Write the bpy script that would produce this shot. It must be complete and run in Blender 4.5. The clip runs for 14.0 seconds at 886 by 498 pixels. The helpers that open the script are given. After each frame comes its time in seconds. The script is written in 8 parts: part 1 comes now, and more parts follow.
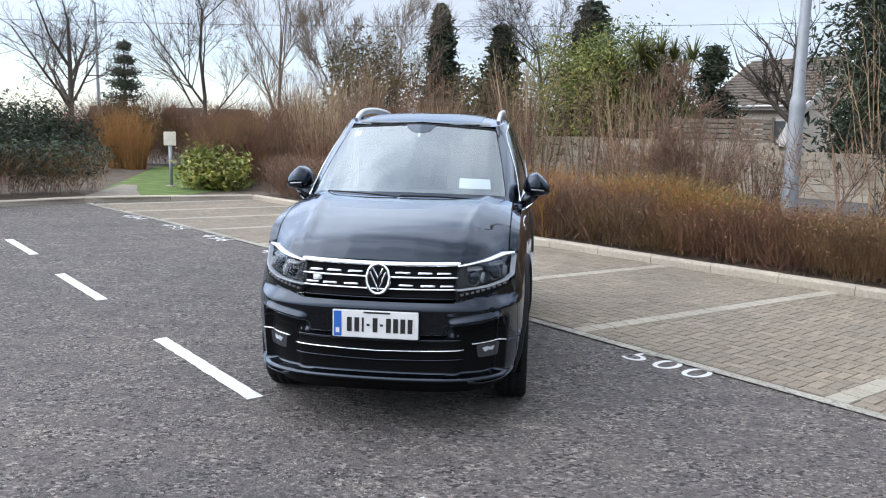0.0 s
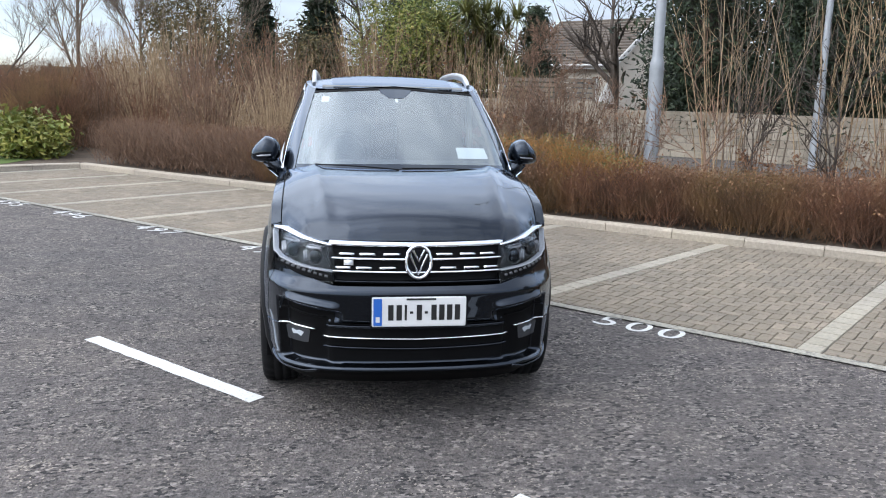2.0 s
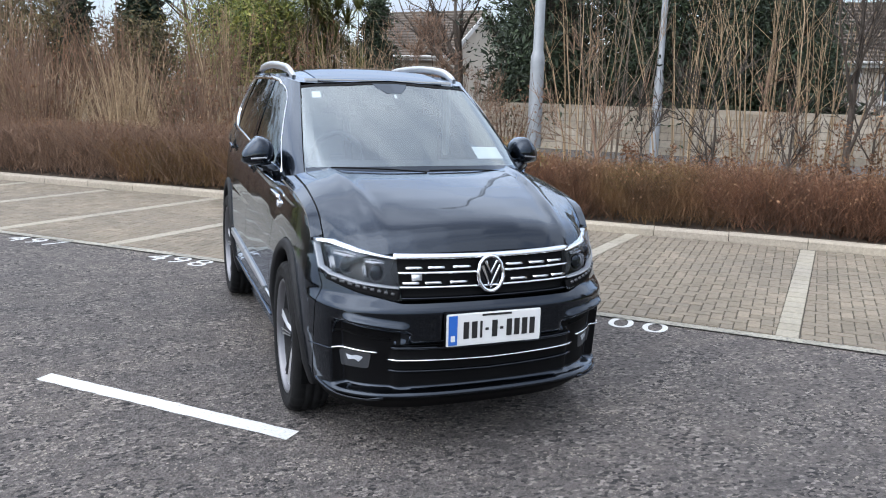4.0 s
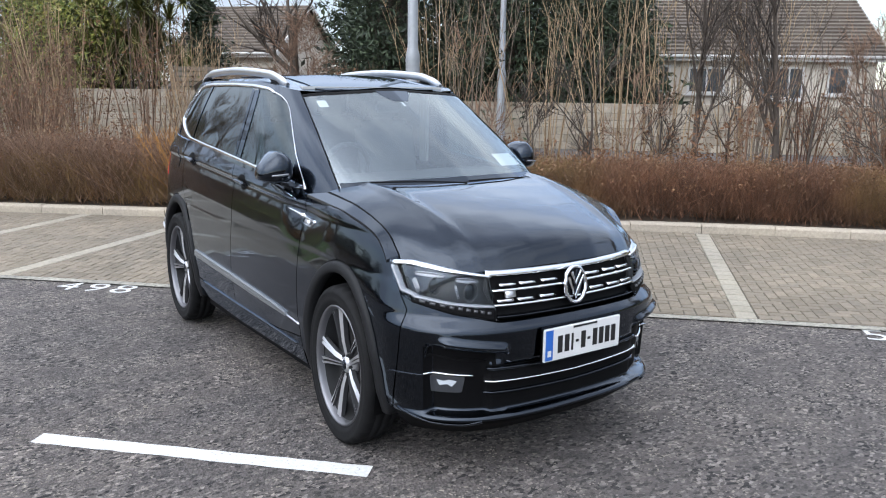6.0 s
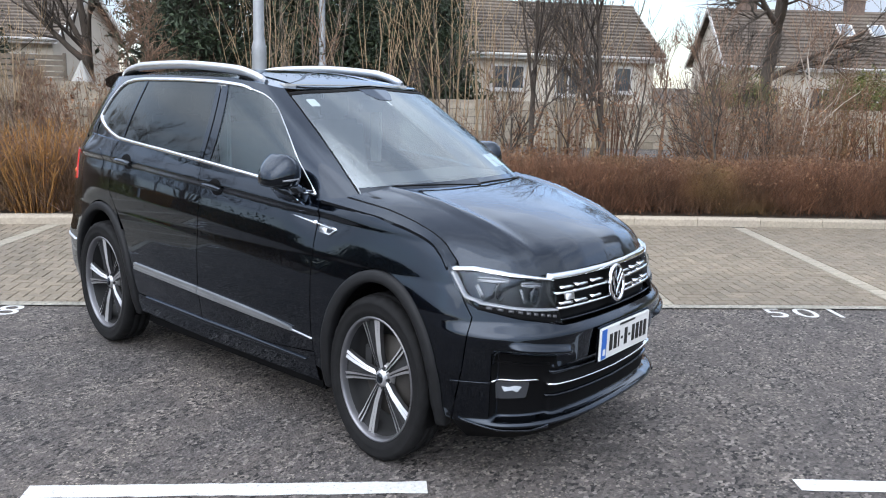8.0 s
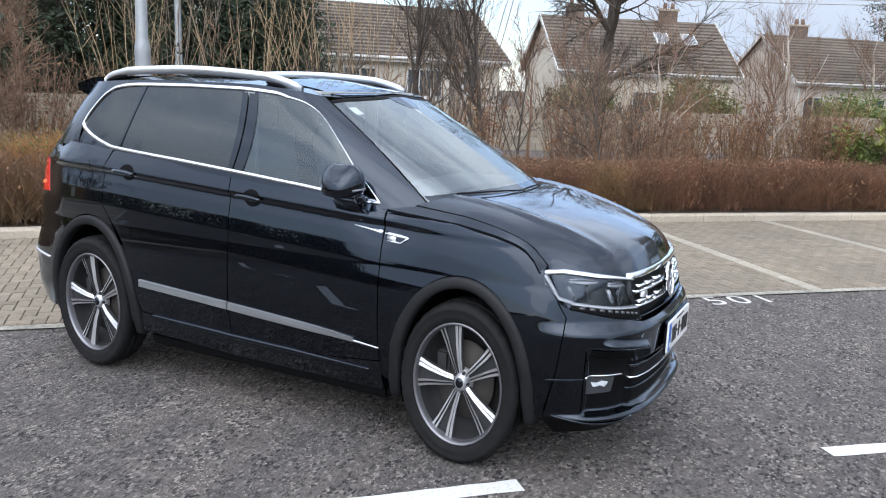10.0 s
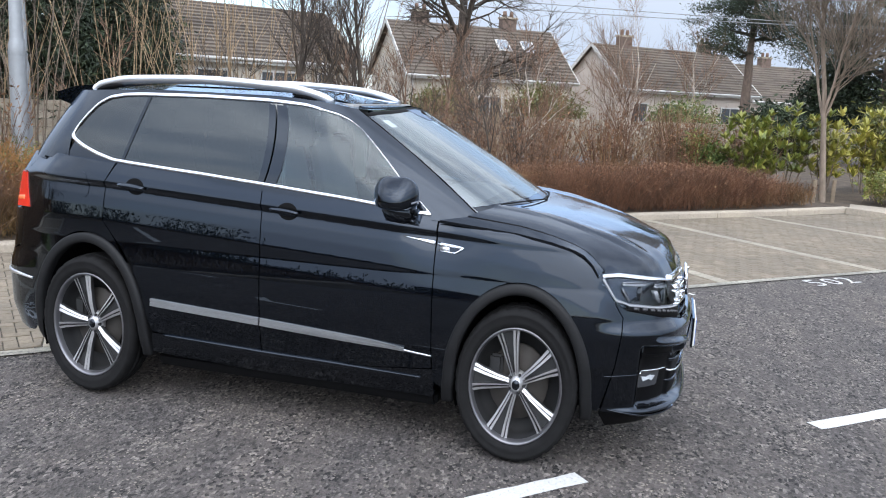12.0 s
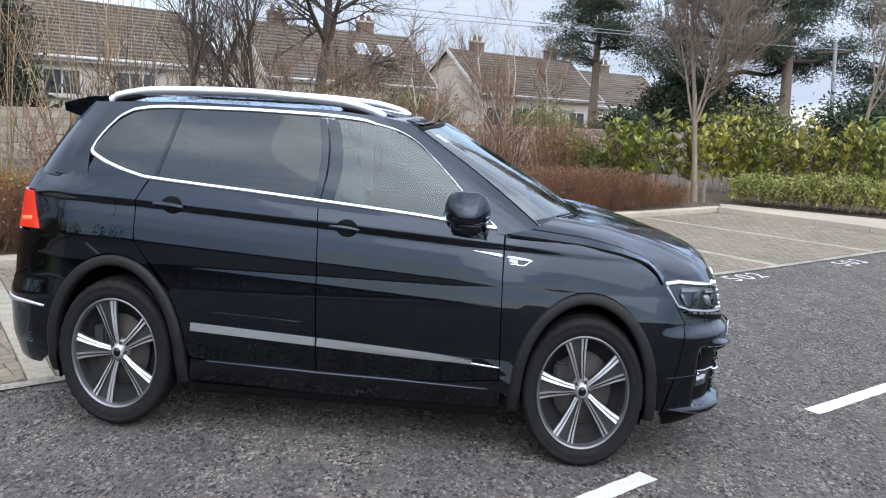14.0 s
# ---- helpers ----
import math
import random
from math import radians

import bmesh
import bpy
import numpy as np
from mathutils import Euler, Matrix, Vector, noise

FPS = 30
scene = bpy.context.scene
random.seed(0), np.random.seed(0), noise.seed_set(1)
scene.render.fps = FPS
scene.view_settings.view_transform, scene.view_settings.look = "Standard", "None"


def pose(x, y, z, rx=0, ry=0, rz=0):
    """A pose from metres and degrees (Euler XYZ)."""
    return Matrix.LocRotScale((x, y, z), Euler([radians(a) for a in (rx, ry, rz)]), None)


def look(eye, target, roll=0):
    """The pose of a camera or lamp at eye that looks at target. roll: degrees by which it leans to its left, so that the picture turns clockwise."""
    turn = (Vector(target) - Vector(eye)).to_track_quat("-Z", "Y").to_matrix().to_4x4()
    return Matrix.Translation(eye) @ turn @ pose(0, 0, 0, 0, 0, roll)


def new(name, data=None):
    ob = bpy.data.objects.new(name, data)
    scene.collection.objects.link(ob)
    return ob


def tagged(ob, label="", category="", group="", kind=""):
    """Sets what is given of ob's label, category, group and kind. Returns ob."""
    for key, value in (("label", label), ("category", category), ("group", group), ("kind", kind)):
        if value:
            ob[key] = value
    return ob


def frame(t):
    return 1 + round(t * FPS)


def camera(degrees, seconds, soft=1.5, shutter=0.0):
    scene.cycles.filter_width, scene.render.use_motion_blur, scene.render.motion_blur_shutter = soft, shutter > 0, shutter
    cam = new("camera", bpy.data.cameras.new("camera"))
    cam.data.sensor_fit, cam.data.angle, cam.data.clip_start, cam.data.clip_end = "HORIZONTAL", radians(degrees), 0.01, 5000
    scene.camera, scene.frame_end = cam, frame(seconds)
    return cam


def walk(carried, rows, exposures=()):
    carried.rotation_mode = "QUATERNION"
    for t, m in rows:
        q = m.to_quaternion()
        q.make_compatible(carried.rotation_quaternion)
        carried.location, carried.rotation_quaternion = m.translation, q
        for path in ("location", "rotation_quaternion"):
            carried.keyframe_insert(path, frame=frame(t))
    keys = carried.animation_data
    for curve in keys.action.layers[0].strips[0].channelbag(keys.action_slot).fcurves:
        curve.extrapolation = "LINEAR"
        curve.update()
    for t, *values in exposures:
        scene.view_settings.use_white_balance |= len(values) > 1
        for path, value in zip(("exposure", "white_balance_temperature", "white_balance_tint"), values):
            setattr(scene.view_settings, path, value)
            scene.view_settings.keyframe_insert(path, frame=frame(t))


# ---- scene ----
cam = camera(56.8, 14.0, 1.1)
PATH = [
    (0, (0.448, 0.156, 1.859), (0.265, 2.125, 1.561), 1.3),
    (0.5, (0.117, 0.271, 1.867), (0.125, 2.243, 1.535), 1.7),
    (1, (-0.248, 0.313, 1.867), (-0.105, 2.276, 1.509), 1.6),
    (1.5, (-0.591, 0.385, 1.87), (-0.344, 2.333, 1.492), 1.5),
    (2, (-0.934, 0.555, 1.885), (-0.626, 2.493, 1.498), 1.3),
    (2.5, (-1.273, 0.702, 1.878), (-0.899, 2.627, 1.486), 1.4),
    (3, (-1.593, 0.859, 1.894), (-1.102, 2.757, 1.497), 1.5),
    (3.5, (-1.861, 1.062, 1.878), (-1.237, 2.92, 1.479), 1.7),
    (6, (-3.232, 2.069, 1.93), (-2.085, 3.657, 1.528), 0.7),
    (6.5, (-3.47, 2.305, 1.915), (-2.222, 3.815, 1.509), 1.0),
    (7, (-3.667, 2.562, 1.936), (-2.328, 3.99, 1.529), 1.1),
    (7.5, (-3.89, 2.806, 1.942), (-2.449, 4.132, 1.534), 1.4),
    (10, (-4.88, 4.075, 1.947), (-3.12, 4.941, 1.555), 2.2),
    (10.5, (-5.043, 4.335, 1.951), (-3.243, 5.117, 1.566), 2.2),
    (11, (-5.222, 4.576, 1.97), (-3.381, 5.258, 1.59), 2.4),
    (11.5, (-5.329, 4.85, 1.947), (-3.451, 5.428, 1.572), 2.6),
    (12, (-5.423, 5.13, 1.962), (-3.518, 5.614, 1.593), 2.8),
    (12.5, (-5.561, 5.418, 1.962), (-3.631, 5.798, 1.601), 2.8),
    (13, (-5.568, 5.718, 1.925), (-3.62, 5.993, 1.568), 3.0),
    (13.5, (-5.564, 6.045, 1.962), (-3.604, 6.232, 1.609), 3.1),
    (14, (-5.648, 6.341, 1.97), (-3.681, 6.448, 1.626), 3.2),
]
walk(cam, [(t, look(eye, target, roll)) for t, eye, target, roll in PATH])

# ---- sky, sun and exposure ----
SUN_EL, SUN_AZ = 38.0, 254.0
SUN_DIR = (math.sin(radians(SUN_AZ)) * math.cos(radians(SUN_EL)), math.cos(radians(SUN_AZ)) * math.cos(radians(SUN_EL)), math.sin(radians(SUN_EL)))
world = bpy.data.worlds.new("sky")
scene.world = world
world.use_nodes = True
wn, wl = world.node_tree.nodes, world.node_tree.links
wn.clear()
w_out = wn.new("ShaderNodeOutputWorld")
w_bg = wn.new("ShaderNodeBackground")
w_sky = wn.new("ShaderNodeTexSky")
w_sky.sky_type = "NISHITA"
w_sky.sun_disc = False
w_sky.sun_elevation = radians(SUN_EL)
w_sky.sun_rotation = radians(SUN_AZ)
w_sky.air_density, w_sky.dust_density, w_sky.ozone_density = 1.0, 0.4, 1.6
w_co = wn.new("ShaderNodeTexCoord")
w_map = wn.new("ShaderNodeMapping")
w_map.inputs["Scale"].default_value = (1.0, 1.0, 3.2)
w_no = wn.new("ShaderNodeTexNoise")
w_no.inputs["Scale"].default_value = 1.7
w_no.inputs["Detail"].default_value = 5.0
w_no.inputs["Roughness"].default_value = 0.55
w_rp = wn.new("ShaderNodeValToRGB")
w_rp.color_ramp.elements[0].color = (0.50, 0.50, 0.50, 1.0)
w_rp.color_ramp.elements[0].position = 0.40
w_rp.color_ramp.elements[1].position = 0.58
w_mx = wn.new("ShaderNodeMix")
w_mx.data_type = "RGBA"
w_sep = wn.new("ShaderNodeSeparateXYZ")
w_rise = wn.new("ShaderNodeValToRGB")
w_rise.color_ramp.elements[0].color = (5.5, 6.5, 8.2, 1.0)
w_rise.color_ramp.elements[1].color = (15.5, 16.5, 18.5, 1.0)
for place, tone in ((0.16, (7.1, 8.0, 9.6, 1.0)), (0.42, (13.4, 14.3, 16.0, 1.0))):
    step = w_rise.color_ramp.elements.new(place)
    step.color = tone
w_blue = wn.new("ShaderNodeVectorMath")
w_blue.operation = "SCALE"
w_blue.inputs["Scale"].default_value = 2.9
wl.new(w_co.outputs["Generated"], w_sep.inputs["Vector"])
wl.new(w_sep.outputs["Z"], w_rise.inputs["Fac"])
w_dot = wn.new("ShaderNodeVectorMath")
w_dot.operation = "DOT_PRODUCT"
w_dot.inputs[1].default_value = SUN_DIR
w_pos = wn.new("ShaderNodeMath")
w_pos.operation = "MAXIMUM"
w_pos.inputs[1].default_value = 0.0
w_pow = wn.new("ShaderNodeMath")
w_pow.operation = "POWER"
w_pow.inputs[1].default_value = 2.0
w_gain = wn.new("ShaderNodeMath")
w_gain.operation = "MULTIPLY_ADD"
w_gain.inputs[1].default_value = 1.9
w_gain.inputs[2].default_value = 1.0
w_scale = wn.new("ShaderNodeVectorMath")
w_scale.operation = "SCALE"
wl.new(w_co.outputs["Generated"], w_dot.inputs[0])
wl.new(w_dot.outputs["Value"], w_pos.inputs[0])
wl.new(w_pos.outputs["Value"], w_pow.inputs[0])
wl.new(w_pow.outputs["Value"], w_gain.inputs[0])
wl.new(w_rise.outputs["Color"], w_scale.inputs[0])
wl.new(w_gain.outputs["Value"], w_scale.inputs["Scale"])
wl.new(w_scale.outputs["Vector"], w_mx.inputs[7])
wl.new(w_co.outputs["Generated"], w_map.inputs["Vector"])
wl.new(w_map.outputs["Vector"], w_no.inputs["Vector"])
wl.new(w_no.outputs["Fac"], w_rp.inputs["Fac"])
wl.new(w_rp.outputs["Color"], w_mx.inputs[0])
wl.new(w_sky.outputs["Color"], w_blue.inputs[0])
wl.new(w_blue.outputs["Vector"], w_mx.inputs[6])
wl.new(w_mx.outputs[2], w_bg.inputs["Color"])
w_bg.inputs["Strength"].default_value = 0.10
wl.new(w_bg.outputs["Background"], w_out.inputs["Surface"])

sun_data = bpy.data.lights.new("sun", "SUN")
sun_data.energy = 0.75
sun_data.angle = radians(60.0)
sun_data.color = (1.0, 0.90, 0.76)
sun = new("sun", sun_data)
sun.matrix_world = look(Vector(SUN_DIR) * 50, (0, 0, 0))
scene.view_settings.exposure = 0.13


# ---- materials ----
class Nodes:
    """A short way to write a node tree."""

    def __init__(self, name):
        self.mat = bpy.data.materials.new(name)
        self.mat.use_nodes = True
        self.t = self.mat.node_tree
        self.b = self.t.nodes["Principled BSDF"]
        self.co = None

    def node(self, kind, **values):
        n = self.t.nodes.new(kind)
        for k, v in values.items():
            key = k.replace("_", " ")
            if key in n.inputs:
                n.inputs[key].default_value = v
        return n

    def link(self, a, b):
        self.t.links.new(a, b)

    def coords(self, scale=(1, 1, 1)):
        if self.co is None:
            self.co = self.t.nodes.new("ShaderNodeTexCoord")
        m = self.t.nodes.new("ShaderNodeMapping")
        m.inputs["Scale"].default_value = scale
        self.link(self.co.outputs["Object"], m.inputs["Vector"])
        return m.outputs["Vector"]

    def noise(self, scale, detail=4.0, rough=0.55, stretch=(1, 1, 1)):
        n = self.node("ShaderNodeTexNoise", Scale=scale, Detail=detail, Roughness=rough)
        self.link(self.coords(stretch), n.inputs["Vector"])
        return n.outputs["Fac"]

    def voronoi(self, scale, stretch=(1, 1, 1)):
        n = self.node("ShaderNodeTexVoronoi", Scale=scale)
        self.link(self.coords(stretch), n.inputs["Vector"])
        return n

    def ramp(self, fac, stops):
        n = self.t.nodes.new("ShaderNodeValToRGB")
        e = n.color_ramp.elements
        while len(e) < len(stops):
            e.new(0.5)
        for i, (p, c) in enumerate(stops):
            e[i].position = p
            e[i].color = (*c, 1.0) if len(c) == 3 else c
        self.link(fac, n.inputs["Fac"])
        return n.outputs["Color"]

    def mix(self, fac, a, b, mode="MIX"):
        n = self.t.nodes.new("ShaderNodeMix")
        n.data_type, n.blend_type = "RGBA", mode
        for s, v in ((0, fac), (6, a), (7, b)):
            if hasattr(v, "default_value"):
                self.link(v, n.inputs[s])
            else:
                n.inputs[s].default_value = v if isinstance(v, (int, float)) else (*v, 1.0)
        return n.outputs[2]

    def bump(self, height, strength, distance=0.01):
        n = self.node("ShaderNodeBump", Strength=strength, Distance=distance)
        self.link(height, n.inputs["Height"])
        self.link(n.outputs["Normal"], self.b.inputs["Normal"])

    def colour(self, c):
        self.link(c, self.b.inputs["Base Color"])

    def set(self, **values):
        for k, v in values.items():
            self.b.inputs[k.replace("_", " ")].default_value = v
        return self


def plain(name, col, rough=0.5, metal=0.0, coat=0.0, vary=0.12, scale=6.0, bump=0.0):
    """A single-colour surface with a little soft variation and optional fine relief."""
    n = Nodes(name)
    n.set(Roughness=rough, Metallic=metal)
    if coat:
        n.set(Coat_Weight=coat, Coat_Roughness=0.03)
    a = tuple(max(0.0, c * (1 - vary)) for c in col)
    b = tuple(min(1.0, c * (1 + vary)) for c in col)
    f = n.noise(scale, 5.0)
    n.colour(n.ramp(f, [(0.3, a), (0.7, b)]))
    if bump:
        n.bump(n.noise(scale * 12, 3.0), bump, 0.004)
    return n.mat


def asphalt_material():
    n = Nodes("asphalt")
    n.set(Roughness=0.88)
    v = n.voronoi(62.0)
    fine = n.ramp(v.outputs["Color"], [(0.0, (0.055, 0.053, 0.052)), (0.5, (0.085, 0.082, 0.080)), (0.85, (0.115, 0.111, 0.107)), (1.0, (0.20, 0.193, 0.185))])
    flake = n.voronoi(50.0, (0.75, 1.25, 1.0))
    stone = n.ramp(flake.outputs["Color"], [(0.26, (0.011, 0.011, 0.012)), (0.31, (0.078, 0.075, 0.074)), (0.60, (0.100, 0.096, 0.094)), (0.74, (0.135, 0.130, 0.127)), (0.84, (0.25, 0.243, 0.234))])
    worn = n.ramp(n.noise(3.2, 5.0, 0.68), [(0.36, (0.18, 0.18, 0.18)), (0.58, (1.0, 1.0, 1.0))])
    stone = n.mix(worn, fine, stone)
    coarse = n.noise(30.0, 6.0, 0.78)
    c = n.mix(1.0, stone, n.ramp(coarse, [(0.36, (0.30, 0.30, 0.31)), (0.43, (1.0, 1.0, 1.0)), (0.60, (1.14, 1.13, 1.12)), (0.68, (1.7, 1.67, 1.63))]), "MULTIPLY")
    patch = n.noise(6.0, 6.0, 0.72)
    c = n.mix(1.0, c, n.ramp(patch, [(0.36, (0.74, 0.74, 0.75)), (0.5, (0.98, 0.98, 0.98)), (0.66, (1.2, 1.18, 1.15))]), "MULTIPLY")
    chip = n.voronoi(95.0)
    few = n.mix(1.0, n.ramp(chip.outputs["Color"], [(0.80, (0, 0, 0)), (0.84, (1, 1, 1))]), n.ramp(n.noise(2.3, 4.0, 0.6), [(0.44, (0.06, 0.06, 0.06)), (0.60, (0.85, 0.85, 0.85))]), "MULTIPLY")
    c = n.mix(few, c, (0.34, 0.325, 0.285))
    big = n.noise(0.55, 5.0, 0.6)
    c = n.mix(1.0, c, n.ramp(big, [(0.30, (0.74, 0.70, 0.69)), (0.72, (1.05, 0.955, 0.90))]), "MULTIPLY")
    lane = n.noise(1.0, 3.0, 0.5, (0.5, 3.0, 1.0))
    c = n.mix(1.0, c, n.ramp(lane, [(0.35, (0.90, 0.90, 0.91)), (0.65, (1.08, 1.07, 1.05))]), "MULTIPLY")
    n.colour(c)
    h = n.mix(0.5, v.outputs["Distance"], coarse)
    n.bump(h, 1.0, 0.018)
    return n.mat


ASPHALT = asphalt_material()


def per_piece(name, cols, rough=0.85, scale=30.0, bump=0.3, island=False):
    """Masonry whose tone varies from piece to piece, with stains and grain."""
    n = Nodes(name)
    n.set(Roughness=rough)
    if island:
        r = n.t.nodes.new("ShaderNodeNewGeometry").outputs["Random Per Island"]
    else:
        r = n.t.nodes.new("ShaderNodeObjectInfo").outputs["Random"]
    steps = [(i / (len(cols) - 1), c) for i, c in enumerate(cols)]
    c = n.ramp(r, steps)
    g = n.noise(scale, 5.0, 0.65)
    c = n.mix(1.0, c, n.ramp(g, [(0.3, (0.78, 0.78, 0.78)), (0.7, (1.15, 1.14, 1.12))]), "MULTIPLY")
    s = n.noise(0.7, 4.0)
    c = n.mix(1.0, c, n.ramp(s, [(0.35, (0.85, 0.85, 0.86)), (0.65, (1.06, 1.05, 1.03))]), "MULTIPLY")
    n.colour(c)
    n.bump(g, bump, 0.004)
    return n.mat


BLOCK_TONES = [(0.23, 0.195, 0.15), (0.34, 0.295, 0.235), (0.28, 0.24, 0.19), (0.38, 0.335, 0.27)]
PAVER = per_piece("clay_paver", [(0.158, 0.133, 0.099), (0.205, 0.172, 0.130), (0.185, 0.158, 0.122), (0.235, 0.197, 0.149)])
PAVER_J = per_piece("clay_paver_joined", [(0.158, 0.133, 0.099), (0.205, 0.172, 0.130), (0.185, 0.158, 0.122), (0.235, 0.197, 0.149)], island=True)
PALE_PAVER = per_piece("pale_paver", [(0.29, 0.265, 0.21), (0.33, 0.30, 0.245), (0.31, 0.285, 0.23)], island=True)
JOINT = plain("paver_joint_sand", (0.06, 0.052, 0.04), 0.95, bump=0.4)
CONCRETE = per_piece("kerb_concrete", [(0.34, 0.30, 0.24), (0.40, 0.35, 0.285), (0.37, 0.325, 0.265)])
BLOCK = per_piece("concrete_block", BLOCK_TONES, scale=14.0)
BLOCK_J = per_piece("concrete_block_joined", BLOCK_TONES, scale=14.0, island=True)
MORTAR = plain("mortar", (0.11, 0.10, 0.085), 0.95, bump=0.3)


def road_paint_material():
    n = Nodes("road_paint")
    n.set(Roughness=0.6)
    g = n.noise(55.0, 5.0, 0.7)
    c = n.ramp(g, [(0.30, (0.16, 0.16, 0.155)), (0.39, (0.50, 0.50, 0.49)), (0.8, (0.68, 0.68, 0.66))])
    n.colour(c)
    n.bump(n.noise(160.0, 2.0), 0.4, 0.004)
    return n.mat


PAINT = road_paint_material()


def worn_paint_material():
    n = Nodes("worn_line_paint")
    n.set(Roughness=0.85)
    g = n.noise(26.0, 6.0, 0.72)
    c = n.ramp(g, [(0.36, (0.13, 0.125, 0.115)), (0.47, (0.27, 0.255, 0.215)), (0.7, (0.40, 0.38, 0.325))])
    c = n.mix(1.0, c, n.ramp(n.noise(1.6, 4.0), [(0.35, (0.66, 0.66, 0.66)), (0.65, (1.1, 1.1, 1.08))]), "MULTIPLY")
    n.colour(c)
    n.bump(g, 0.5, 0.006)
    return n.mat


WORN_PAINT = worn_paint_material()
SOIL = plain("soil", (0.075, 0.055, 0.038), 0.95, vary=0.45, scale=3.0, bump=0.8)
GRASS = plain("grass_ground", (0.075, 0.118, 0.018), 0.95, vary=0.4, scale=2.0, bump=0.8)
GALV = plain("galvanised_steel", (0.27, 0.285, 0.30), 0.5, metal=0.3, vary=0.08, scale=9.0)


# ---- mesh helpers ----
def from_arrays(name, verts, faces, material, smooth=False):
    me = bpy.data.meshes.new(name)
    me.from_pydata([tuple(map(float, v)) for v in verts], [], [tuple(map(int, f)) for f in faces])
    me.materials.append(material)
    if smooth:
        me.shade_smooth()
    me.update()
    return me


def part(name, mesh, parent, label=""):
    """Links a mesh as one part under a thing or under a part."""
    ob = new(name, mesh)
    ob.parent = parent
    return tagged(ob, label=label) if label else ob


def empty(name, label, category, m=None, group="", kind=""):
    ob = new(name)
    ob.empty_display_size = 0.1
    if m is not None:
        ob.matrix_world = m
    return tagged(ob, label=label, category=category, group=group, kind=kind)


def box_mesh(name, size, material, bevel=0.0, centre=(0, 0, 0)):
    bm = bmesh.new()
    bmesh.ops.create_cube(bm, size=1.0, matrix=Matrix.Translation(centre) @ Matrix.Diagonal((*size, 1)))
    if bevel:
        bmesh.ops.bevel(bm, geom=bm.edges[:], offset=bevel, segments=2, affect="EDGES")
    return finish(name, bm, material)


def finish(name, bm, material, smooth=False):
    me = bpy.data.meshes.new(name)
    bm.to_mesh(me)
    bm.free()
    me.materials.append(material)
    if smooth:
        me.shade_smooth()
    return me


def spline(points, step):
    """A smooth curve through plan points, resampled at about the given step. Returns points and unit tangents."""
    p = np.array([points[0], *points, points[-1]], float)
    p[0], p[-1] = 2 * p[1] - p[2], 2 * p[-2] - p[-3]
    out = []
    for i in range(1, len(p) - 2):
        a, b, c, d = p[i - 1:i + 3]
        for u in np.linspace(0, 1, 40, endpoint=False):
            out.append(0.5 * (2 * b + (c - a) * u + (2 * a - 5 * b + 4 * c - d) * u * u + (3 * b - a - 3 * c + d) * u ** 3))
    out.append(p[-2])
    out = np.array(out)
    s = np.concatenate([[0], np.cumsum(np.linalg.norm(np.diff(out, axis=0), axis=1))])
    n = max(2, int(round(s[-1] / step)) + 1)
    q = np.linspace(0, s[-1], n)
    pts = np.stack([np.interp(q, s, out[:, k]) for k in range(out.shape[1])], 1)
    tan = np.gradient(pts, axis=0)
    return pts, tan / np.linalg.norm(tan, axis=1)[:, None], q


def ribbon(points, tangents, offsets, heights):
    """A strip swept along a plan curve; offsets to the left of the way and heights make its section."""
    nrm = np.stack([-tangents[:, 1], tangents[:, 0]], 1)
    verts, faces, k = [], [], len(offsets)
    for p, n in zip(points, nrm):
        for o, h in zip(offsets, heights):
            verts.append((p[0] + n[0] * o, p[1] + n[1] * o, h))
    for i in range(len(points) - 1):
        for j in range(k - 1):
            a = i * k + j
            faces.append((a, a + 1, a + k + 1, a + k))
    return verts, faces


# ---- ground ----
LINE = [(-8.9, 17.15), (-8.16, 16.45), (-5.92, 14.45), (-1.94, 10.65), (1.06, 7.52), (3.2, 5.33), (4.74, 3.67), (6.04, 2.15), (8.13, -0.2), (11.5, -4.0), (15.0, -8.0)]
KERB = [(-5.9, 19.1), (-2.29, 15.85), (2.01, 12.0), (4.29, 9.95), (5.7, 8.68), (7.84, 6.5), (9.2, 5.0), (10.7, 3.3), (12.6, 1.28)]
SIDE_KERB = [(12.6, 1.28), (10.47, -1.3), (8.6, -3.4), (6.0, -6.4)]
FAR_KERB = [(-5.9, 19.1), (-7.4, 18.4), (-8.96, 17.44), (-10.18, 15.98), (-13.5, 11.6), (-18.0, 5.5)]


line_p, line_t, line_s = spline(LINE, 0.25)
kerb_p, kerb_t, kerb_s = spline(KERB, 0.25)


def on_curve(pts, x):
    """The point of a plan curve at a given x."""
    o = np.argsort(pts[:, 0])
    return np.array((x, np.interp(x, pts[o, 0], pts[o, 1])))


def meet(pts, start, way):
    """Where a ray in the plan first meets a plan curve."""
    best = None
    for a, b in zip(pts[:-1], pts[1:]):
        d = b - a
        den = way[0] * d[1] - way[1] * d[0]
        if abs(den) < 1e-9:
            continue
        w = a - start
        k, u = (w[0] * d[1] - w[1] * d[0]) / den, (w[0] * way[1] - w[1] * way[0]) / den
        if k > 0.1 and -1e-6 <= u <= 1 + 1e-6 and (best is None or k < best):
            best = k
    return start + way * best if best else start + way * 4.6


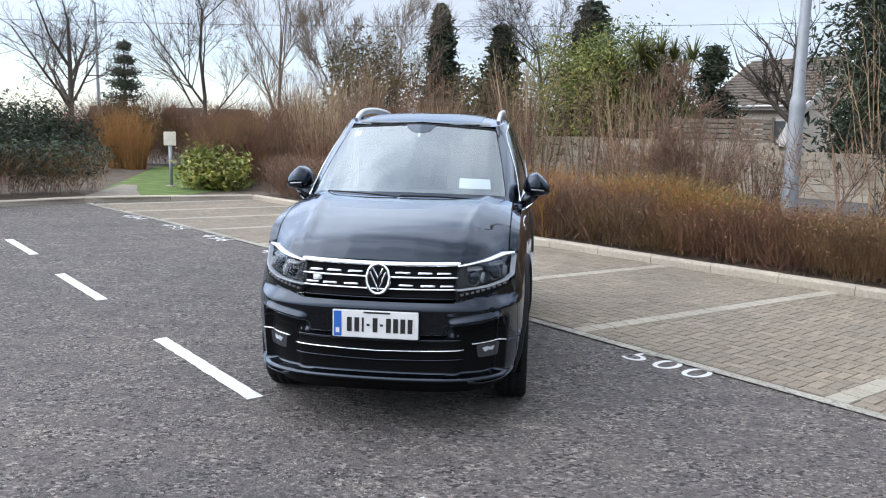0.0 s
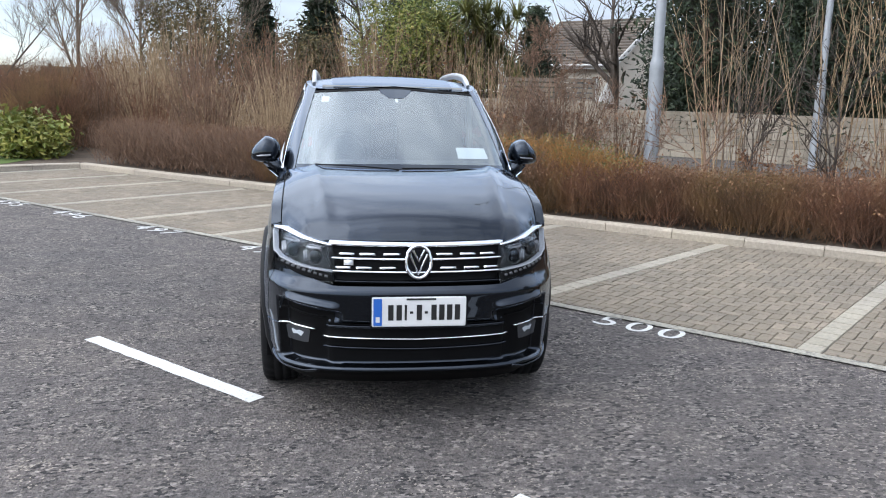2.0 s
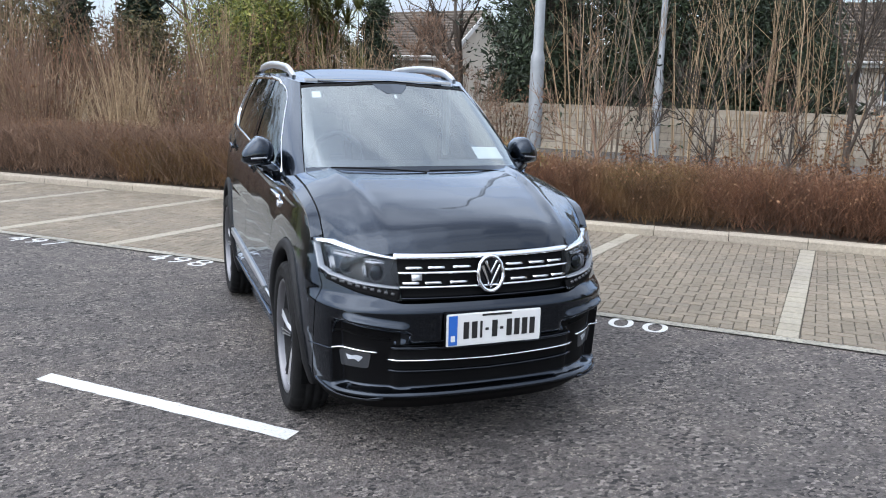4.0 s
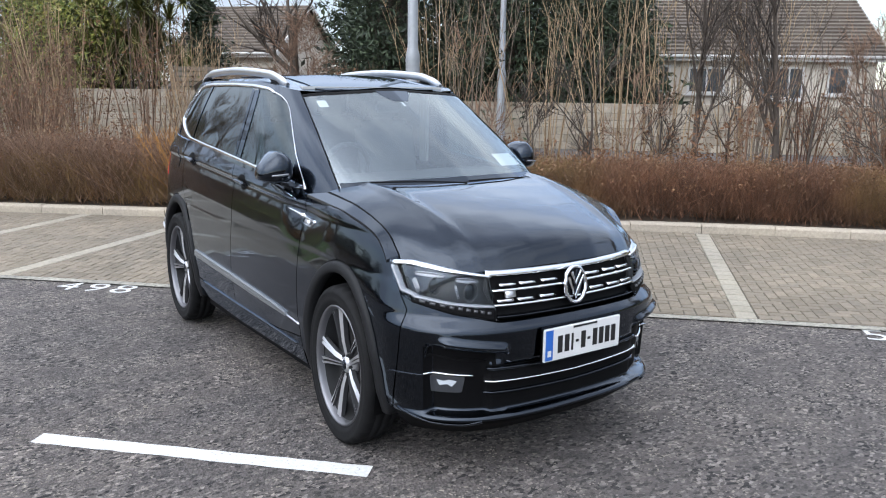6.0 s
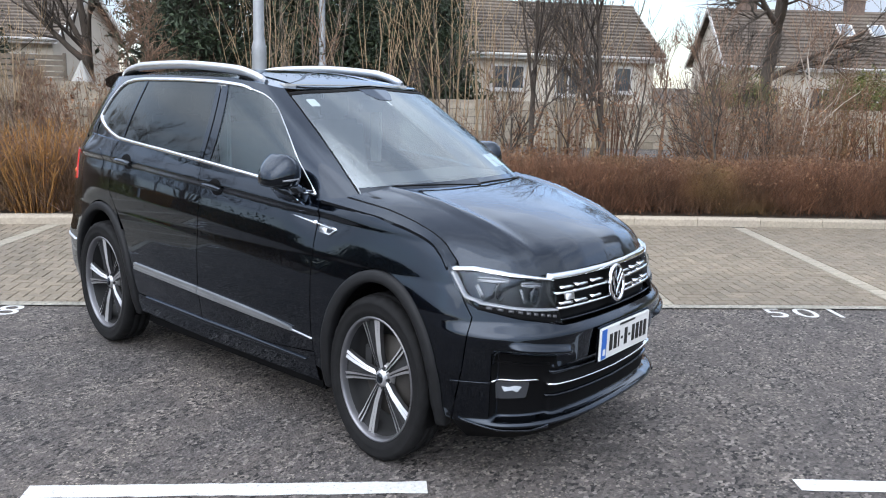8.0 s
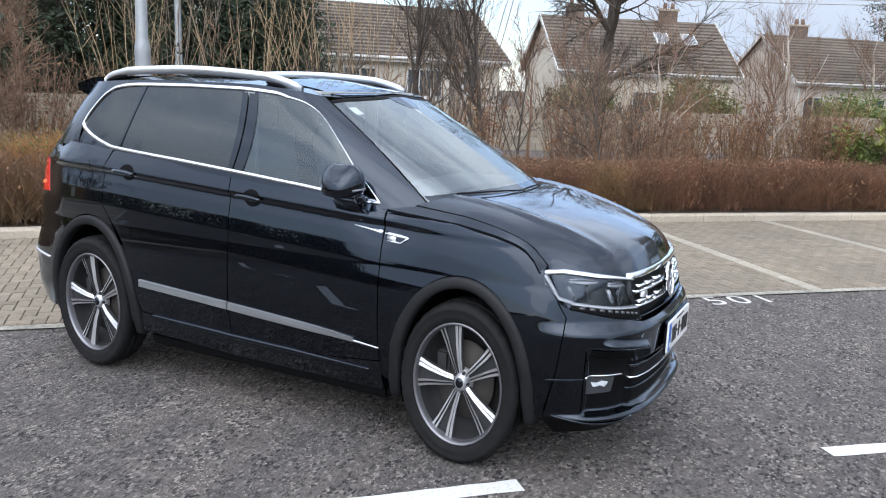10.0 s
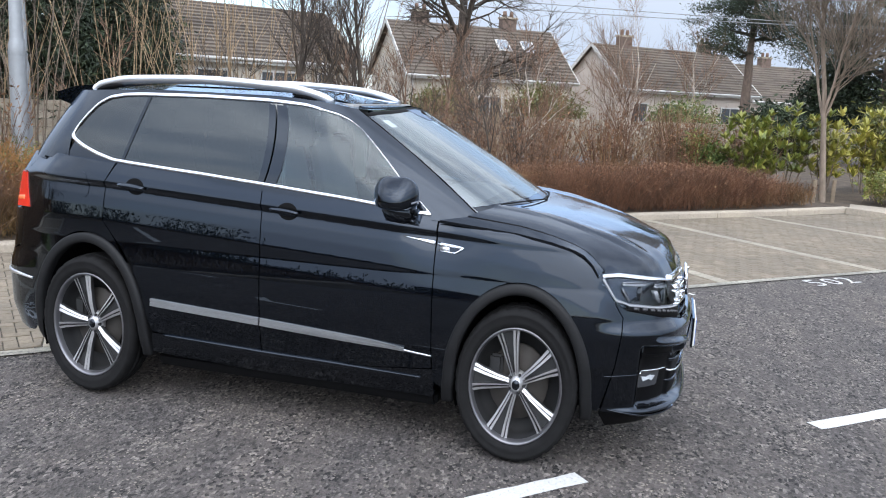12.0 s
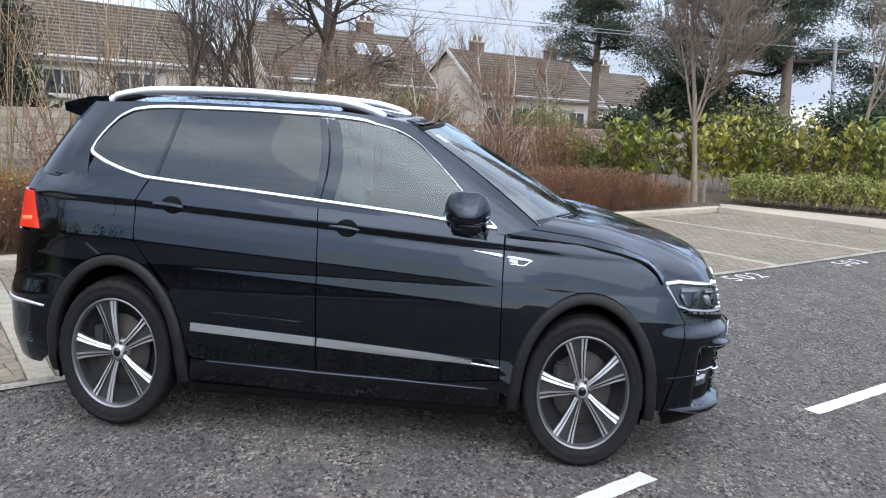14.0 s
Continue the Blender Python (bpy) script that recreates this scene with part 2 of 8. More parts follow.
def sheet(name, outline, z, material, label, category):
    """A flat sheet of ground with the given outline."""
    bm = bmesh.new()
    f = bm.faces.new([bm.verts.new((p[0], p[1], z)) for p in outline])
    if f.normal.z < 0 or f.calc_area() and (f.normal_update() or f.normal.z < 0):
        f.normal_flip()
    bmesh.ops.triangulate(bm, faces=bm.faces[:])
    return tagged(new(name, finish(name, bm, material)), label, category, kind="structure")


sheet("ground", [(-400, -400), (500, -400), (500, 500), (-400, 500)], -0.03, SOIL, "brown earth reaching to the horizon", "ground")
sheet("road", [(-45, -45), (45, -45), (45, 35), (-45, 35)], 0.0, ASPHALT, "grey coarse asphalt road with worn chippings", "road")
i0 = int(np.argmin(np.abs(line_p[:, 0] + 8.9)))
i1 = int(np.argmin(np.abs(line_p[:, 0] - 9.3)))
bay_outline = [tuple(p) for p in line_p[i0:i1:3]] + [(9.45, -2.3), (10.47, -1.3), (12.6, 1.28)] + [tuple(p) for p in kerb_p[::-4]] + [(-7.4, 18.4), (-8.96, 17.44)]
sheet("parking_bays", bay_outline, 0.005, JOINT, "paved parking bays of tan block pavers beside the road", "paving")
WALL = [(-18.0, 47.0), (-4.0, 36.3), (8.2, 25.2), (12.55, 21.0), (18.8, 14.6), (28.5, 4.2), (40.0, -9.0)]
WALL_TOP, WALL_FOOT = 1.28, -0.40
DIP = 3.6
dip_p, dip_t, dip_s = spline([(-60.0, 79.0)] + WALL + [(72.0, -45.8)], 1.0)
dip_n = np.stack([-dip_t[:, 1], dip_t[:, 0]], 1)


def ground_z(x, y):
    """Height of the verge: level behind the kerb, falling to the foot of the block wall."""
    d = np.hypot(dip_p[:, 0] - x, dip_p[:, 1] - y)
    k = int(np.argmin(d))
    o = (np.array((x, y)) - dip_p[k]) @ dip_n[k]
    return 0.09 if o > 0 or o < -DIP else 0.09 + (WALL_FOOT - 0.09) * (1 + o / DIP)


verge_outline = [tuple(p) for p in kerb_p[::4]] + [(12.6, 1.28), (13.4, 1.1), (12.2, -1.9), (10.6, -5.4), (14, -12), (64, -52)]
verge_outline += [tuple(p - n * DIP) for p, n in zip(dip_p[::-2], dip_n[::-2])] + [(-45, 20), (-18.0, 5.5), (-13.5, 11.6), (-10.18, 15.98), (-8.96, 17.44), (-7.4, 18.4)]
sheet("verge", verge_outline, 0.09, SOIL, "bare brown earth verge behind the kerb", "ground")
dv, df = ribbon(dip_p, dip_t, [-DIP, -0.9, 0.05], [0.09, WALL_FOOT + 0.06, WALL_FOOT])
tagged(new("verge_slope", from_arrays("verge_slope", dv, [q[::-1] for q in df], SOIL)), "bare earth falling towards the block wall", "ground", kind="structure")
sheet("garden_ground", [tuple(p + n * 0.1) for p, n in zip(dip_p[::2], dip_n[::2])] + [(120, 40), (60, 120)], 0.088, SOIL, "brown garden earth behind the block wall", "ground")
sheet("side_pavement", [(12.6, 1.28), (10.47, -1.3), (9.45, -2.3), (8.0, -4.4), (10.6, -5.4), (12.2, -1.9), (13.4, 1.1)], 0.115, CONCRETE, "raised tan paved area past the last bay", "pavement")
sheet("grass_verge", [(-9.2, 17.6), (-7.6, 18.45), (-6.8, 21.5), (-8.5, 30.0), (-13.2, 30.0), (-10.0, 20.0)], 0.10, GRASS, "mown green grass behind the kerb", "grass")
sheet("footpath", [(-9.35, 17.75), (-8.25, 18.25), (-9.0, 19.6), (-9.75, 21.2), (-10.2, 21.2), (-9.75, 19.4)], 0.106, plain("worn_path", (0.20, 0.175, 0.14), 0.95, vary=0.2, scale=4.0, bump=0.5), "narrow worn path across the grass", "path")


def kerb_run(curve, label):
    """Kerb stones laid end to end along a plan curve, each a part."""
    pts, tan, s = spline(curve, 0.05)
    top = empty("kerb", label, "kerb", kind="structure")
    n = max(1, int(s[-1] / 0.9))
    for i in range(n):
        a, b = s[-1] * i / n + 0.004, s[-1] * (i + 1) / n - 0.004
        q = np.linspace(a, b, 3)
        p = np.stack([np.interp(q, s, pts[:, k]) for k in (0, 1)], 1)
        t = np.stack([np.interp(q, s, tan[:, k]) for k in (0, 1)], 1)
        h = 0.125 + random.uniform(-0.004, 0.004)
        v, f = ribbon(p, t, [0.0, 0.0, 0.012, 0.035, 0.135, 0.14, 0.14], [-0.03, h - 0.03, h - 0.008, h, h, h - 0.01, -0.03])
        k = 7
        f += [tuple(range(k - 1, -1, -1)), tuple(range(2 * k, 3 * k))]
        part("kerb_stone", from_arrays("kerb_stone", v, f, CONCRETE), top)
    return top


kerb_run(KERB, "pale concrete kerb stones along the parking bays")
kerb_run(list(reversed(SIDE_KERB[:3])), "pale concrete kerb stones closing the last bay")
kerb_run(FAR_KERB[::-1], "pale concrete kerb stones before the grass verge")

# painted line along the bays and dashes of the road
v, f = ribbon(line_p[i0:i1], line_t[i0:i1], [-0.055, 0.055], [0.012, 0.012])
tagged(new("bay_line", from_arrays("bay_line", v, [q[::-1] for q in f], WORN_PAINT)), "worn cream line painted along the bays", "road marking", kind="structure")
DASHES = [((-9.9, 14.8), (-8.4, 13.1)), ((-7.25, 11.78), (-6.09, 10.57)), ((-5.0, 9.32), (-3.8, 8.06)), ((-2.58, 6.72), (-1.29, 5.36)), ((-0.03, 4.0), (1.25, 2.48)), ((2.4, 1.1), (3.65, -0.4)), ((4.8, -1.8), (6.0, -3.2))]
for a, b in DASHES:
    a, b = np.array(a), np.array(b)
    d = (b - a) / np.linalg.norm(b - a)
    nn = np.array((-d[1], d[0])) * 0.058
    m = 24
    vs, fs = [], []
    for i in range(m + 1):
        c = a + (b - a) * i / m
        j = [1 + random.uniform(-0.07, 0.07) for _ in (0, 1)]
        vs += [(*(c + nn * j[0]), 0.004), (*(c - nn * j[1]), 0.004)]
    fs = [(2 * i, 2 * i + 1, 2 * i + 3, 2 * i + 2) for i in range(m)]
    tagged(new("road_dash", from_arrays("road_dash", vs, fs, PAINT)), "white painted dash on the asphalt road", "road marking", group="road dashes", kind="structure")


def text_mesh(name, body, size, material, depth=0.0, stretch=1.0, spacing=1.0):
    c = bpy.data.curves.new(name, "FONT")
    c.body, c.size, c.extrude, c.space_character = body, size, depth, spacing
    c.align_x, c.align_y = "CENTER", "CENTER"
    tmp = new("lettering", c)
    bpy.context.view_layer.update()
    me = bpy.data.meshes.new_from_object(tmp.evaluated_get(bpy.context.evaluated_depsgraph_get()))
    bpy.data.objects.remove(tmp)
    bpy.data.curves.remove(c)
    for q in me.vertices:
        q.co.x *= stretch
    me.materials.clear()
    me.materials.append(material)
    me.name = name
    return me


for body, x, y in (("494", -6.85, 15.0), ("495", -5.55, 13.84), ("496", -4.36, 12.70), ("497", -2.95, 11.38), ("498", -1.52, 9.95), ("499", 0.08, 8.25), ("500", 1.66, 6.65), ("501", 3.36, 4.89), ("502", 4.97, 2.98), ("503", 6.72, 0.92)):
    k = int(np.argmin(np.abs(line_p[:, 0] - x)))
    ang = math.degrees(math.atan2(line_t[k][1], line_t[k][0]))
    ob = new("bay_number", text_mesh("bay_number", body, 0.40, PAINT, 0.0, 1.12, 1.22))
    ob.matrix_world = pose(x, y, 0.005, 0, 0, ang)
    tagged(ob, "white painted bay number " + body + " on asphalt", "road marking", group="bay numbers", kind="structure")


# ---- vegetation helpers ----
def tubes(paths, radii, sides=3):
    """Thin tapered tubes: paths is (n, m, 3), radii (n, m). Returns vertex and face arrays."""
    paths, radii = np.asarray(paths, float), np.asarray(radii, float)
    n, m, _ = paths.shape
    way = np.gradient(paths, axis=1)
    way /= np.linalg.norm(way, axis=2, keepdims=True) + 1e-9
    ref = np.where(np.abs(way[..., 2:3]) > 0.9, np.array([1.0, 0, 0]), np.array([0, 0, 1.0]))
    a = np.cross(way, ref)
    a /= np.linalg.norm(a, axis=2, keepdims=True) + 1e-9
    b = np.cross(way, a)
    ang = np.arange(sides) * 2 * np.pi / sides
    ring = paths[:, :, None, :] + radii[:, :, None, None] * (a[:, :, None, :] * np.cos(ang)[None, None, :, None] + b[:, :, None, :] * np.sin(ang)[None, None, :, None])
    verts = ring.reshape(-1, 3)
    i = np.arange(n)[:, None, None] * m * sides + np.arange(m - 1)[None, :, None] * sides
    j = np.arange(sides)[None, None, :]
    j2 = (j + 1) % sides
    faces = np.stack([i + j, i + j2, i + sides + j2, i + sides + j], -1).reshape(-1, 4)
    return verts, faces


def leaves(centres, size, up=0.35, rng=None, aspect=2.2):
    """Small bent leaves (two triangles each) at the given places."""
    n = len(centres)
    d = rng.normal(size=(n, 3))
    d[:, 2] = d[:, 2] * 0.6 + up
    d /= np.linalg.norm(d, axis=1)[:, None]
    s = np.cross(d, rng.normal(size=(n, 3)))
    s /= np.linalg.norm(s, axis=1)[:, None] + 1e-9
    L = size * rng.uniform(0.6, 1.3, n)[:, None]
    W = L / aspect
    nrm = np.cross(d, s)
    v = np.stack([centres - d * L * 0.5, centres + s * W * 0.5 + nrm * L * 0.08, centres + d * L * 0.5, centres - s * W * 0.5 + nrm * L * 0.08], 1).reshape(-1, 3)
    k = np.arange(n)[:, None] * 4
    return v, np.concatenate([k + np.array([[0, 1, 2]]), k + np.array([[0, 2, 3]])], 0)


def join(*pieces):
    vs, fs, off = [], [], 0
    for v, f in pieces:
        vs.append(np.asarray(v))
        fs += [tuple(int(i) + off for i in q) for q in f]
        off += len(v)
    return np.concatenate(vs), fs


def fast_mesh(name, verts, faces, material, smooth=True):
    me = bpy.data.meshes.new(name)
    if isinstance(faces, np.ndarray):
        faces = faces.tolist()
    me.from_pydata(np.asarray(verts).tolist(), [], faces)
    me.materials.append(material)
    if smooth:
        me.shade_smooth()
    return me


def grow(rng, base, way, length, radius, levels, spread=0.6, kids=4, up=0.25, wiggle=0.10, taper=0.55, first=0.35, points=5):
    """A branching skeleton: a list, level by level, of (paths, radii)."""
    out = []
    starts, ways = np.array([base], float), np.array([way], float)
    lens, rads = np.array([length], float), np.array([radius], float)
    for lv in range(levels):
        n = len(starts)
        if lv == levels - 1 and lv > 1:
            points = 3
        t = np.linspace(0, 1, points)
        bend = rng.normal(size=(n, points, 3)) * wiggle
        bend[:, 0] = 0
        bend = np.cumsum(bend, 1) * 0.4
        p = starts[:, None, :] + lens[:, None, None] * (t[None, :, None] * ways[:, None, :] + bend * t[None, :, None])
        p[..., 2] += lens[:, None] * up * 0.35 * t[None, :] ** 2
        r = rads[:, None] * (1 - (1 - taper * 0.6) * t[None, :])
        out.append((p, r))
        if lv == levels - 1:
            break
        s, w, L, R = [], [], [], []
        for i in range(n):
            k = max(2, int(rng.normal(kids, 0.8)))
            us = np.sort(rng.uniform(first if lv == 0 else 0.2, 1.0, k))
            us[-1] = 1.0
            for u in us:
                x = u * (points - 1)
                a = min(int(x), points - 2)
                pos = p[i, a] + (p[i, a + 1] - p[i, a]) * (x - a)
                d = p[i, a + 1] - p[i, a]
                d = d / np.linalg.norm(d)
                q = rng.normal(size=3)
                q -= d * (q @ d)
                q /= np.linalg.norm(q)
                sp = spread * rng.uniform(0.6, 1.3) * (0.5 if u == 1.0 else 1.0)
                nd = d * math.cos(sp) + q * math.sin(sp)
                nd[2] += up * 0.5
                s.append(pos)
                w.append(nd / np.linalg.norm(nd))
                L.append(lens[i] * rng.uniform(0.45, 0.75) * (1.1 - 0.35 * u))
                R.append(rads[i] * (1 - (1 - taper * 0.6) * u) * rng.uniform(0.5, 0.72))
        starts, ways, lens, rads = np.array(s), np.array(w), np.array(L), np.maximum(np.array(R), 0.0022)
    return out


def bark(name, a, b, rough=0.9, patch=None):
    n = Nodes(name)
    n.set(Roughness=rough)
    r = n.t.nodes.new("ShaderNodeNewGeometry").outputs["Random Per Island"]
    c = n.ramp(r, [(0.0, a), (1.0, b)])
    if patch:
        c = n.mix(n.ramp(n.noise(0.45, 3.0, 0.6), [(0.46, (0, 0, 0)), (0.64, (0.9, 0.9, 0.9))]), c, patch)
        c = n.mix(1.0, c, n.ramp(n.noise(1.7, 3.0, 0.6), [(0.34, (0.55, 0.55, 0.56)), (0.66, (1.25, 1.22, 1.18))]), "MULTIPLY")
    g = n.noise(14.0, 5.0, 0.6, (1, 1, 0.3))
    n.colour(n.mix(1.0, c, n.ramp(g, [(0.3, (0.7, 0.7, 0.7)), (0.7, (1.2, 1.2, 1.2))]), "MULTIPLY"))
    return n.mat


def foliage(name, cols, rough=0.5):
    n = Nodes(name)
    n.set(Roughness=rough)
    r = n.t.nodes.new("ShaderNodeNewGeometry").outputs["Random Per Island"]
    c = n.ramp(r, [(i / (len(cols) - 1), q) for i, q in enumerate(cols)])
    g = n.noise(1.1, 4.0)
    n.colour(n.mix(1.0, c, n.ramp(g, [(0.35, (0.58, 0.60, 0.56)), (0.65, (1.28, 1.22, 1.10))]), "MULTIPLY"))
    return n.mat


GREY_BARK = bark("grey_bark", (0.14, 0.11, 0.085), (0.28, 0.22, 0.17))
DARK_BARK = bark("dark_bark", (0.042, 0.033, 0.027), (0.09, 0.070, 0.055))
PALE_BARK = bark("pale_bark", (0.34, 0.28, 0.23), (0.55, 0.48, 0.41))
PINE_BARK = bark("pine_bark", (0.13, 0.095, 0.075), (0.20, 0.15, 0.12))
TAN_TWIG = bark("tan_twigs", (0.24, 0.165, 0.095), (0.52, 0.38, 0.24))
RED_TWIG = bark("russet_twigs", (0.105, 0.049, 0.028), (0.24, 0.122, 0.070), patch=(0.21, 0.135, 0.052))
BROWN_TWIG = bark("brown_twigs", (0.11, 0.068, 0.045), (0.29, 0.18, 0.12))
ORANGE_TWIG = bark("orange_twigs", (0.26, 0.12, 0.035), (0.42, 0.22, 0.07))
DRY_LEAF = foliage("dry_leaves", [(0.105, 0.048, 0.027), (0.18, 0.088, 0.046), (0.24, 0.140, 0.078)], 0.8)
GREEN_LEAF = foliage("green_leaves", [(0.035, 0.065, 0.012), (0.07, 0.115, 0.02), (0.12, 0.16, 0.035), (0.20, 0.21, 0.06)])
YELLOW_LEAF = foliage("yellow_green_leaves", [(0.09, 0.13, 0.022), (0.18, 0.20, 0.04), (0.30, 0.28, 0.075)])
DARK_LEAF = foliage("dark_needles", [(0.010, 0.020, 0.010), (0.022, 0.038, 0.018), (0.04, 0.06, 0.028)], 0.65)
OLIVE_LEAF = foliage("olive_leaves", [(0.05, 0.06, 0.015), (0.11, 0.12, 0.03), (0.16, 0.155, 0.05)], 0.6)

LAUREL_LEAF = foliage("laurel_leaves", [(0.10, 0.135, 0.025), (0.20, 0.23, 0.045), (0.34, 0.34, 0.085)], 0.45)
LAUREL_PALE = foliage("pale_laurel_leaves", [(0.17, 0.19, 0.03), (0.32, 0.31, 0.065), (0.50, 0.44, 0.13)], 0.45)
IVY_LEAF = foliage("brown_ivy_leaves", [(0.045, 0.04, 0.016), (0.09, 0.075, 0.028), (0.15, 0.115, 0.048)], 0.7)



def bare_tree(name, x, y, height, trunk_r, seed, label, material, spread=0.6, kids=5, levels=5, z=0.09, clear=0.3, up=0.3, lean=(0, 0), twig=0.004):
    rng = np.random.default_rng(seed)
    way = np.array([lean[0], lean[1], 1.0])
    sk = grow(rng, (x, y, z), way / np.linalg.norm(way), height * 0.62, trunk_r, levels, spread, kids, up, 0.07, 0.6, clear)
    top = empty(name, label, "tree")
    sk = [(q, np.maximum(r, twig * (0.5 + 0.5 * np.linspace(1, 0, q.shape[1])))) for q, r in sk]
    v, f = tubes(*sk[0], sides=8)
    part("trunk", fast_mesh("trunk", v, f, material), top)
    fine = sk[1:]
    if material is PALE_BARK:
        v, f = tubes(*sk[1], sides=5)
        part("limb_clump", fast_mesh("limb_clump", v, f, material), top)["kind"] = "stuff"
        fine = sk[2:]
    v, f = join(*[tubes(p, r, 5 if i == 0 else 3) for i, (p, r) in enumerate(fine)])
    part("crown", fast_mesh("crown", v, f, BROWN_TWIG if material is PALE_BARK else material), top)
    return top


def cane_shrub(name, x, y, height, width, seed, label, material, canes=120, leafy=None, leaf_n=0, z=0.09, r0=0.011, fan=1.0):
    """Upright whippy stems from one stool, each with a few side twigs."""
    rng = np.random.default_rng(seed)
    top = empty(name, label, "shrub")
    m = 6
    t = np.linspace(0, 1, m)
    a, rad = rng.uniform(0, 2 * np.pi, canes), np.sqrt(rng.uniform(0, 1, canes))
    root = np.stack([x + np.cos(a) * rad * width * 0.22, y + np.sin(a) * rad * width * 0.22, np.full(canes, z)], 1)
    H = height * rng.uniform(0.5, 1.0, canes)
    out = np.stack([np.cos(a), np.sin(a)], 1) * (fan * width * 0.34 * rad * rng.uniform(0.4, 1.3, canes))[:, None]
    p = np.zeros((canes, m, 3))
    wob = np.cumsum(rng.normal(size=(canes, m, 2)) * 0.035, 1)
    p[..., :2] = root[:, None, :2] + out[:, None, :] * (t ** 1.3)[None, :, None] + wob * t[None, :, None] * height * 0.35
    p[..., 2] = z + H[:, None] * t[None, :]
    r = (r0 * rng.uniform(0.5, 1.4, canes))[:, None] * (1 - 0.75 * t[None, :])
    v, f = tubes(p, r)
    part("stem_clump", fast_mesh("stem_clump", v, f, material), top)["kind"] = "stuff"
    pieces = []
    k = canes * 5
    i = rng.integers(0, canes, k)
    u = rng.uniform(0.25, 0.95, k) * (m - 1)
    j = np.minimum(u.astype(int), m - 2)
    s = p[i, j] + (p[i, j + 1] - p[i, j]) * (u - j)[:, None]
    d = rng.normal(size=(k, 3)) * 0.55
    d[:, 2] = np.abs(d[:, 2]) + 0.7
    L = rng.uniform(0.12, 0.42, k) * height * 0.35
    tt = np.linspace(0, 1, 3)
    q = s[:, None, :] + d[:, None, :] * (L[:, None] * tt[None, :])[..., None]
    pieces.append(tubes(q, np.full((k, 3), max(0.0038, r0 * 0.36)) * (1 - 0.6 * tt)))
    v, f = join(*pieces)
    part("twig_clump", fast_mesh("twig_clump", v, f, material), top)["kind"] = "stuff"
    if leafy is not None:
        i = rng.integers(0, k, leaf_n)
        c = q[i, 1] + rng.normal(size=(leaf_n, 3)) * 0.05
        v, f = leaves(c, 0.07, 0.2, rng)
        part("foliage", fast_mesh("foliage", v, f, leafy, False), top)["kind"] = "stuff"
    return top


def leafy_crown(rng, centre, radii, clumps, per, leaf, squash=1.0):
    """Leaves gathered in uneven clumps over an ellipsoid, with gaps between them."""
    d = rng.normal(size=(clumps, 3))
    d /= np.linalg.norm(d, axis=1)[:, None]
    c = np.array(centre) + d * np.array(radii) * (rng.uniform(0.35, 1.05, clumps) ** 0.6)[:, None]
    s = rng.uniform(0.10, 0.26, clumps) * np.mean(radii)
    n = rng.poisson(per, clumps) + 3
    i = np.repeat(np.arange(clumps), n)
    p = c[i] + rng.normal(size=(len(i), 3)) * s[i][:, None] * np.array([1, 1, squash])
    return p, c


def leafy_bush(name, x, y, size, seed, label, material, clumps=60, per=40, leaf=0.12, z=0.09, aspect=2.4, category="bush"):
    rng = np.random.default_rng(seed)
    w, d, h = size
    top = empty(name, label, category)
    p, c = leafy_crown(rng, (x, y, z + h * 0.52), (w / 2, d / 2, h / 2), clumps, per, leaf)
    p = p[p[:, 2] > z + 0.03]
    v, f = leaves(p, leaf, 0.45, rng, aspect)
    n = len(c)
    t = np.linspace(0, 1, 4)
    root = np.array([x, y, z]) + rng.normal(size=(n, 3)) * np.array([w, d, 0]) * 0.08
    path = root[:, None, :] + (c - root)[:, None, :] * t[None, :, None]
    path[:, 1:3, 2] += 0.1 * h
    tv, tf = tubes(path, (0.014 * (1 - 0.7 * t))[None, :].repeat(n, 0))
    part("stem_clump", fast_mesh("stem_clump", tv, tf, DARK_BARK), top)["kind"] = "stuff"
    part("foliage", fast_mesh("foliage", v, f, material, False), top)["kind"] = "stuff"
    return top


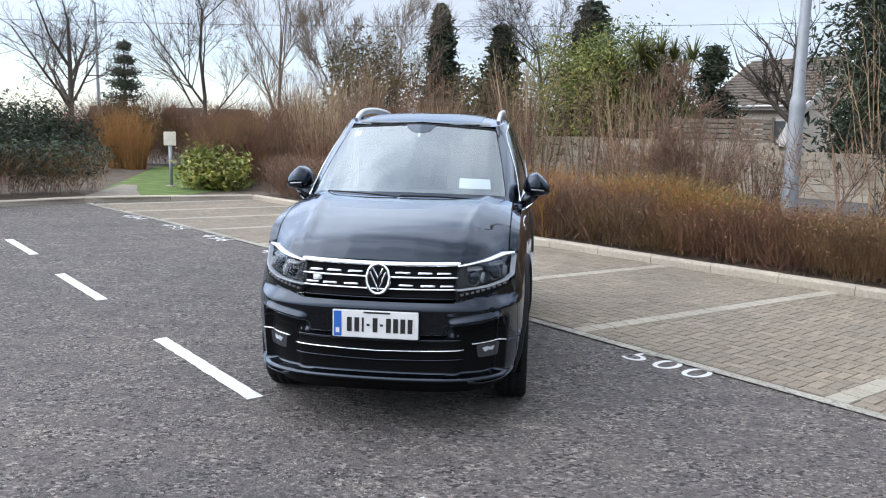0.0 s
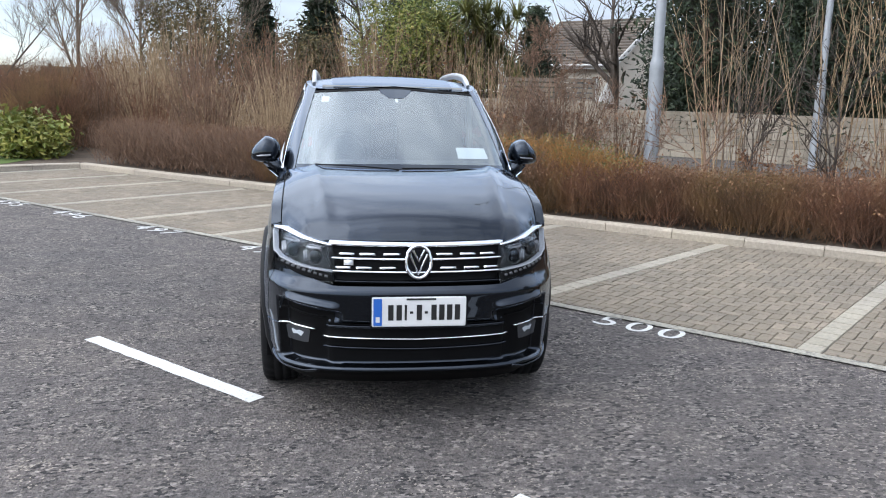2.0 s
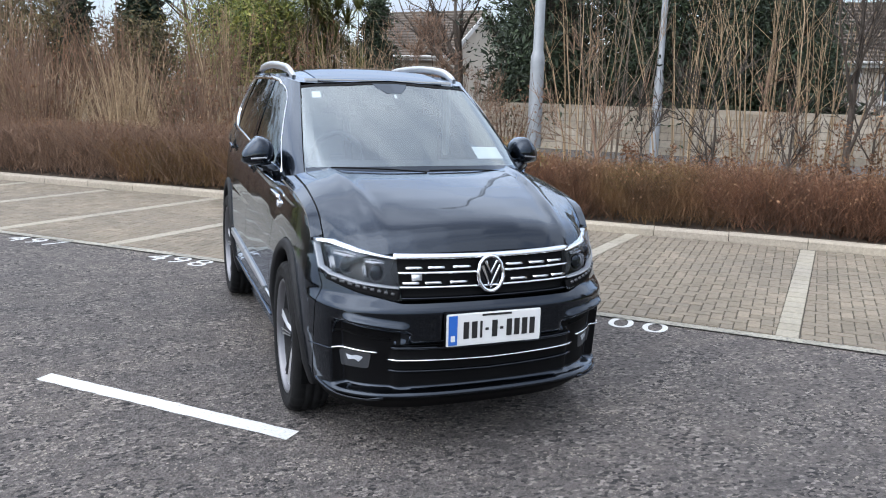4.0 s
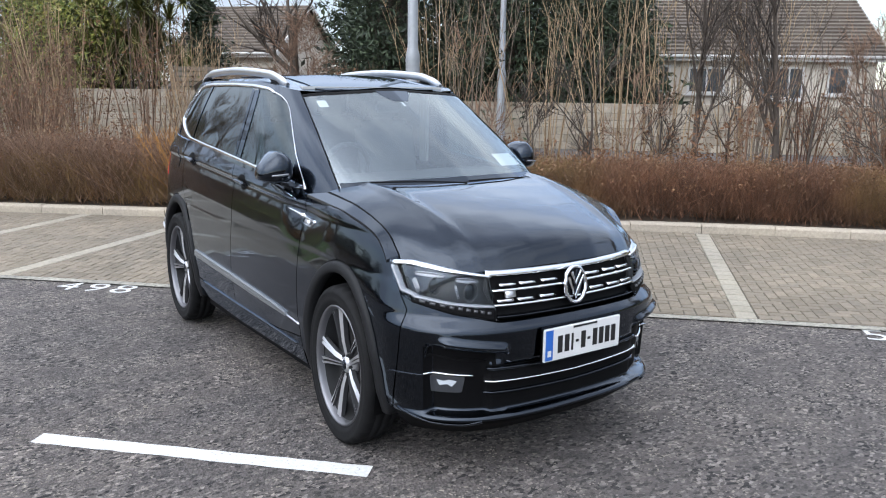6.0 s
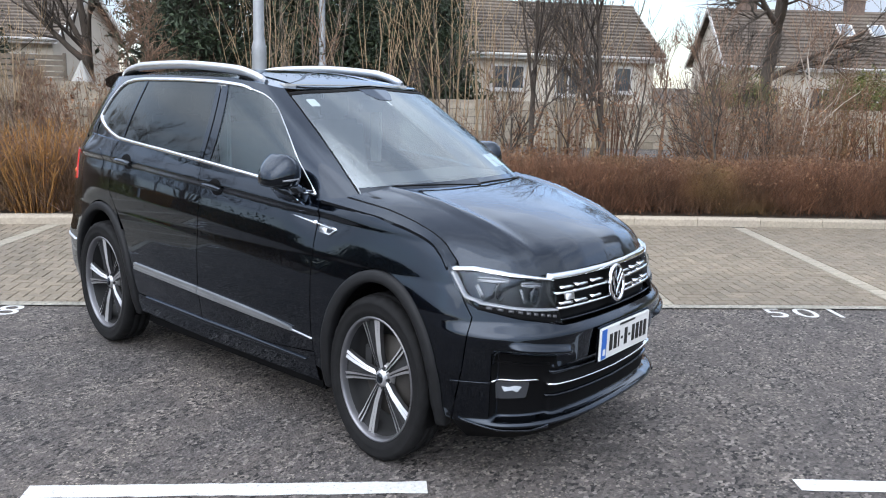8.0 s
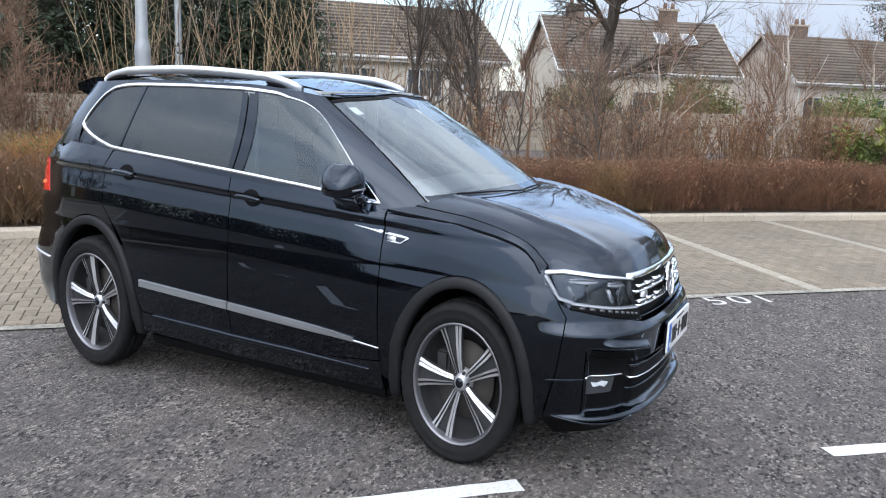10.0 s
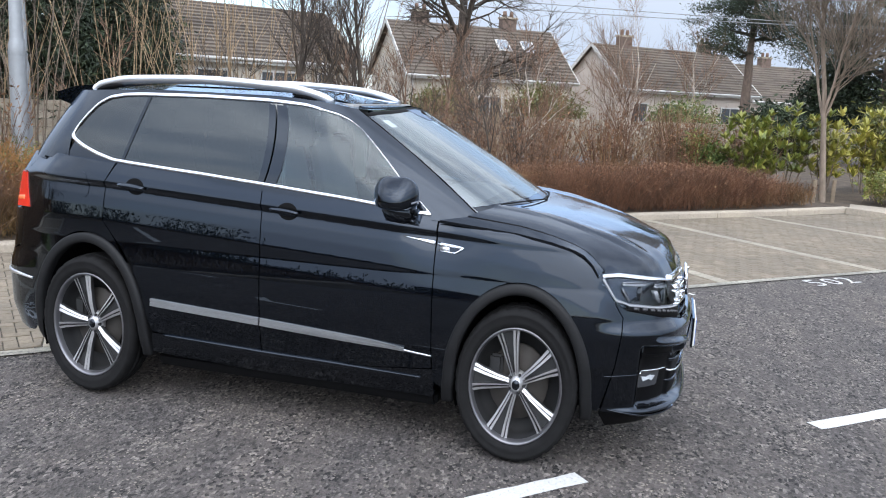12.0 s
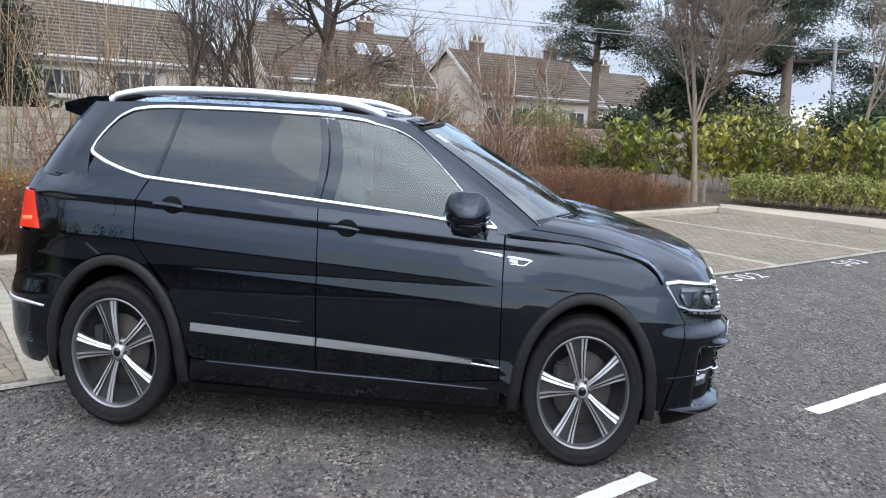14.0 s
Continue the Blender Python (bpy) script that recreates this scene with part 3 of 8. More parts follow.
def hedge_run(name, curve, depth, height, seed, label, material, twigs=9000, leafy=None, leaf_n=0, z=0.09, offset=0.3, r=0.004, rag=0.18, leaf=0.034, m=3, spill=0.035):
    """A clipped hedge of bare twigs along a plan curve; kind stuff, as nobody could count its twigs."""
    rng = np.random.default_rng(seed)
    pts, tan, s = spline(curve, 0.1)
    u = rng.uniform(0, s[-1], twigs)
    c = np.stack([np.interp(u, s, pts[:, k]) for k in (0, 1)], 1)
    t = np.stack([np.interp(u, s, tan[:, k]) for k in (0, 1)], 1)
    nrm = np.stack([-t[:, 1], t[:, 0]], 1)
    o = offset + depth * rng.uniform(0, 1, twigs)
    lump = 1 + rag * np.sin(u * 1.7 + 0.4) * np.sin(u * 0.63 + seed) + rng.normal(size=twigs) * 0.05
    tt = np.linspace(0, 1, m)
    start = rng.uniform(0.0, 0.62, twigs) * height * lump
    L = np.minimum(rng.uniform(0.25, 0.6, twigs) * height, height * lump - start) + rng.exponential(spill, twigs)
    way = rng.normal(size=(twigs, 2)) * (0.33 if m == 3 else 0.5)
    p = np.zeros((twigs, m, 3))
    base = c + nrm * o[:, None]
    curl = rng.normal(size=(twigs, m, 2)) * 0.03
    p[..., :2] = base[:, None, :] + way[:, None, :] * (L[:, None] * tt)[..., None] + curl
    p[..., 2] = z + start[:, None] + L[:, None] * tt
    rr = (r * rng.uniform(0.6, 1.5, twigs))[:, None] * (1 - 0.6 * tt)
    v, f = tubes(p, rr)
    top = empty(name, label, "hedge", kind="stuff")
    part("twig_clump", fast_mesh("twig_clump", v, f, material), top)["kind"] = "stuff"
    if leafy is not None:
        i = rng.integers(0, twigs, leaf_n)
        k = rng.integers(1, m, leaf_n)
        q = p[i, k] + rng.normal(size=(leaf_n, 3)) * 0.03
        v, f = leaves(q, leaf, 0.1, rng, 1.8)
        part("foliage", fast_mesh("foliage", v, f, leafy, False), top)["kind"] = "stuff"
    return top


# ---- street lamps and sign ----
def lamp_post(x, y, band, seed, label, h=9.5, slim=1.0):
    top = empty("street_lamp", label, "lamp post", pose(x, y, ground_z(x, y)))
    zs = [0, 0.02, band - 0.10, band - 0.02, band + 0.06, band + 0.10, h]
    rs = [0.135, 0.128, 0.122, 0.122, 0.100, 0.092, 0.055]
    p = np.zeros((1, len(zs), 3))
    p[0, :, 2] = zs
    v, f = tubes(p, [[r * slim for r in rs]], 20)
    part("post", fast_mesh("post", v, f, GALV), top)
    bm = bmesh.new()
    bmesh.ops.create_cone(bm, cap_ends=True, segments=20, radius1=0.128 * slim, radius2=0.128 * slim, depth=0.05, matrix=Matrix.Translation((0, 0, band - 0.12)))
    part("collar", finish("collar", bm, GALV), top)
    part("door", box_mesh("door", (0.10, 0.02, 0.5), GALV, 0.006, (0, -0.118, 0.75)), top)
    arm = np.array([[(0, 0, h - 0.1), (-0.25, -0.2, h + 0.25), (-0.8, -0.7, h + 0.35)]])
    v, f = tubes(arm, [[0.05, 0.045, 0.04]], 10)
    part("arm", fast_mesh("arm", v, f, GALV), top)
    part("lantern", box_mesh("lantern", (0.55, 0.24, 0.12), GALV, 0.04, (-1.0, -0.85, h + 0.36)), top)
    return top


lamp_post(4.94, 14.36, 2.30, 1, "tall grey galvanised lamp post rising from the hedge")
lamp_post(12.14, 20.58, 2.52, 2, "grey tapered lamp post before the block wall")
lamp_post(-20.0, 38.6, 2.6, 3, "grey lamp post beyond the grass path", 7.2, 0.85)

sign = empty("sign_post", "small blank cream sign on a grey post in the grass", "sign", pose(-8.77, 21.1, 0.1, 0, 0, 18))
bm = bmesh.new()
bmesh.ops.create_cone(bm, cap_ends=True, segments=12, radius1=0.045, radius2=0.045, depth=1.12, matrix=Matrix.Translation((0, 0, 0.56)))
part("post", finish("post", bm, GALV, True), sign)
part("panel", box_mesh("panel", (0.31, 0.02, 0.36), plain("cream_panel", (0.62, 0.58, 0.47), 0.6), 0.006, (0, -0.055, 1.26)), sign)
part("foot", box_mesh("foot", (0.25, 0.25, 0.04), CONCRETE, 0.01, (0, 0, 0.01)), sign)


# ---- houses ----
ROOF = per_piece("brown_roof_tiles", [(0.085, 0.068, 0.055), (0.13, 0.105, 0.085), (0.11, 0.09, 0.07)], scale=9.0, island=True)
RENDER_CREAM = plain("cream_render", (0.50, 0.45, 0.38), 0.9, vary=0.08, scale=1.5, bump=0.25)
RENDER_GREY = plain("grey_render", (0.48, 0.415, 0.36), 0.9, vary=0.10, scale=1.5, bump=0.25)
WHITE_PVC = plain("white_window_frame", (0.52, 0.51, 0.49), 0.45)
DARK_GLASS = plain("house_window_glass", (0.05, 0.06, 0.07), 0.08, vary=0.3, scale=1.0)
BRICK_DARK = plain("chimney_brick", (0.14, 0.10, 0.08), 0.9, vary=0.3, scale=8.0)
TERRACOTTA = plain("terracotta_pot", (0.15, 0.095, 0.07), 0.8)


def house(name, eave_l, eave_r, depth, eave_z, ridge_z, label, wall_mat, windows, chimneys, skylights=(), ground=-0.3, over=0.35):
    """A gabled house; eave_l to eave_r is its front eave in the plan, depth runs away from the viewer."""
    a, b = np.array(eave_l, float), np.array(eave_r, float)
    L = np.linalg.norm(b - a)
    ang = math.degrees(math.atan2(b[1] - a[1], b[0] - a[0]))
    top = empty(name, label, "house", pose(a[0], a[1], 0, 0, 0, ang))
    hz, rz, D = eave_z, ridge_z, depth
    x0, x1, y0, y1 = over, L - over, over, D - over
    k = (rz - hz) / (D / 2)
    wz = hz + k * over
    v = [(x0, y0, ground), (x1, y0, ground), (x1, y1, ground), (x0, y1, ground), (x0, y0, wz), (x1, y0, wz), (x1, y1, wz), (x0, y1, wz), (x0, D / 2, rz - 0.06), (x1, D / 2, rz - 0.06)]
    f = [(0, 1, 5, 4), (1, 2, 6, 9, 5), (2, 3, 7, 6), (3, 0, 4, 8, 7)]
    part("wall", from_arrays("wall", v, f, wall_mat), top)
    # roof: courses of tiles, each a shallow step
    n = 16
    for side in (0, 1):
        vs, fs = [], []
        for i in range(n):
            t0, t1 = i / n, (i + 1) / n + 0.012
            ya, yb = D / 2 * t0, D / 2 * min(t1, 1)
            za, zb = hz + (rz - hz) * t0 + 0.10, hz + (rz - hz) * min(t1, 1) + 0.015
            cols = int(L / 1.1)
            for c in range(cols):
                xa, xb = L * c / cols, L * (c + 1) / cols - 0.005
                q = [(xa, ya, za), (xb, ya, za), (xb, yb, zb), (xa, yb, zb), (xa, ya, za - 0.10), (xb, ya, za - 0.10)]
                if side:
                    q = [(p[0], D - p[1], p[2]) for p in q]
                o = len(vs)
                vs += q
                fs += [(o, o + 1, o + 2, o + 3), (o + 4, o + 5, o + 1, o)] if not side else [(o + 3, o + 2, o + 1, o), (o, o + 1, o + 5, o + 4)]
        part("roof", from_arrays("roof", vs, fs, ROOF), top)["kind"] = "stuff"
    part("fascia", box_mesh("fascia", (L, 0.05, 0.20), WHITE_PVC, 0.01, (L / 2, 0.02, hz - 0.08)), top)
    bm = bmesh.new()
    bmesh.ops.create_cone(bm, cap_ends=True, segments=8, radius1=0.065, radius2=0.065, depth=L, matrix=Matrix.Translation((L / 2, -0.06, hz - 0.02)) @ Euler((0, radians(90), 0)).to_matrix().to_4x4())
    part("gutter", finish("gutter", bm, WHITE_PVC, True), top)
    sl = math.hypot(D / 2, rz - hz)
    for x in (0.0, L):
        for s in (1, -1):
            bm = bmesh.new()
            ma = Matrix.Translation((x, D / 2 - s * D / 4, (hz + rz) / 2 - 0.04)) @ Euler((math.atan2(rz - hz, D / 2) * s, 0, 0)).to_matrix().to_4x4()
            bmesh.ops.create_cube(bm, size=1.0, matrix=ma @ Matrix.Diagonal((0.06, sl, 0.2, 1)))
            part("bargeboard", finish("bargeboard", bm, WHITE_PVC), top)
    bm = bmesh.new()
    bmesh.ops.create_cone(bm, cap_ends=True, segments=8, radius1=0.045, radius2=0.045, depth=hz - ground, matrix=Matrix.Translation((x0 + 0.12, y0 - 0.06, (hz + ground) / 2)))
    part("downpipe", finish("downpipe", bm, WHITE_PVC, True), top)
    for wx, wz0, ww, wh, panes in windows:
        win = part("window", box_mesh("window", (ww + 0.02, 0.10, wh + 0.02), DARK_GLASS, 0, (wx, y0 - 0.005, wz0 + wh / 2)), top, "dark glazed window with white frame")
        for (cx, cz, sx, sz) in [(wx, wz0 + wh, ww + 0.14, 0.08), (wx, wz0, ww + 0.14, 0.08), (wx - ww / 2, wz0 + wh / 2, 0.08, wh), (wx + ww / 2, wz0 + wh / 2, 0.08, wh)] + [(wx - ww / 2 + ww * i / panes, wz0 + wh / 2, 0.06, wh) for i in range(1, panes)]:
            part("frame", box_mesh("frame", (sx, 0.06, sz), WHITE_PVC, 0.01, (cx, y0 - 0.07, cz)), win)
        part("sill", box_mesh("sill", (ww + 0.3, 0.16, 0.08), WHITE_PVC, 0.015, (wx, y0 - 0.10, wz0 - 0.08)), win)
    for cx, cy in chimneys:
        ch = part("chimney", box_mesh("chimney", (0.9, 0.55, 1.15), BRICK_DARK, 0.01, (cx, cy, rz + 0.0)), top)
        part("cap", box_mesh("cap", (1.02, 0.67, 0.12), CONCRETE, 0.02, (cx, cy, rz + 0.6)), ch)
        for dx in (-0.22, 0.22):
            bm = bmesh.new()
            bmesh.ops.create_cone(bm, cap_ends=True, segments=12, radius1=0.13, radius2=0.10, depth=0.34, matrix=Matrix.Translation((cx + dx, cy, rz + 0.82)))
            part("pot", finish("pot", bm, TERRACOTTA, True), ch)
    for sx, st in skylights:
        yy, zz = D / 2 * st, hz + (rz - hz) * st + 0.09
        bm = bmesh.new()
        ma = Matrix.Translation((sx, yy, zz)) @ Euler((math.atan2(rz - hz, D / 2), 0, 0)).to_matrix().to_4x4()
        bmesh.ops.create_cube(bm, size=1.0, matrix=ma @ Matrix.Diagonal((0.8, 1.0, 0.08, 1)))
        sk = part("skylight", finish("skylight", bm, WHITE_PVC), top)
        bm = bmesh.new()
        bmesh.ops.create_cube(bm, size=1.0, matrix=ma @ Matrix.Translation((0, 0, 0.03)) @ Matrix.Diagonal((0.62, 0.82, 0.06, 1)))
        part("pane", finish("pane", bm, plain("skylight_glass", (0.25, 0.28, 0.31), 0.1)), sk)
    return top


house("house", (20.85, 23.35), (27.5, 17.2), 8.6, 2.95, 5.32, "cream rendered house with a brown tiled roof behind the wall", RENDER_CREAM, [(0.95, 1.62, 0.75, 0.95, 2), (2.7, 1.62, 1.3, 0.9, 2), (5.4, 1.45, 1.5, 1.1, 3), (7.4, 1.62, 0.7, 0.95, 1)], [])
house("house", (36.1, 18.1), (42.3, 9.8), 7.5, 2.95, 5.95, "brown roofed house with skylights half hidden by trees", RENDER_CREAM, [(2.2, 0.9, 1.4, 1.1, 2), (5.0, 0.9, 1.4, 1.1, 2), (8.4, 0.9, 1.4, 1.1, 2)], [(2.0, 3.75), (7.5, 3.75)], [(6.6, 0.62), (8.2, 0.62)])
house("house", (45.9, 7.4), (53.7, -1.2), 7.2, 2.85, 5.65, "grey rendered gabled house with a brick chimney", RENDER_GREY, [(1.5, 0.9, 1.3, 1.15, 2), (4.0, 0.7, 1.2, 1.4, 2), (6.0, 0.8, 1.0, 1.25, 1), (9.2, 0.9, 1.6, 1.1, 2)], [(2.6, 3.6), (9.6, 3.6)])
house("house", (58.0, 0.6), (64.0, -8.0), 7.2, 2.6, 5.4, "grey gabled house behind the tall pines", RENDER_GREY, [(2.2, 0.8, 1.0, 1.0, 1)], [(6.0, 3.6)])
house("house", (8.6, 39.6), (11.9, 35.3), 7.0, 3.0, 5.25, "brown roofed house behind evergreen trees", RENDER_CREAM, [(1.4, 1.4, 1.2, 1.0, 2), (3.8, 1.4, 1.2, 1.0, 2)], [])


def slat_fence(a, b, height, label):
    """Horizontal boards on posts."""
    a, b = np.array(a), np.array(b)
    L = float(np.linalg.norm(b - a))
    top = empty("garden_fence", label, "fence", pose(a[0], a[1], 0.088, 0, 0, math.degrees(math.atan2(b[1] - a[1], b[0] - a[0]))))
    wood = plain("weathered_fence_wood", (0.17, 0.14, 0.11), 0.9, vary=0.3, scale=3.0, bump=0.4)
    for i in range(4):
        part("post", box_mesh("post", (0.10, 0.10, height + 0.05), wood, 0.01, (L * i / 3, 0.06, height / 2)), top)
    n = int(height / 0.17)
    for i in range(n):
        part("slat", box_mesh("slat", (L, 0.03, 0.135), wood, 0.006, (L / 2, random.uniform(-0.006, 0.006), 0.10 + i * 0.17)), top)
    return top


slat_fence((5.7, 30.0), (8.6, 28.25), 2.25, "grey weathered fence of horizontal boards in a garden")
parasol = empty("garden_parasol", "folded white garden parasol beside the board fence", "parasol", pose(8.95, 27.9, 0.088))
bm = bmesh.new()
bmesh.ops.create_cone(bm, cap_ends=True, segments=10, radius1=0.36, radius2=0.03, depth=0.66, matrix=Matrix.Translation((0, 0, 1.70)))
part("canopy", finish("canopy", bm, plain("white_canvas", (0.42, 0.41, 0.39), 0.9)), parasol)
v, f = tubes(np.array([[(0, 0, 0.0), (0, 0, 2.08)]]), [[0.025, 0.025]], 8)
part("pole", fast_mesh("pole", v, f, WHITE_PVC), parasol)
for hx, hy, a in ((-112, 205, 12), (-96, 212, -8), (-84, 218, 20), (-70, 226, 5)):
    d = np.array((math.cos(radians(a)), math.sin(radians(a)))) * 11
    house("house", (hx, hy), (hx + d[0], hy + d[1]), 9.0, 2.4, 5.0, "distant grey house with a brown roof", RENDER_GREY, [(2.5, 0.9, 1.6, 1.3, 2), (7.5, 0.9, 1.6, 1.3, 2)], [(2.0, 4.5)])


# ---- hedges, shrubs and trees ----
def at_uv(u, v):
    """Plan point from the distance along the kerb and away from the road."""
    return 0.72 * u + 0.694 * v, -0.694 * u + 0.72 * v


hedge_run("hedge", KERB[1:5], 1.2, 0.76, 5, "clipped bare russet hedge along the kerb", RED_TWIG, 29000, DRY_LEAF, 24000, rag=0.07, r=0.0034, m=2, spill=0.02)
hedge_run("hedge", KERB[4:7] + [(10.3, 3.75), (11.2, 2.75)], 1.2, 0.74, 6, "clipped brown hedge with dry leaves along the kerb", RED_TWIG, 29000, DRY_LEAF, 24000, rag=0.06, r=0.0034, m=2, spill=0.02)
hedge_run("hedge", KERB[:3], 1.3, 0.92, 7, "clipped olive-brown hedge behind the far bays", BROWN_TWIG, 20000, DRY_LEAF, 14000, m=2, rag=0.08, spill=0.02)
hedge_run("hedge", [(1.5, 13.1), (3.3, 11.5)], 0.9, 0.92, 13, "yellowish tangle of twigs at the hedge front", ORANGE_TWIG, 5200, OLIVE_LEAF, 5200, m=2, rag=0.2, offset=0.22)
hedge_run("hedge", [(-9.05, 18.6), (-10.4, 16.6), (-13.9, 12.2), (-18.0, 6.6)], 1.8, 1.1, 8, "dark clipped hedge with reddish tips", RED_TWIG, 8000, DARK_LEAF, 34000, offset=-1.9, leaf=0.075, m=2, rag=0.05)
hedge_run("hedge", [(-8.2, 21.2), (-9.4, 24.5), (-11.2, 30.0)], 1.6, 1.9, 9, "russet winter hedge beside the grass path", RED_TWIG, 9000, DRY_LEAF, 7000, offset=-1.8, m=2)
hedge_run("hedge", [(-17.5, 29.5), (-12.0, 31.0), (-6.5, 31.5)], 1.4, 2.5, 11, "tall brown winter hedge behind the grass path", RED_TWIG, 8000, DRY_LEAF, 8000, offset=0.0, r=0.006, m=2)
hedge_run("hedge", [(11.3, 2.9), (12.4, 1.75)], 1.1, 0.42, 12, "low sparse reddish hedge end beside the young tree", RED_TWIG, 3000, DRY_LEAF, 2200)
hedge_run("hedge", [(13.5, 0.9), (12.7, -1.2), (11.7, -4.6)], 1.5, 0.66, 10, "low yellow-green clipped hedge beside the pavement", TAN_TWIG, 1500, YELLOW_LEAF, 26000, offset=0.0, z=0.11, leaf=0.07)

SHRUB_KINDS = (("tan", TAN_TWIG), ("brown", BROWN_TWIG), ("russet", RED_TWIG), ("grey-brown", GREY_BARK))
rs = np.random.default_rng(77)
rows = [(8.2, 14.6, 1.9, 2.0, 1, 70), (9.4, 15.2, 2.0, 2.0, 2, 70), (10.2, 14.2, 1.6, 2.0, 1, 60)]
# dense thicket behind the far bays, fans of tall canes before the wall, lower growth past them
for u in np.arange(-24.5, -12.4, 0.95):
    for va, vb, ha, hb, w, pick, n in ((11.9, 13.6, 1.9, 2.7, 1.9, [1, 1, 2, 0], 80), (14.0, 16.5, 2.9, 4.0, 2.2, [0, 1, 1, 2], 90)):
        open_end = u > -15.6 and ha > 2
        q = (u + rs.uniform(-0.45, 0.45), rs.uniform(va, vb), rs.uniform(ha, hb), w, rs.choice([0, 0, 1] if open_end else pick), 34 if open_end else n)
        if at_uv(q[0], q[1])[0] > -7.6:
            rows.append(q)
for u in np.arange(-12.4, -8.6, 0.8):
    rows.append((u + rs.uniform(-0.4, 0.4), rs.uniform(12.2, 14.0), rs.uniform(1.0, 1.5), 1.9, rs.choice([2, 1, 0, 0]), 60))
    high = u < -11.4
    rows.append((u + rs.uniform(-0.5, 0.5), rs.uniform(14.5, 17.0), rs.uniform(2.8, 3.8) if high else rs.uniform(1.5, 2.0), 2.2, rs.choice([0, 0, 3]), 34))
for u in np.arange(-6.9, 1.5, 1.3):
    rows.append((u + rs.uniform(-0.4, 0.4), rs.uniform(12.4, 14.0), rs.uniform(1.1, 1.7), 1.7, rs.choice([1, 2, 3, 1]), 10))
    rows.append((u + rs.uniform(-0.5, 0.5), rs.uniform(15.5, 19.0), rs.uniform(4.2, 6.2), 3.0, rs.choice([0, 0, 0, 3]), 19))
for u in np.arange(1.5, 11.0, 0.9):
    rows.append((u + rs.uniform(-0.4, 0.4), rs.uniform(12.8, 14.6), rs.uniform(1.4, 2.0), 1.8, rs.choice([2, 2, 1, 1]), 50))
    rows.append((u + rs.uniform(-0.5, 0.5), rs.uniform(15.5, 19.4), rs.uniform(1.9, 2.9), 2.2, rs.choice([2, 1, 2, 0]), 38))
for i, (u, v, h, w, k, n) in enumerate(rows):
    if abs(u + 6.4) < 1.1 and v < 14.2:
        continue
    x, y = at_uv(u, v)
    tone, mat = SHRUB_KINDS[int(k)]
    tall = h > 4.1
    o = cane_shrub("shrub", x, y, h, w, 200 + i, ("tall leafless " if tall else "leafless ") + tone + " shrub of upright whippy stems", mat, n, DRY_LEAF if k in (1, 2) else None, 500, r0=0.016 if tall else 0.0125, fan=1.15 if tall else 1.0)
    o["group"] = "bare shrubs behind the hedge"
for i, (x, y, h) in enumerate(((-13.9, 28.4, 2.2), (-13.1, 28.0, 2.0), (0.9, 13.9, 1.2))):
    cane_shrub("shrub", x, y, h, 1.6, 330 + i, "orange-stemmed leafless shrub in the hedge line", ORANGE_TWIG, 190, r0=0.014)

leafy_bush("laurel_bush", -7.45, 20.75, (1.8, 1.6, 0.98), 41, "rounded green evergreen bush with pale leaf edges on the verge", YELLOW_LEAF, 90, 26, 0.17)


def laurel(x, y, height, width, seed, label, material, stems=12):
    """Upright stems that carry whorls of long glossy leaves, with gaps between them."""
    rng = np.random.default_rng(seed)
    top = empty("laurel_bush", label, "bush")
    t = np.linspace(0, 1, 5)
    a, rad = rng.uniform(0, 2 * np.pi, stems), np.sqrt(rng.uniform(0, 1, stems))
    out = np.stack([np.cos(a), np.sin(a)], 1) * (rad * width / 2)[:, None]
    H = height * rng.uniform(0.62, 1.0, stems)
    p = np.zeros((stems, 5, 3))
    p[..., :2] = np.array((x, y)) + out[:, None, :] * (0.35 + 0.65 * t)[None, :, None]
    p[..., 2] = 0.09 + H[:, None] * t
    v, f = tubes(p, (0.012 * (1 - 0.6 * t))[None, :].repeat(stems, 0), 4)
    part("stem_clump", fast_mesh("stem_clump", v, f, GREY_BARK), top)["kind"] = "stuff"
    whorls = 6
    i = np.repeat(np.arange(stems), whorls)
    u = np.tile(np.linspace(0.30, 1.0, whorls), stems) + rng.uniform(-0.04, 0.04, stems * whorls)
    c = p[i, 0] + (p[i, 4] - p[i, 0]) * u[:, None] + rng.normal(size=(len(i), 3)) * np.array([0.10, 0.10, 0.03])
    n = 12
    j = np.repeat(np.arange(len(i)), n)
    ang, tilt = rng.uniform(0, 2 * np.pi, len(j)), rng.uniform(0.25, 1.25, len(j))
    d = np.stack([np.cos(ang) * np.sin(tilt), np.sin(ang) * np.sin(tilt), np.cos(tilt)], 1)
    L = rng.uniform(0.18, 0.33, len(j))[:, None]
    s = np.stack([-np.sin(ang), np.cos(ang), 0 * ang], 1) * L * 0.16
    b0 = c[j]
    lv = np.stack([b0, b0 + d * L * 0.5 + s, b0 + d * L - np.array([0, 0, 0.03]), b0 + d * L * 0.5 - s], 1).reshape(-1, 3)
    k = np.arange(len(j))[:, None] * 4
    lf = np.concatenate([k + np.array([[0, 1, 2]]), k + np.array([[0, 2, 3]])], 0)
    part("foliage", fast_mesh("foliage", lv, lf, material, False), top)["kind"] = "stuff"
    return top


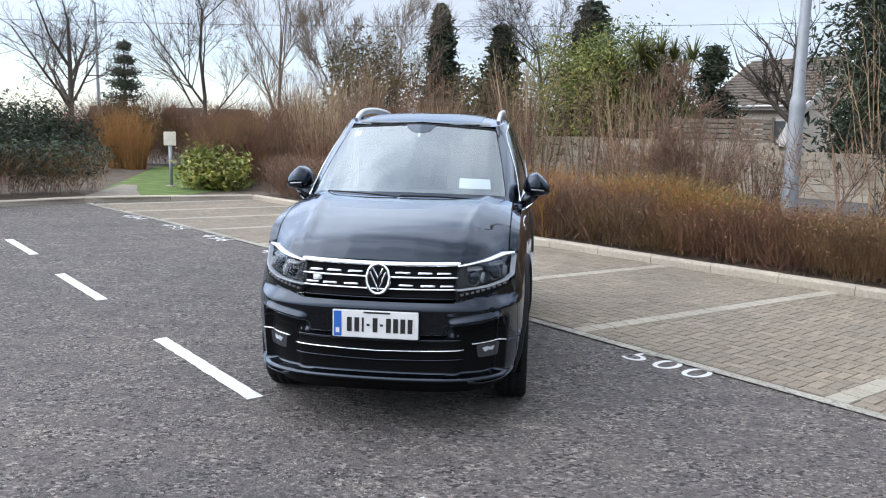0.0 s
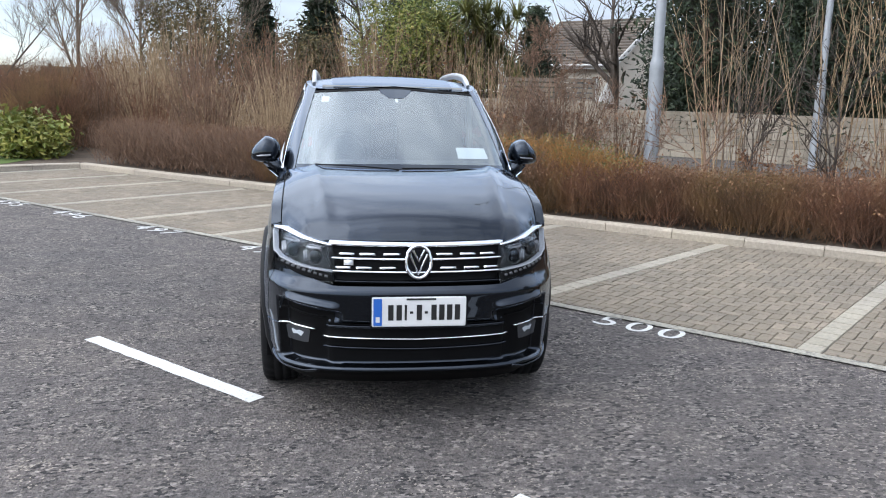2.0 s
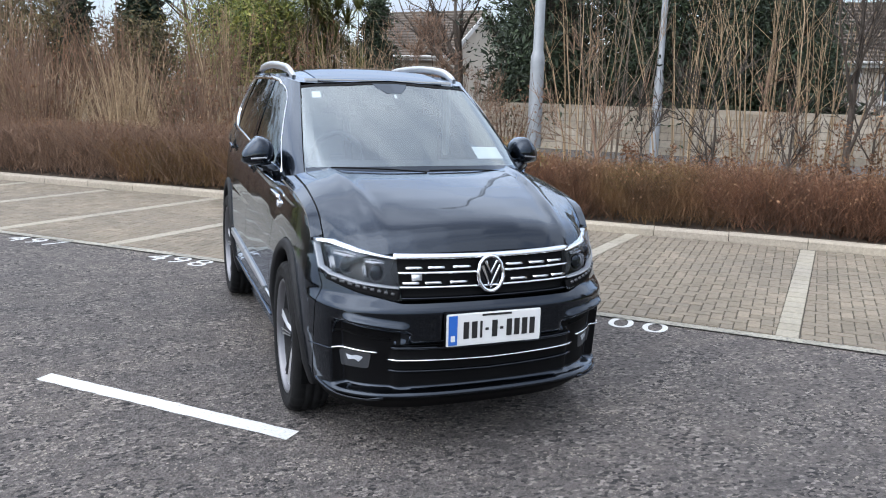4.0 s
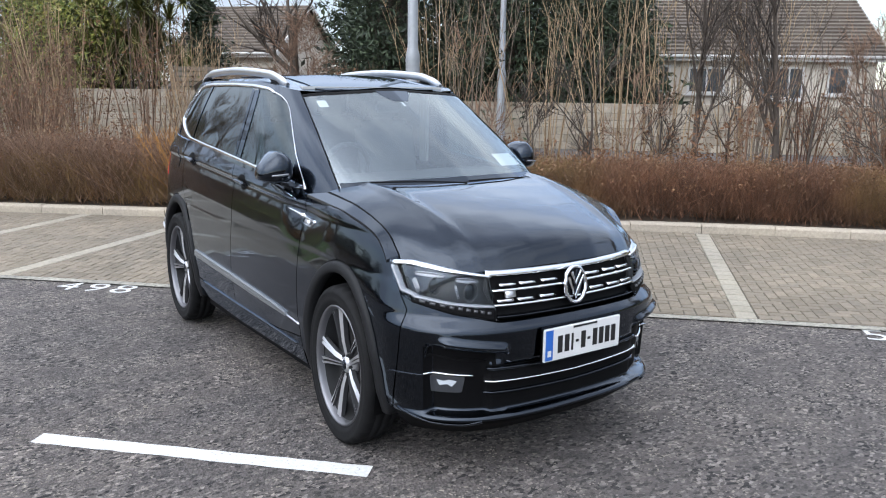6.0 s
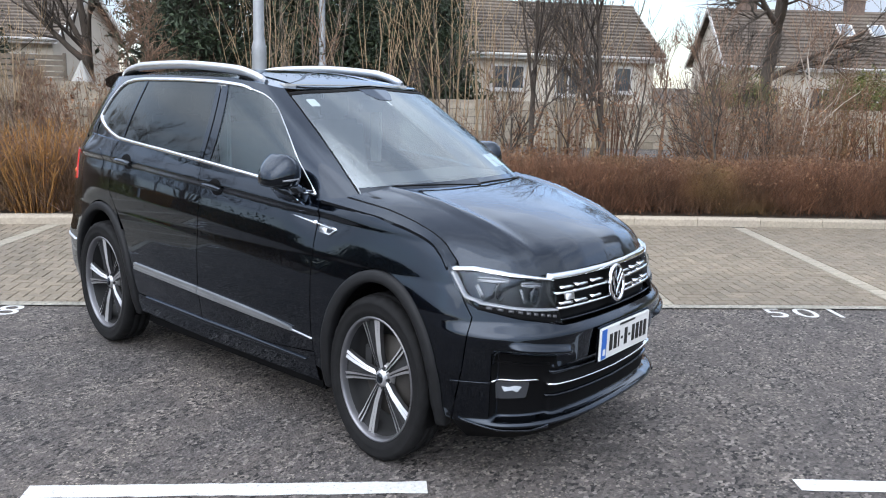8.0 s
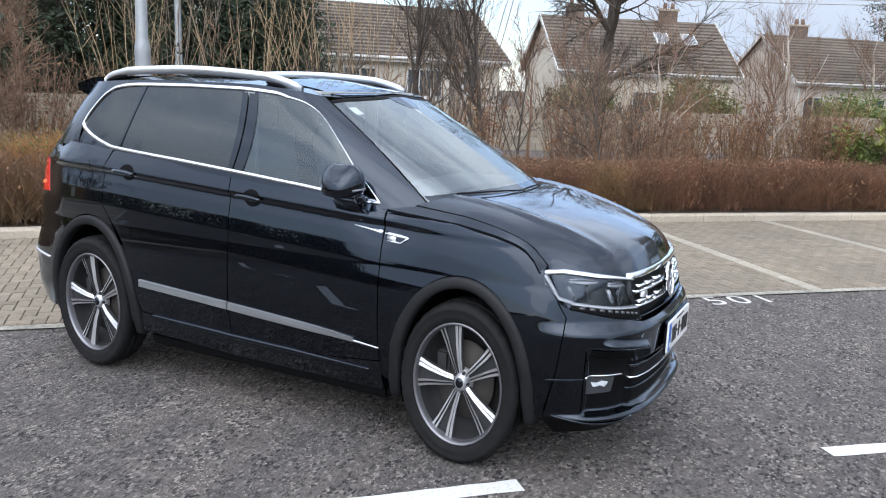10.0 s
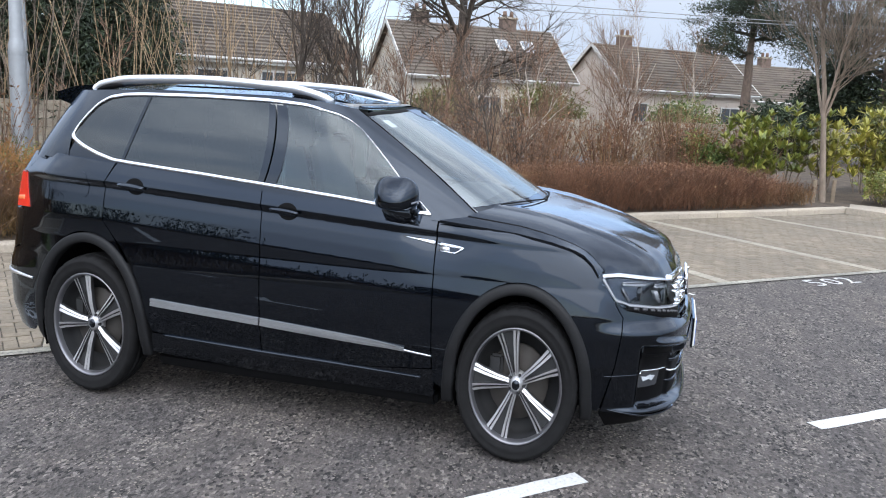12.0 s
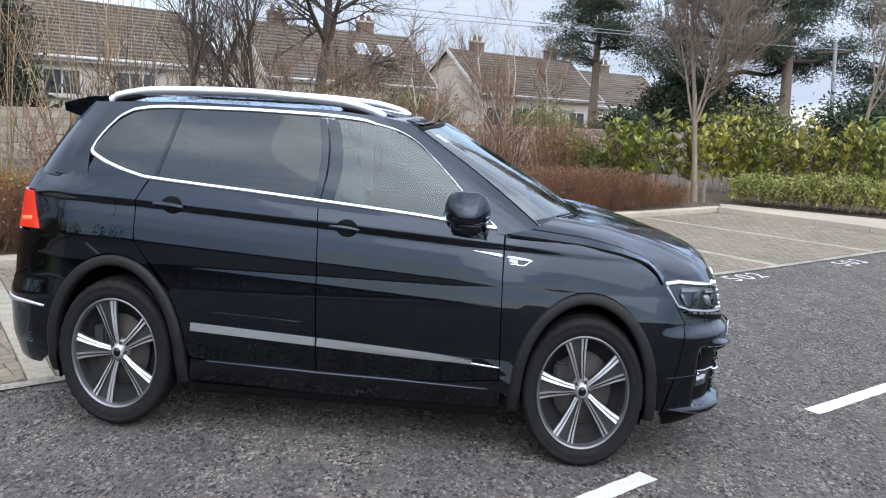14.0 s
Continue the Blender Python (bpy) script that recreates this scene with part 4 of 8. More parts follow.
for i, (x, y, w, h, mat, tone) in enumerate((
        (15.1, 3.0, 1.6, 2.0, LAUREL_LEAF, "green"), (15.6, 2.2, 1.7, 2.35, LAUREL_LEAF, "green"), (16.0, 1.2, 1.5, 1.9, LAUREL_PALE, "yellow-green"), (16.5, 0.2, 1.6, 2.1, LAUREL_PALE, "yellow-green"), (16.7, -0.7, 1.5, 2.15, LAUREL_LEAF, "green"),
        (16.5, -1.6, 1.5, 1.95, LAUREL_PALE, "yellow-green"), (16.2, -2.4, 1.5, 2.1, LAUREL_PALE, "yellow-green"), (15.7, -3.3, 1.6, 2.2, LAUREL_LEAF, "green"), (15.1, -4.4, 1.7, 2.1, LAUREL_PALE, "yellow-green"))):
    laurel(x, y, h * 0.9, w, 50 + i, "upright " + tone + " laurel with pale young leaves behind the pavement", mat)
leafy_bush("evergreen", 15.6, 4.1, (1.1, 1.1, 1.15), 66, "dark green evergreen bush before the grey house", GREEN_LEAF, 80, 40, 0.14, category="evergreen")
# evergreen masses behind the wall and the thicket
for i, (x, y, w, h, mat, lab) in enumerate((
        (2.5, 32.4, 5.0, 5.0, YELLOW_LEAF, "tall yellow-green bamboo-like evergreen"), (4.4, 33.6, 4.6, 5.6, GREEN_LEAF, "tall green evergreen"), 
        (-1.2, 27.6, 3.0, 3.4, IVY_LEAF, "olive ivy-covered shrub"), (-4.6, 27.3, 2.8, 4.5, IVY_LEAF, "olive ivy-covered tree"),
        (-18.5, 23.0, 5.0, 2.1, DARK_LEAF, "dark evergreen thicket"), (-22.5, 21.0, 5.0, 2.1, DARK_LEAF, "dark evergreen thicket"), (-15.6, 25.5, 4.0, 2.1, DARK_LEAF, "dark evergreen thicket"),
        (11.1, 24.4, 4.2, 7.6, DARK_LEAF, "tall dark evergreen"), (13.6, 21.8, 3.6, 6.6, DARK_LEAF, "tall dark evergreen"), (10.5, 25.2, 2.2, 2.4, DARK_LEAF, "dark evergreen shrub behind the wall"), (12.2, 23.7, 2.6, 2.6, DARK_LEAF, "dark evergreen shrub behind the wall"), (14.9, 21.6, 3.0, 2.6, DARK_LEAF, "dark evergreen shrub behind the wall"), (17.0, 20.9, 3.2, 4.6, DARK_LEAF, "dark evergreen shrub behind the wall"), (22.5, 12.5, 3.0, 2.0, OLIVE_LEAF, "olive shrub before the houses"), (27.0, 9.5, 3.4, 2.2, OLIVE_LEAF, "olive shrub before the houses"), (30.6, 4.2, 3.6, 1.9, GREEN_LEAF, "green shrub before the houses"))):
    leafy_bush("evergreen", x, y, (w, w * 0.8, h), 70 + i, lab + " with many small leaves", mat, 300 if h > 4.8 else 170, 44, 0.23 if h > 6 else 0.17, category="evergreen", aspect=3.2)


def spiky_plant(x, y, height, heads, seed, label):
    """Heads of long arching sword leaves on short stems."""
    rng = np.random.default_rng(seed)
    top = empty("cabbage_palm", label, "plant")
    for h in range(heads):
        bx, by = x + min(1.0, max(-2.0, rng.normal() * 1.05)), y + rng.normal() * 0.7
        bz = height * rng.uniform(0.42, 1.0)
        v, f = tubes(np.array([[(bx, by, 0.09), (bx + rng.normal() * 0.05, by, bz * 0.5), (bx, by, bz)]]), [[0.024, 0.020, 0.016]], 6)
        part("stem", fast_mesh("stem", v, f, DARK_BARK), top)
        n, m = 90, 5
        a, tilt = rng.uniform(0, 2 * np.pi, n), rng.uniform(0.15, 1.45, n)
        L = rng.uniform(0.6, 1.3, n)
        t = np.linspace(0, 1, m)
        out = (L * np.sin(tilt))[:, None] * t
        up = (L * np.cos(tilt))[:, None] * t - (0.55 * L * np.sin(tilt))[:, None] * t ** 2
        c = np.stack([bx + np.cos(a)[:, None] * out, by + np.sin(a)[:, None] * out, bz + up], -1)
        w = (0.030 * (1 - 0.85 * t ** 2))[None, :, None] * np.stack([-np.sin(a), np.cos(a), 0 * a], -1)[:, None, :]
        v = np.stack([c - w, c + w], 2).reshape(-1, 3)
        i = (np.arange(n)[:, None] * m + np.arange(m - 1)[None, :]).reshape(-1) * 2
        f = np.stack([i, i + 1, i + 3, i + 2], -1)
        part("leaf_head", fast_mesh("leaf_head", v, f, OLIVE_LEAF, False), top)
    return top


spiky_plant(5.3, 31.4, 4.5, 40, 400, "spiky olive-green palm-like plant with arching sword leaves")


def conifer(x, y, height, width, seed, label, limbs=150, clump=34, leaf=0.22, bare=0.12, ragged=0.25, tiers=0):
    """A dark evergreen: trunk, drooping limbs and needle sprays along them, narrowing upwards."""
    rng = np.random.default_rng(seed)
    top = empty("conifer", label, "tree")
    p = np.zeros((1, 6, 3))
    p[0, :, 0], p[0, :, 1] = x, y
    p[0, :, 2] = np.linspace(0.09, height, 6)
    v, f = tubes(p, [np.linspace(0.028 * height, 0.02, 6)], 8)
    part("trunk", fast_mesh("trunk", v, f, DARK_BARK), top)
    t = bare + (1 - bare) * rng.uniform(0, 1, limbs) ** 0.85
    if tiers:
        t = bare + (1 - bare) * (np.floor((t - bare) / (1 - bare) * tiers) + rng.uniform(0.0, 0.45, limbs)) / tiers
    a = rng.uniform(0, 2 * np.pi, limbs)
    L = width / 2 * (1.05 - t) ** (1.0 if tiers else 0.75) * rng.uniform(1 - ragged * 1.6, 1 + ragged, limbs)
    s = np.linspace(0, 1, 4)
    q = np.zeros((limbs, 4, 3))
    q[..., 0] = x + np.cos(a)[:, None] * L[:, None] * s
    q[..., 1] = y + np.sin(a)[:, None] * L[:, None] * s
    q[..., 2] = (t * height)[:, None] - (0.12 * L)[:, None] * s ** 2 + 0.15 * L[:, None] * s
    v1, f1 = tubes(q, (0.02 + 0.012 * L)[:, None] * (1 - 0.8 * s))
    i = np.repeat(np.arange(limbs), clump)
    u = rng.uniform(0.25, 1.08, len(i))
    c = q[i, 0] + (q[i, 3] - q[i, 0]) * u[:, None] + rng.normal(size=(len(i), 3)) * np.array([0.16, 0.16, 0.12]) * (0.5 + L[i])[:, None]
    v2, f2 = leaves(c, leaf, 0.1, rng, 3.0)
    part("limb_clump", fast_mesh("limb_clump", v1, f1, DARK_BARK), top)["kind"] = "stuff"
    part("crown", fast_mesh("crown", v2, f2, DARK_LEAF, False), top)
    return top


def pine(x, y, height, seed, label, spread=5.0, limbs=16, lean=(0, 0), first=0.42):
    """An old pine: tall trunk, few crooked limbs, needles in flat separate pads."""
    rng = np.random.default_rng(seed)
    way = np.array([lean[0], lean[1], 1.0])
    top = empty("pine_tree", label, "tree")
    s = np.linspace(0, 1, 8)
    tr = np.array([x, y, 0.05]) + s[:, None] * way * height + np.cumsum(rng.normal(size=(8, 3)) * 0.06, 0) * s[:, None]
    v, f = tubes(tr[None], [0.34 * (1 - 0.75 * s)], 9)
    part("trunk", fast_mesh("trunk", v, f, PINE_BARK), top)
    t = np.linspace(first, 1.0, limbs) + rng.uniform(-0.03, 0.03, limbs)
    a = np.arange(limbs) * 2.4 + rng.uniform(-0.5, 0.5, limbs)
    L = spread * (1.15 - t * 0.75) * rng.uniform(0.55, 1.1, limbs)
    m = np.linspace(0, 1, 6)
    base = np.stack([np.interp(t, s, tr[:, k]) for k in range(3)], 1)
    q = base[:, None, :] + np.stack([np.cos(a)[:, None] * L[:, None] * m, np.sin(a)[:, None] * L[:, None] * m, (0.25 * L)[:, None] * m ** 1.5 + rng.normal(size=(limbs, 6)) * 0.12], -1)
    v1, f1 = tubes(q, (0.05 + 0.018 * L)[:, None] * (1 - 0.8 * m), 4)
    k = limbs * 15
    i, u = rng.integers(0, limbs, k), rng.uniform(0.35, 1.05, k)
    c = q[i, 0] + (q[i, 5] - q[i, 0]) * u[:, None] + rng.normal(size=(k, 3)) * np.array([0.55, 0.55, 0.22])
    n = 150
    j = np.repeat(np.arange(k), n)
    p = c[j] + rng.normal(size=(len(j), 3)) * np.array([0.42, 0.42, 0.17])
    v2, f2 = leaves(p, 0.19, 0.5, rng, 4.5)
    part("limb_clump", fast_mesh("limb_clump", v1, f1, DARK_BARK), top)["kind"] = "stuff"
    part("crown", fast_mesh("crown", v2, f2, DARK_LEAF, False), top)
    return top


conifer(-26.4, 54.2, 7.2, 4.2, 90, "tiered dark green conifer beyond the verge", 170, 40, 0.24, 0.08, 0.12, 8)
conifer(7.2, 31.0, 4.8, 2.9, 89, "small dark green conifer beside the board fence", 170, 40, 0.22, 0.04)
for i, (x, y, h, w) in enumerate(((12.4, 27.6, 8.0, 4.4), (14.6, 24.6, 7.5, 4.4), (16.8, 22.6, 6.6, 3.6), (18.5, 22.0, 7.6, 3.6), (3.4, 38.5, 7.4, 4.0), (-3.4, 38.5, 7.2, 2.2), (-0.6, 38.0, 6.2, 2.6))):
    conifer(x, y, h, w, 91 + i, "dense dark evergreen tree behind the block wall", 220, 48, 0.38, 0.03)
pine(37.2, -5.0, 9.5, 110, "large spreading dark pine before the houses", 6.0, 18, (-0.02, 0.05), 0.34)
pine(34.3, -7.2, 9.5, 111, "tall dark pine with a bare leaning trunk", 4.2, 12, (0.03, 0.02), 0.42)
pine(35.5, -12.2, 8.0, 112, "dark pine with ragged crown", 4.2, 9, (0, 0), 0.3)
pine(43.6, 0.6, 8.8, 113, "dark pine overhanging the roofs", 4.6, 14, (0, 0.02), 0.55)

bare_tree("bare_tree", -19.4, 35.0, 9.5, 0.17, 120, "tall leafless grey tree beyond the hedge", DARK_BARK, 0.85, 7, 5, clear=0.3, up=0.12, twig=0.007)
bare_tree("bare_tree", -10.6, 28.1, 7.6, 0.10, 151, "leafless slender tree behind the sign", DARK_BARK, 0.7, 7, 5, clear=0.3, up=0.2, twig=0.005)
bare_tree("bare_tree", -9.9, 34.6, 8.6, 0.10, 122, "pale leafless birch in the thicket", GREY_BARK, 0.6, 7, 5, clear=0.25, up=0.3, twig=0.006)
bare_tree("bare_tree", -7.2, 33.0, 7.0, 0.09, 123, "pale leafless birch in the thicket", GREY_BARK, 0.6, 8, 5, clear=0.25, up=0.3, twig=0.006)
bare_tree("bare_tree", -5.0, 34.5, 7.4, 0.09, 157, "pale leafless birch in the thicket", GREY_BARK, 0.6, 8, 5, clear=0.25, up=0.3, twig=0.006)
bare_tree("bare_tree", 1.2, 38.0, 8.5, 0.14, 155, "dark leafless tree beyond the thicket", DARK_BARK, 0.8, 8, 5, clear=0.3, up=0.15, twig=0.007)
bare_tree("bare_tree", 3.3, 15.0, 2.75, 0.034, 156, "small spreading brown shrub tree behind the hedge", BROWN_TWIG, 0.85, 8, 5, clear=0.1, up=0.25)
bare_tree("bare_tree", 29.5, 14.0, 12.0, 0.30, 127, "big dark spreading leafless tree before the houses", DARK_BARK, 0.85, 8, 5, clear=0.2, up=0.12, twig=0.008)
bare_tree("bare_tree", 9.4, 28.4, 6.6, 0.26, 125, "pollarded dark leafless tree before the shed", DARK_BARK, 0.8, 6, 4, clear=0.45, up=0.1)
for i, (x, y, h, r, mat, lab) in enumerate(((10.1, 12.2, 5.2, 0.07, DARK_BARK, "small leafless tree behind the hedge"), (11.3, 11.2, 5.4, 0.075, DARK_BARK, "small leafless tree behind the hedge"), (13.2, 10.0, 3.6, 0.045, BROWN_TWIG, "small brown leafless tree behind the hedge"), (15.6, 8.4, 3.4, 0.04, PALE_BARK, "slender pale birch behind the hedge"), (18.5, 6.0, 4.6, 0.05, PALE_BARK, "slender pale birch behind the hedge"), (40.0, 3.4, 6.0, 0.08, PALE_BARK, "white-stemmed birch before the grey house"), (37.5, 7.0, 6.5, 0.08, PALE_BARK, "white-stemmed birch before the grey house"), (14.6, 11.4, 3.4, 0.05, BROWN_TWIG, "small brown leafless tree behind the hedge"), (17.5, 10.5, 3.6, 0.05, DARK_BARK, "small dark leafless tree behind the hedge"))):
    bare_tree("bare_tree", x, y, h, r, 130 + i, lab, mat, 0.7, 9, 4, clear=0.15, up=0.35, twig=0.005, z=ground_z(x, y))
bare_tree("bare_shrub", 4.0, 20.3, 2.1, 0.03, 520, "reddish-brown twiggy shrub before the garden wall", BROWN_TWIG, 0.8, 8, 5, clear=0.08, up=0.25)
for i, (x, y, h) in enumerate(((2.6, 15.9, 1.9), (3.7, 15.5, 2.2), (4.6, 14.8, 1.7))):
    cane_shrub("shrub", x, y, h, 1.9, 340 + i, "leafless brown shrub with dry leaves behind the hedge", BROWN_TWIG, 90, DRY_LEAF, 500)["group"] = "bare shrubs behind the hedge"
rs = np.random.default_rng(31)
for i, u in enumerate(np.arange(-5.2, 3.4, 0.8)):
    x, y = at_uv(u + rs.uniform(-0.3, 0.3), rs.uniform(12.1, 15.5))
    bare_tree("bare_shrub", x, y, rs.uniform(1.7, 2.9), rs.uniform(0.022, 0.036), 500 + i, "crooked dark leafless shrub before the block wall", DARK_BARK if i % 3 else BROWN_TWIG, 0.75, 6, 4, clear=0.12, up=0.3, twig=0.006)["group"] = "crooked shrubs before the wall"
bare_tree("bare_tree", 13.6, 1.62, 7.2, 0.072, 145, "young staked leafless tree at the bay corner", GREY_BARK, 0.66, 11, 5, clear=0.26, up=0.45, lean=(0.0, 0.11), twig=0.005)
bare_tree("bare_tree", 16.4, -3.1, 6.0, 0.07, 146, "young leafless tree behind the low hedge", GREY_BARK, 0.5, 7, 5, clear=0.35, up=0.6)
stake_wood = plain("stake_wood", (0.20, 0.155, 0.11), 0.85, vary=0.2, scale=12.0)
for dx, dy in ((-0.16, 0.22), (0.16, -0.22)):
    bm = bmesh.new()
    bmesh.ops.create_cone(bm, cap_ends=True, segments=10, radius1=0.045, radius2=0.04, depth=0.50, matrix=Matrix.Translation((13.55 + dx, 1.62 + dy, 0.33)))
    tagged(new("tree_stake", finish("tree_stake", bm, stake_wood)), "short round wooden stake beside the young tree", "stake", group="tree stakes")

# poles and cables in the distance
far = empty("utility_pole", "tall grey utility pole before the pines", "pole", pose(31.8, -8.5, 0.0, -4.0))
v, f = tubes(np.array([[(0, 0, 0), (0, 0, 5.6)]]), [[0.10, 0.08]], 10)
part("post", fast_mesh("post", v, f, GALV), far)
part("crossarm", box_mesh("crossarm", (0.10, 1.6, 0.10), DARK_BARK, 0.01, (0, 0, 5.2)), far)
for i, (a, b) in enumerate((((31.8, -7.6, 5.3), (27.0, 44.0, 8.4)), ((31.8, -8.8, 5.3), (26.0, 44.0, 7.4)), ((27.0, 44.0, 7.9), (-26.0, 36.0, 6.2)))):
    a, b = np.array(a), np.array(b)
    t = np.linspace(0, 1, 24)
    p = a + (b - a) * t[:, None]
    p[:, 2] -= 1.0 * 4 * t * (1 - t) * 0.5
    v, f = tubes(p[None], [np.full(24, 0.016)], 4)
    tagged(new("overhead_cable", fast_mesh("overhead_cable", v, f, GALV)), "thin grey overhead cable between poles", "cable", group="overhead cables")
far = empty("utility_pole", "wooden utility pole far behind the houses", "pole", pose(27.0, 44.0, 0.0))
v, f = tubes(np.array([[(0, 0, 0), (0, 0, 8.8)]]), [[0.15, 0.11]], 10)
part("post", fast_mesh("post", v, f, DARK_BARK), far)

# unseen hedgerow behind the camera, added as a dark backdrop for the car's reflections
hedge_run("hedge", [(-30, 4), (-22, -10), (-8, -17), (8, -19), (24, -19)], 2.5, 2.0, 300, "unseen bare brown hedgerow across the road, added for car reflections", BROWN_TWIG, 5000, DARK_LEAF, 12000, z=-0.02, offset=-2.5, r=0.02, leaf=0.12, m=2)
for i, (x, y, w, h, mat) in enumerate(((27.0, -3.5, 4.5, 2.2, OLIVE_LEAF), (29.5, -8.5, 4.5, 3.0, DARK_LEAF), (26.0, -11.5, 4.5, 2.8, OLIVE_LEAF), (32.4, 0.4, 3.6, 1.9, DARK_LEAF), (40.0, -3.0, 3.6, 4.2, DARK_LEAF), (38.5, -4.6, 5.0, 4.4, DARK_LEAF), (37.0, -13.0, 5.0, 3.2, DARK_LEAF), (41.0, -7.0, 6.0, 3.4, DARK_LEAF), (22.0, -7.0, 3.6, 2.1, GREEN_LEAF), (20.0, -11.0, 3.6, 2.2, GREEN_LEAF))):
    leafy_bush("evergreen", x, y, (w, w * 0.8, h), 340 + i, "mixed evergreen bush below the distant pines", mat, 170, 42, 0.24, category="evergreen")


# ---- the car ----
def gloss_curve(nt, stops):
    """Reflectance against the viewing angle, as a lacquer or a pane shows it."""
    lw = nt.nodes.new("ShaderNodeLayerWeight")
    lw.inputs["Blend"].default_value = 0.5
    rp = nt.nodes.new("ShaderNodeValToRGB")
    e = rp.color_ramp.elements
    while len(e) < len(stops):
        e.new(0.5)
    for k, (p, v) in enumerate(stops):
        e[k].position, e[k].color = p, (v, v, v, 1)
    nt.links.new(lw.outputs["Facing"], rp.inputs["Fac"])
    return rp.outputs["Color"]


LACQUER = ((0.0, 0.044), (0.3, 0.054), (0.5, 0.122), (0.6, 0.20), (0.7, 0.33), (0.8, 0.51), (0.9, 0.70), (1.0, 1.0))


def car_paint(name, col, flake, metal=0.0):
    """Dark base under a clear lacquer."""
    n = Nodes(name)
    n.set(Roughness=0.30, Specular_IOR_Level=flake, Metallic=metal)
    n.colour(n.ramp(n.noise(500.0, 1.0), [(0.35, tuple(v * 0.7 for v in col)), (0.7, tuple(v * 1.5 for v in col))]))
    bumps = n.node("ShaderNodeBump", Strength=0.02, Distance=0.002)
    n.link(n.noise(9.0, 2.0), bumps.inputs["Height"])
    gl = n.node("ShaderNodeBsdfGlossy", Roughness=0.012)
    gl.inputs["Color"].default_value = (0.76, 0.86, 1.0, 1)
    n.link(bumps.outputs["Normal"], gl.inputs["Normal"])
    mixs = n.node("ShaderNodeMixShader")
    n.link(gloss_curve(n.t, LACQUER), mixs.inputs["Fac"])
    n.link(n.b.outputs["BSDF"], mixs.inputs[1])
    n.link(gl.outputs["BSDF"], mixs.inputs[2])
    n.link(mixs.outputs["Shader"], n.t.nodes["Material Output"].inputs["Surface"])
    return n.mat


CAR_BLACK = car_paint("black_car_paint", (0.0026, 0.0038, 0.0066), 0.0, 1.0)
GLOSS_TRIM = car_paint("gloss_black_trim", (0.0022, 0.0022, 0.0025), 0.0)
ARCH_PLASTIC = plain("grey_black_plastic", (0.0065, 0.0068, 0.0078), 0.6, vary=0.15, scale=40.0, bump=0.1)
ARCH_PLASTIC.node_tree.nodes["Principled BSDF"].inputs["Specular IOR Level"].default_value = 0.28
MATT_BLACK = plain("matt_black_plastic", (0.0022, 0.0022, 0.0026), 0.6, vary=0.2)
MATT_BLACK.node_tree.nodes["Principled BSDF"].inputs["Specular IOR Level"].default_value = 0.22
MATT_BLACK.node_tree.nodes["Principled BSDF"].inputs["Specular IOR Level"].default_value = 0.1
CHROME = plain("chrome", (0.80, 0.81, 0.83), 0.10, metal=1.0, vary=0.03)
SATIN = plain("satin_aluminium", (0.72, 0.73, 0.75), 0.36, metal=1.0, vary=0.04)
MOULDING = plain("brushed_moulding", (0.37, 0.38, 0.39), 0.40, metal=0.85, vary=0.06)
ALLOY = plain("machined_alloy", (0.47, 0.47, 0.485), 0.42, metal=0.7, vary=0.05, scale=12.0)
RIM_LIP = plain("rim_lip_alloy", (0.18, 0.18, 0.192), 0.36, metal=0.75, vary=0.05, scale=12.0)
SPOKE_GREY = plain("grey_spoke_paint", (0.08, 0.081, 0.087), 0.35, metal=0.5, vary=0.1)
ALLOY_DARK = plain("dark_grey_wheel_paint", (0.018, 0.0185, 0.02), 0.7, metal=0.0, vary=0.1)
RUBBER = plain("tyre_rubber", (0.007, 0.007, 0.0075), 0.78, vary=0.25, scale=18.0, bump=0.15)
RUBBER.node_tree.nodes["Principled BSDF"].inputs["Specular IOR Level"].default_value = 0.22
DISC = plain("brake_disc_steel", (0.055, 0.050, 0.046), 0.75, metal=0.2, vary=0.25)
RED_LAMP = plain("red_lamp_plastic", (0.55, 0.025, 0.012), 0.15, vary=0.1, coat=0.6)
LAMP_DARK = plain("lamp_housing", (0.006, 0.0065, 0.0075), 0.3, metal=0.2, vary=0.2)
BEZEL = plain("lamp_bezel_grey", (0.24, 0.245, 0.26), 0.22, metal=0.7, vary=0.1)
LAMP_WHITE = plain("clear_white_lamp", (0.26, 0.27, 0.29), 0.15, vary=0.05)
PLATE_WHITE = plain("plate_white", (0.62, 0.62, 0.61), 0.35, vary=0.03)
PLATE_BLUE = plain("plate_blue", (0.02, 0.11, 0.42), 0.35, vary=0.05)
PLATE_BAR = plain("plate_black", (0.012, 0.012, 0.012), 0.4)
SEAT_GREY = plain("seat_cloth", (0.16, 0.165, 0.17), 0.85, vary=0.15, scale=30.0)
CABIN = plain("cabin_plastic", (0.05, 0.053, 0.058), 0.6, vary=0.15)
LINING = plain("headlining", (0.36, 0.36, 0.35), 0.9, vary=0.06)
PAPER = plain("white_paper", (0.82, 0.83, 0.84), 0.7, vary=0.02)


